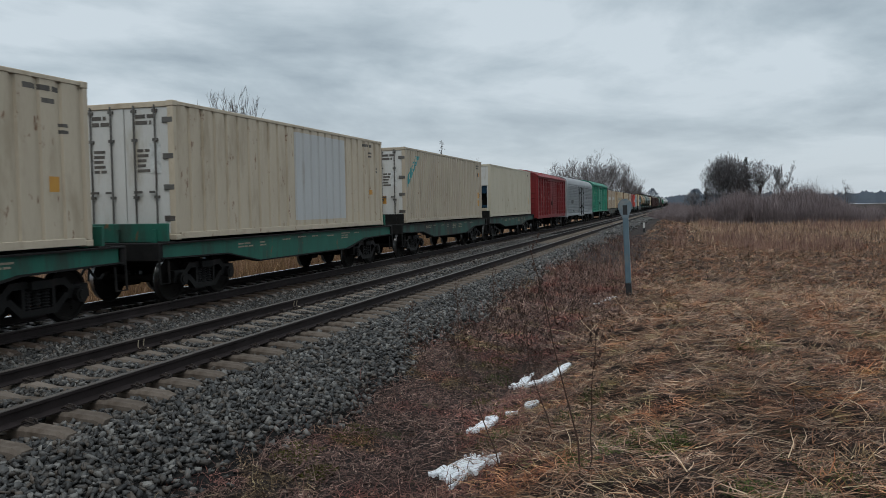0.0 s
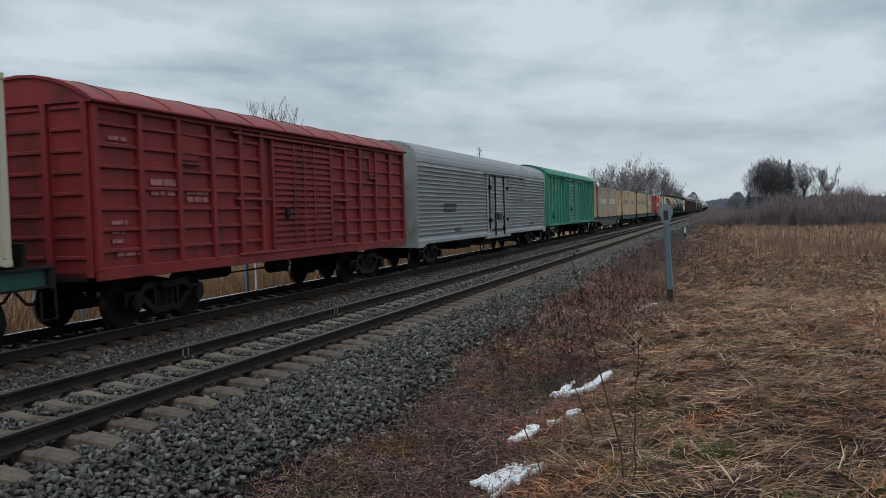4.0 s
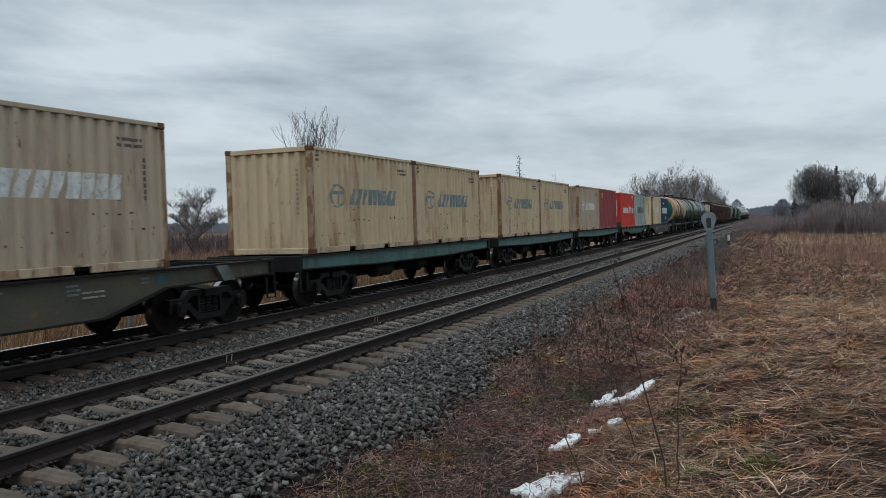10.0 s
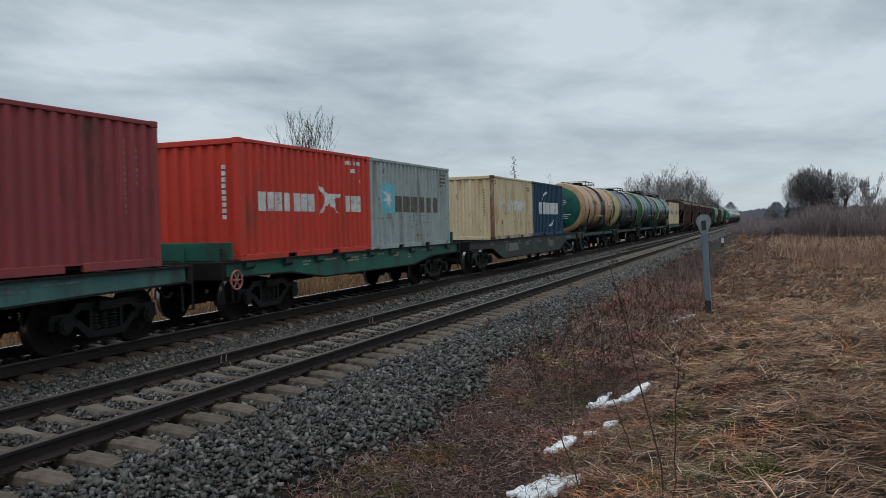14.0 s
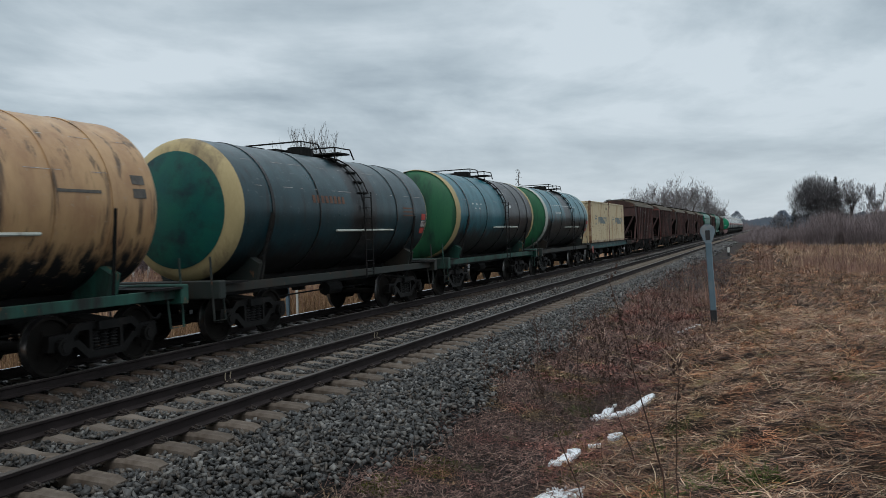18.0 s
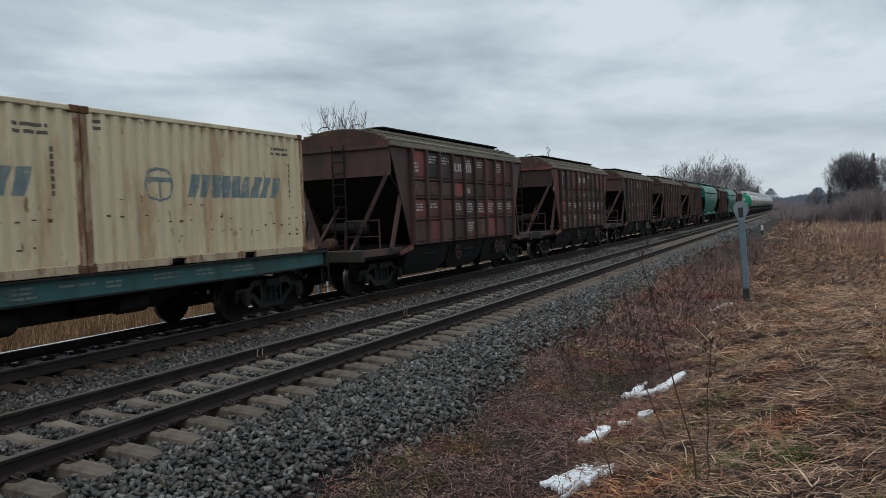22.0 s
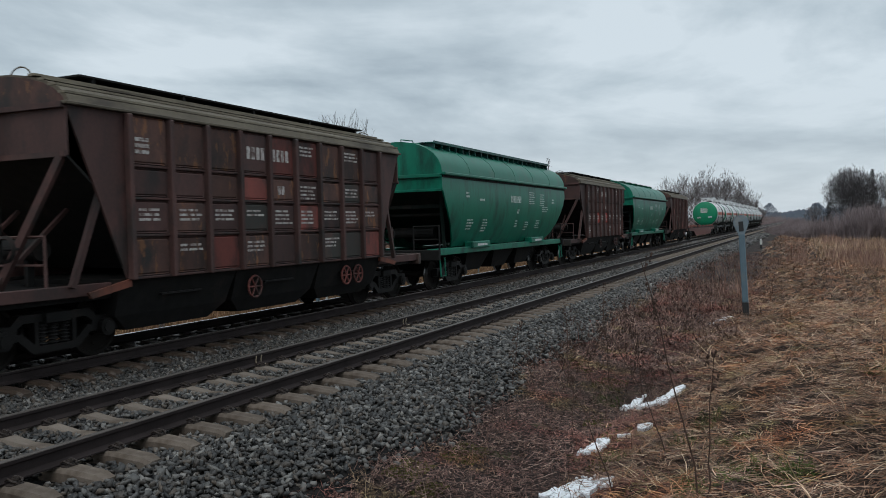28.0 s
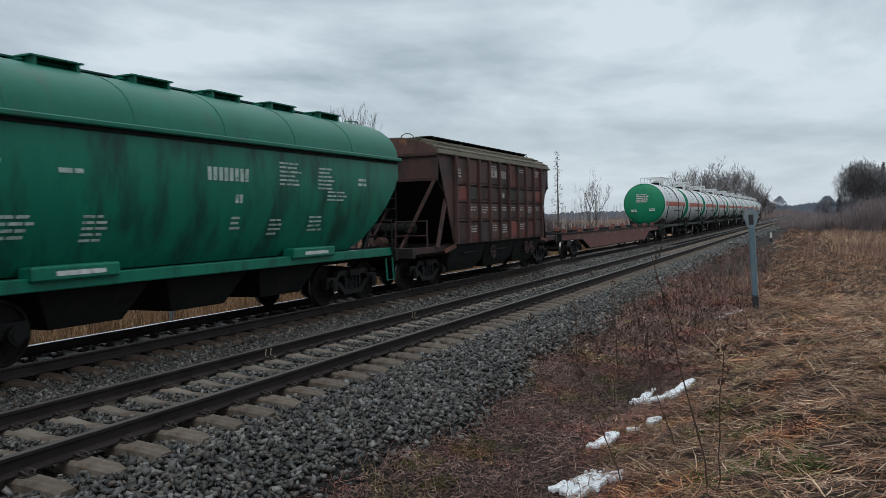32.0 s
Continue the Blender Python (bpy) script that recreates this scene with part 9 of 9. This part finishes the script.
# ---- snow ----
def snow(x, y, rx, ry, turn, seed, cell=0.011):
    """A thin ragged sheet of old snow, with holes where tufts have melted through."""
    ct, st = math.cos(radians(turn)), math.sin(radians(turn))
    r = max(rx, ry) * 1.5
    n = int(2 * r / cell)
    V, F, at = [], [], {}

    def field(u, v):
        a, b = (u * ct + v * st) / rx, (-u * st + v * ct) / ry
        q = Vector((u * 3.2 + seed * 1.7, v * 2.4, seed * 0.37))
        return 1.0 - math.hypot(a, b) + 1.0 * noise.noise(q * 1.4) + 0.7 * noise.noise(q * 3.6) + 0.35 * noise.noise(q * 8.5)

    def corner(i, j, low):
        if (i, j, low) not in at:
            px, py = x - r + i * cell, y - r + j * cell
            at[i, j, low] = len(V)
            V.append((px, py, float(ground_z(px, py)) + (-0.01 if low else 0.03 + 0.006 * noise.noise(Vector((px * 9, py * 9, seed))))))
        return at[i, j, low]

    inside = {(i, j) for i in range(n) for j in range(n) if field((i + 0.5) * cell - r, (j + 0.5) * cell - r) > 0}
    for i, j in sorted(inside):
        ring = ((i, j), (i + 1, j), (i + 1, j + 1), (i, j + 1))
        F.append(tuple(corner(*c, 0) for c in ring))
        for k, (di, dj) in enumerate(((0, -1), (1, 0), (0, 1), (-1, 0))):
            if (i + di, j + dj) not in inside:
                a, b = ring[k], ring[(k + 1) % 4]
                F.append((corner(*a, 0), corner(*b, 0), corner(*b, 1), corner(*a, 1)))
    if F:
        tagged(part("snow_patch", Shape().add(V, F), M_SNOW), "small melting patch of dirty snow in the ditch", "snow", "snow patches")


for k, (x, y, rx, ry, turn) in enumerate(((5.1, 7.68, 0.22, 0.36, 20), (4.8, 7.7, 0.09, 0.13, 0), (4.88, 9.28, 0.12, 0.2, -25), (5.16, 9.7, 0.06, 0.07, 0), (5.3, 10.05, 0.08, 0.1, -25),
                                          (4.82, 12.1, 0.11, 0.3, 0), (5.15, 11.8, 0.2, 0.3, 15), (5.38, 12.1, 0.08, 0.34, -15), (5.16, 22.2, 0.12, 0.4, -20))):
    snow(x, y, rx, ry, turn, 300 + k)
far_snow = Shape().add([(120, 770, -1.15), (230, 770, -1.15), (230, 800, -1.1), (120, 800, -1.1)], [(0, 1, 2, 3)])
tagged(part("snow_field", far_snow, M_SNOW), "strip of snow on a distant field", "snow", kind="structure")

# ---- weeds, posts ----
def weed(x, y, h, lean, seed, bushy=0.3, label="tall dead brown weed stem"):
    rng = random.Random(seed)
    z = float(ground_z(x, y)) - 0.03
    root = thing("dead_weed", label, "weed", pose(x, y, z), "dead weeds")
    pts = [Vector((0, 0, 0))]
    n = 7
    for k in range(n):
        f = (k + 1) / n
        pts.append(Vector((lean[0] * f ** 1.3 + rng.gauss(0, 0.012), lean[1] * f ** 1.3 + rng.gauss(0, 0.012), h * f)))
    st = Shape().rod(pts, 0.0045 + 0.0018 * h, 5, 0.002 + 0.0008 * h)
    part("stem", st, M_WEED, root)
    tw, hd = Shape(), Shape()
    for i in range(int(6 + 26 * bushy * h)):
        u = rng.uniform(1 - 0.75 * bushy - 0.25, 1.0)
        k = min(n - 1, int(u * n))
        p = pts[k].lerp(pts[k + 1], u * n - k)
        a = rng.random() * 6.283
        ln = rng.uniform(0.04, 0.16) * (0.5 + bushy)
        q = p + Vector((math.cos(a) * ln * 0.7, math.sin(a) * ln * 0.7, ln))
        tw.cyl(p, q, 0.0025, 3, 0.0015, caps=False)
        for j in range(4):
            c = q + Vector((rng.gauss(0, 0.014), rng.gauss(0, 0.014), rng.gauss(0, 0.02)))
            e = 0.006 + 0.006 * rng.random()
            hd.add([tuple(c + Vector(d) * e) for d in ((1, 0, 0), (-1, 0, 0), (0, 1, 0), (0, -1, 0), (0, 0, 1.6), (0, 0, -1.6))],
                   [(0, 2, 4), (2, 1, 4), (1, 3, 4), (3, 0, 4), (2, 0, 5), (1, 2, 5), (3, 1, 5), (0, 3, 5)])
    part("side_shoot", tw, M_WEED, root)["kind"] = "stuff"
    part("seed_head", hd, M_WEED, root, "dry brown seed heads")["kind"] = "stuff"


weed(6.38, 6.3, 1.78, (-0.42, 0.2), 1, 0.12)
weed(6.45, 6.2, 1.05, (0.07, 0.1), 2, 0.06)
weed(5.55, 7.2, 1.25, (-0.62, 0.3), 3, 0.12)
weed(5.85, 8.3, 1.15, (-0.6, 0.35), 4, 0.12)
weed(4.5, 9.8, 0.8, (-0.05, 0.2), 5, 0.2)
weed(4.2, 13.2, 1.55, (-0.15, 0.3), 6, 0.4)
weed(3.7, 12.6, 1.3, (-0.1, 0.2), 7, 0.5)
rw = random.Random(77)
for k in range(44):
    y = 11.5 + 33 * rw.random() ** 1.2
    x = 3.0 + rw.random() ** 1.3 * (2.2 if y < 18 else 1.6)
    weed(x, y, rw.uniform(0.4, 0.95) * (0.65 if y > 19 else 1), (rw.gauss(0, 0.12), rw.gauss(0, 0.12)), 100 + k, rw.uniform(0.15, 0.6), "dead brown weed with dry seed heads")

# signal marker post
M_POST = mat("blue_grey_post", (0.105, 0.155, 0.185), (0.08, 0.12, 0.148), 0.6, scale=4, fine=30, bump=0.1, dirt=(0.16, 0.17, 0.17), dirt_amt=0.2)
M_BLACK = mat("black_paint", (0.02, 0.02, 0.022), (0.03, 0.03, 0.03), 0.6, bump=0.05)
M_HEAD = mat("pale_grey_sign", (0.15, 0.19, 0.215), (0.12, 0.155, 0.18), 0.6, bump=0.05, dirt=(0.25, 0.24, 0.22), dirt_amt=0.2)
post = thing("marker_post", "leaning blue-grey concrete marker post with a rounded head", "post", pose(5.72, 22.8, -0.75, 0, -2.2, 0))
part("shaft", Shape().box(-0.075, 0.075, -0.06, 0.06, 0.5, 2.50, 0.015), M_POST, post)
part("base", Shape().box(-0.08, 0.08, -0.065, 0.065, -0.2, 0.5, 0.015), M_BLACK, post, "black painted base")
outline = [(0.075, 2.28), (0.13, 2.40), (0.19, 2.56)] + [(0.19 * math.cos(a), 2.60 + 0.19 * math.sin(a)) for a in [math.pi * k / 10 for k in range(11)]] + [(-0.19, 2.56), (-0.13, 2.40), (-0.075, 2.28)]
hd = part("head", Shape().prism(outline, -0.062, -0.02, "y"), M_HEAD, post)
part("slot", Shape().box(-0.06, 0.06, -0.068, -0.0625, 2.36, 2.62), M_BLACK, hd, "black bar on the head")
far_post = thing("marker_post", "white-headed marker post with a black bar behind the far track", "post", pose(-7.5, 22.9, -0.35))
part("shaft", Shape().box(-0.05, 0.05, -0.05, 0.05, -0.2, 1.8, 0.012), M_POST, far_post)
part("collar", Shape().box(-0.09, 0.09, -0.06, 0.06, 1.78, 1.95, 0.012), M_BLACK, far_post, "black painted collar")
egg = [(0.09, 1.95)] + [(0.155 * math.cos(a), 2.2 + 0.17 * math.sin(a)) for a in [math.pi * k / 12 for k in range(13)]] + [(-0.09, 1.95)]
hd = part("head", Shape().prism(egg, -0.05, -0.02, "y"), P_WHITE, far_post, "white egg-shaped head")
part("slot", Shape().box(-0.025, 0.025, -0.056, -0.0505, 1.97, 2.24), M_BLACK, hd, "black bar on the head")
stake = thing("marker_stake", "thin white stake with a black tip behind the far track", "post", pose(-7.9, 24.1, -0.35))
part("shaft", Shape().box(-0.035, 0.035, -0.035, 0.035, -0.2, 2.2, 0.01), P_WHITE, stake)
part("tip", Shape().box(-0.045, 0.045, -0.045, 0.045, 2.2, 2.38, 0.01), M_BLACK, stake, "black tip")
# small picket markers at the ballast foot
for x, y in ((3.5, 74.0), (3.4, 152.0)):
    p = thing("picket", "small white and black picket post by the ballast", "post", pose(x + 0.3, y, float(ground_z(x + 0.3, y))), "pickets")
    part("shaft", Shape().box(-0.09, 0.09, -0.09, 0.09, 0.3, 0.75, 0.02), P_WHITE, p)
    part("base", Shape().box(-0.1, 0.1, -0.1, 0.1, -0.1, 0.3, 0.02), M_BLACK, p)
# fence posts behind the far track
for k, (x, y) in enumerate(((-9.6, 18.0), (-9.8, 26.5), (-9.7, 35.0), (-9.9, 43.5))):
    p = thing("fence_post", "weathered grey fence post in the reeds", "post", pose(x, y, float(ground_z(x, y)), 0, (2, -1, 3, 0)[k], 0), "fence posts")
    part("stake", Shape().box(-0.06, 0.06, -0.06, 0.06, -0.2, 1.15, 0.012), M_POST, p)


# ---- motion ----
def motions():
    for ob, s, z in RIDES:
        walk(ob, [(0.0, pose(TRACK2, s, z)), (32.0, pose(TRACK2, s - SPEED * 32.0, z))])
    for ob, s, y in SPIN:
        # a wheel turns while its wagon goes by
        f0, f1 = int(30 * (s - 40.0) / SPEED), int(30 * (s - 2.0) / SPEED)
        f0, f1 = max(0, f0), min(960, f1)
        rows = []
        if f1 > f0:
            rows = [(f / 30.0, pose(0, y, 0.475) @ pose(0, 0, 0, math.degrees(SPEED * f / 30.0 / 0.475) % 360)) for f in range(f0, f1 + 1)]
        if not rows or rows[0][0] > 0:
            rows.insert(0, (0.0, rows[0][1] if rows else pose(0, y, 0.475)))
        if rows[-1][0] < 32:
            rows.append((32.0, rows[-1][1]))
        walk(ob, rows)


motions()
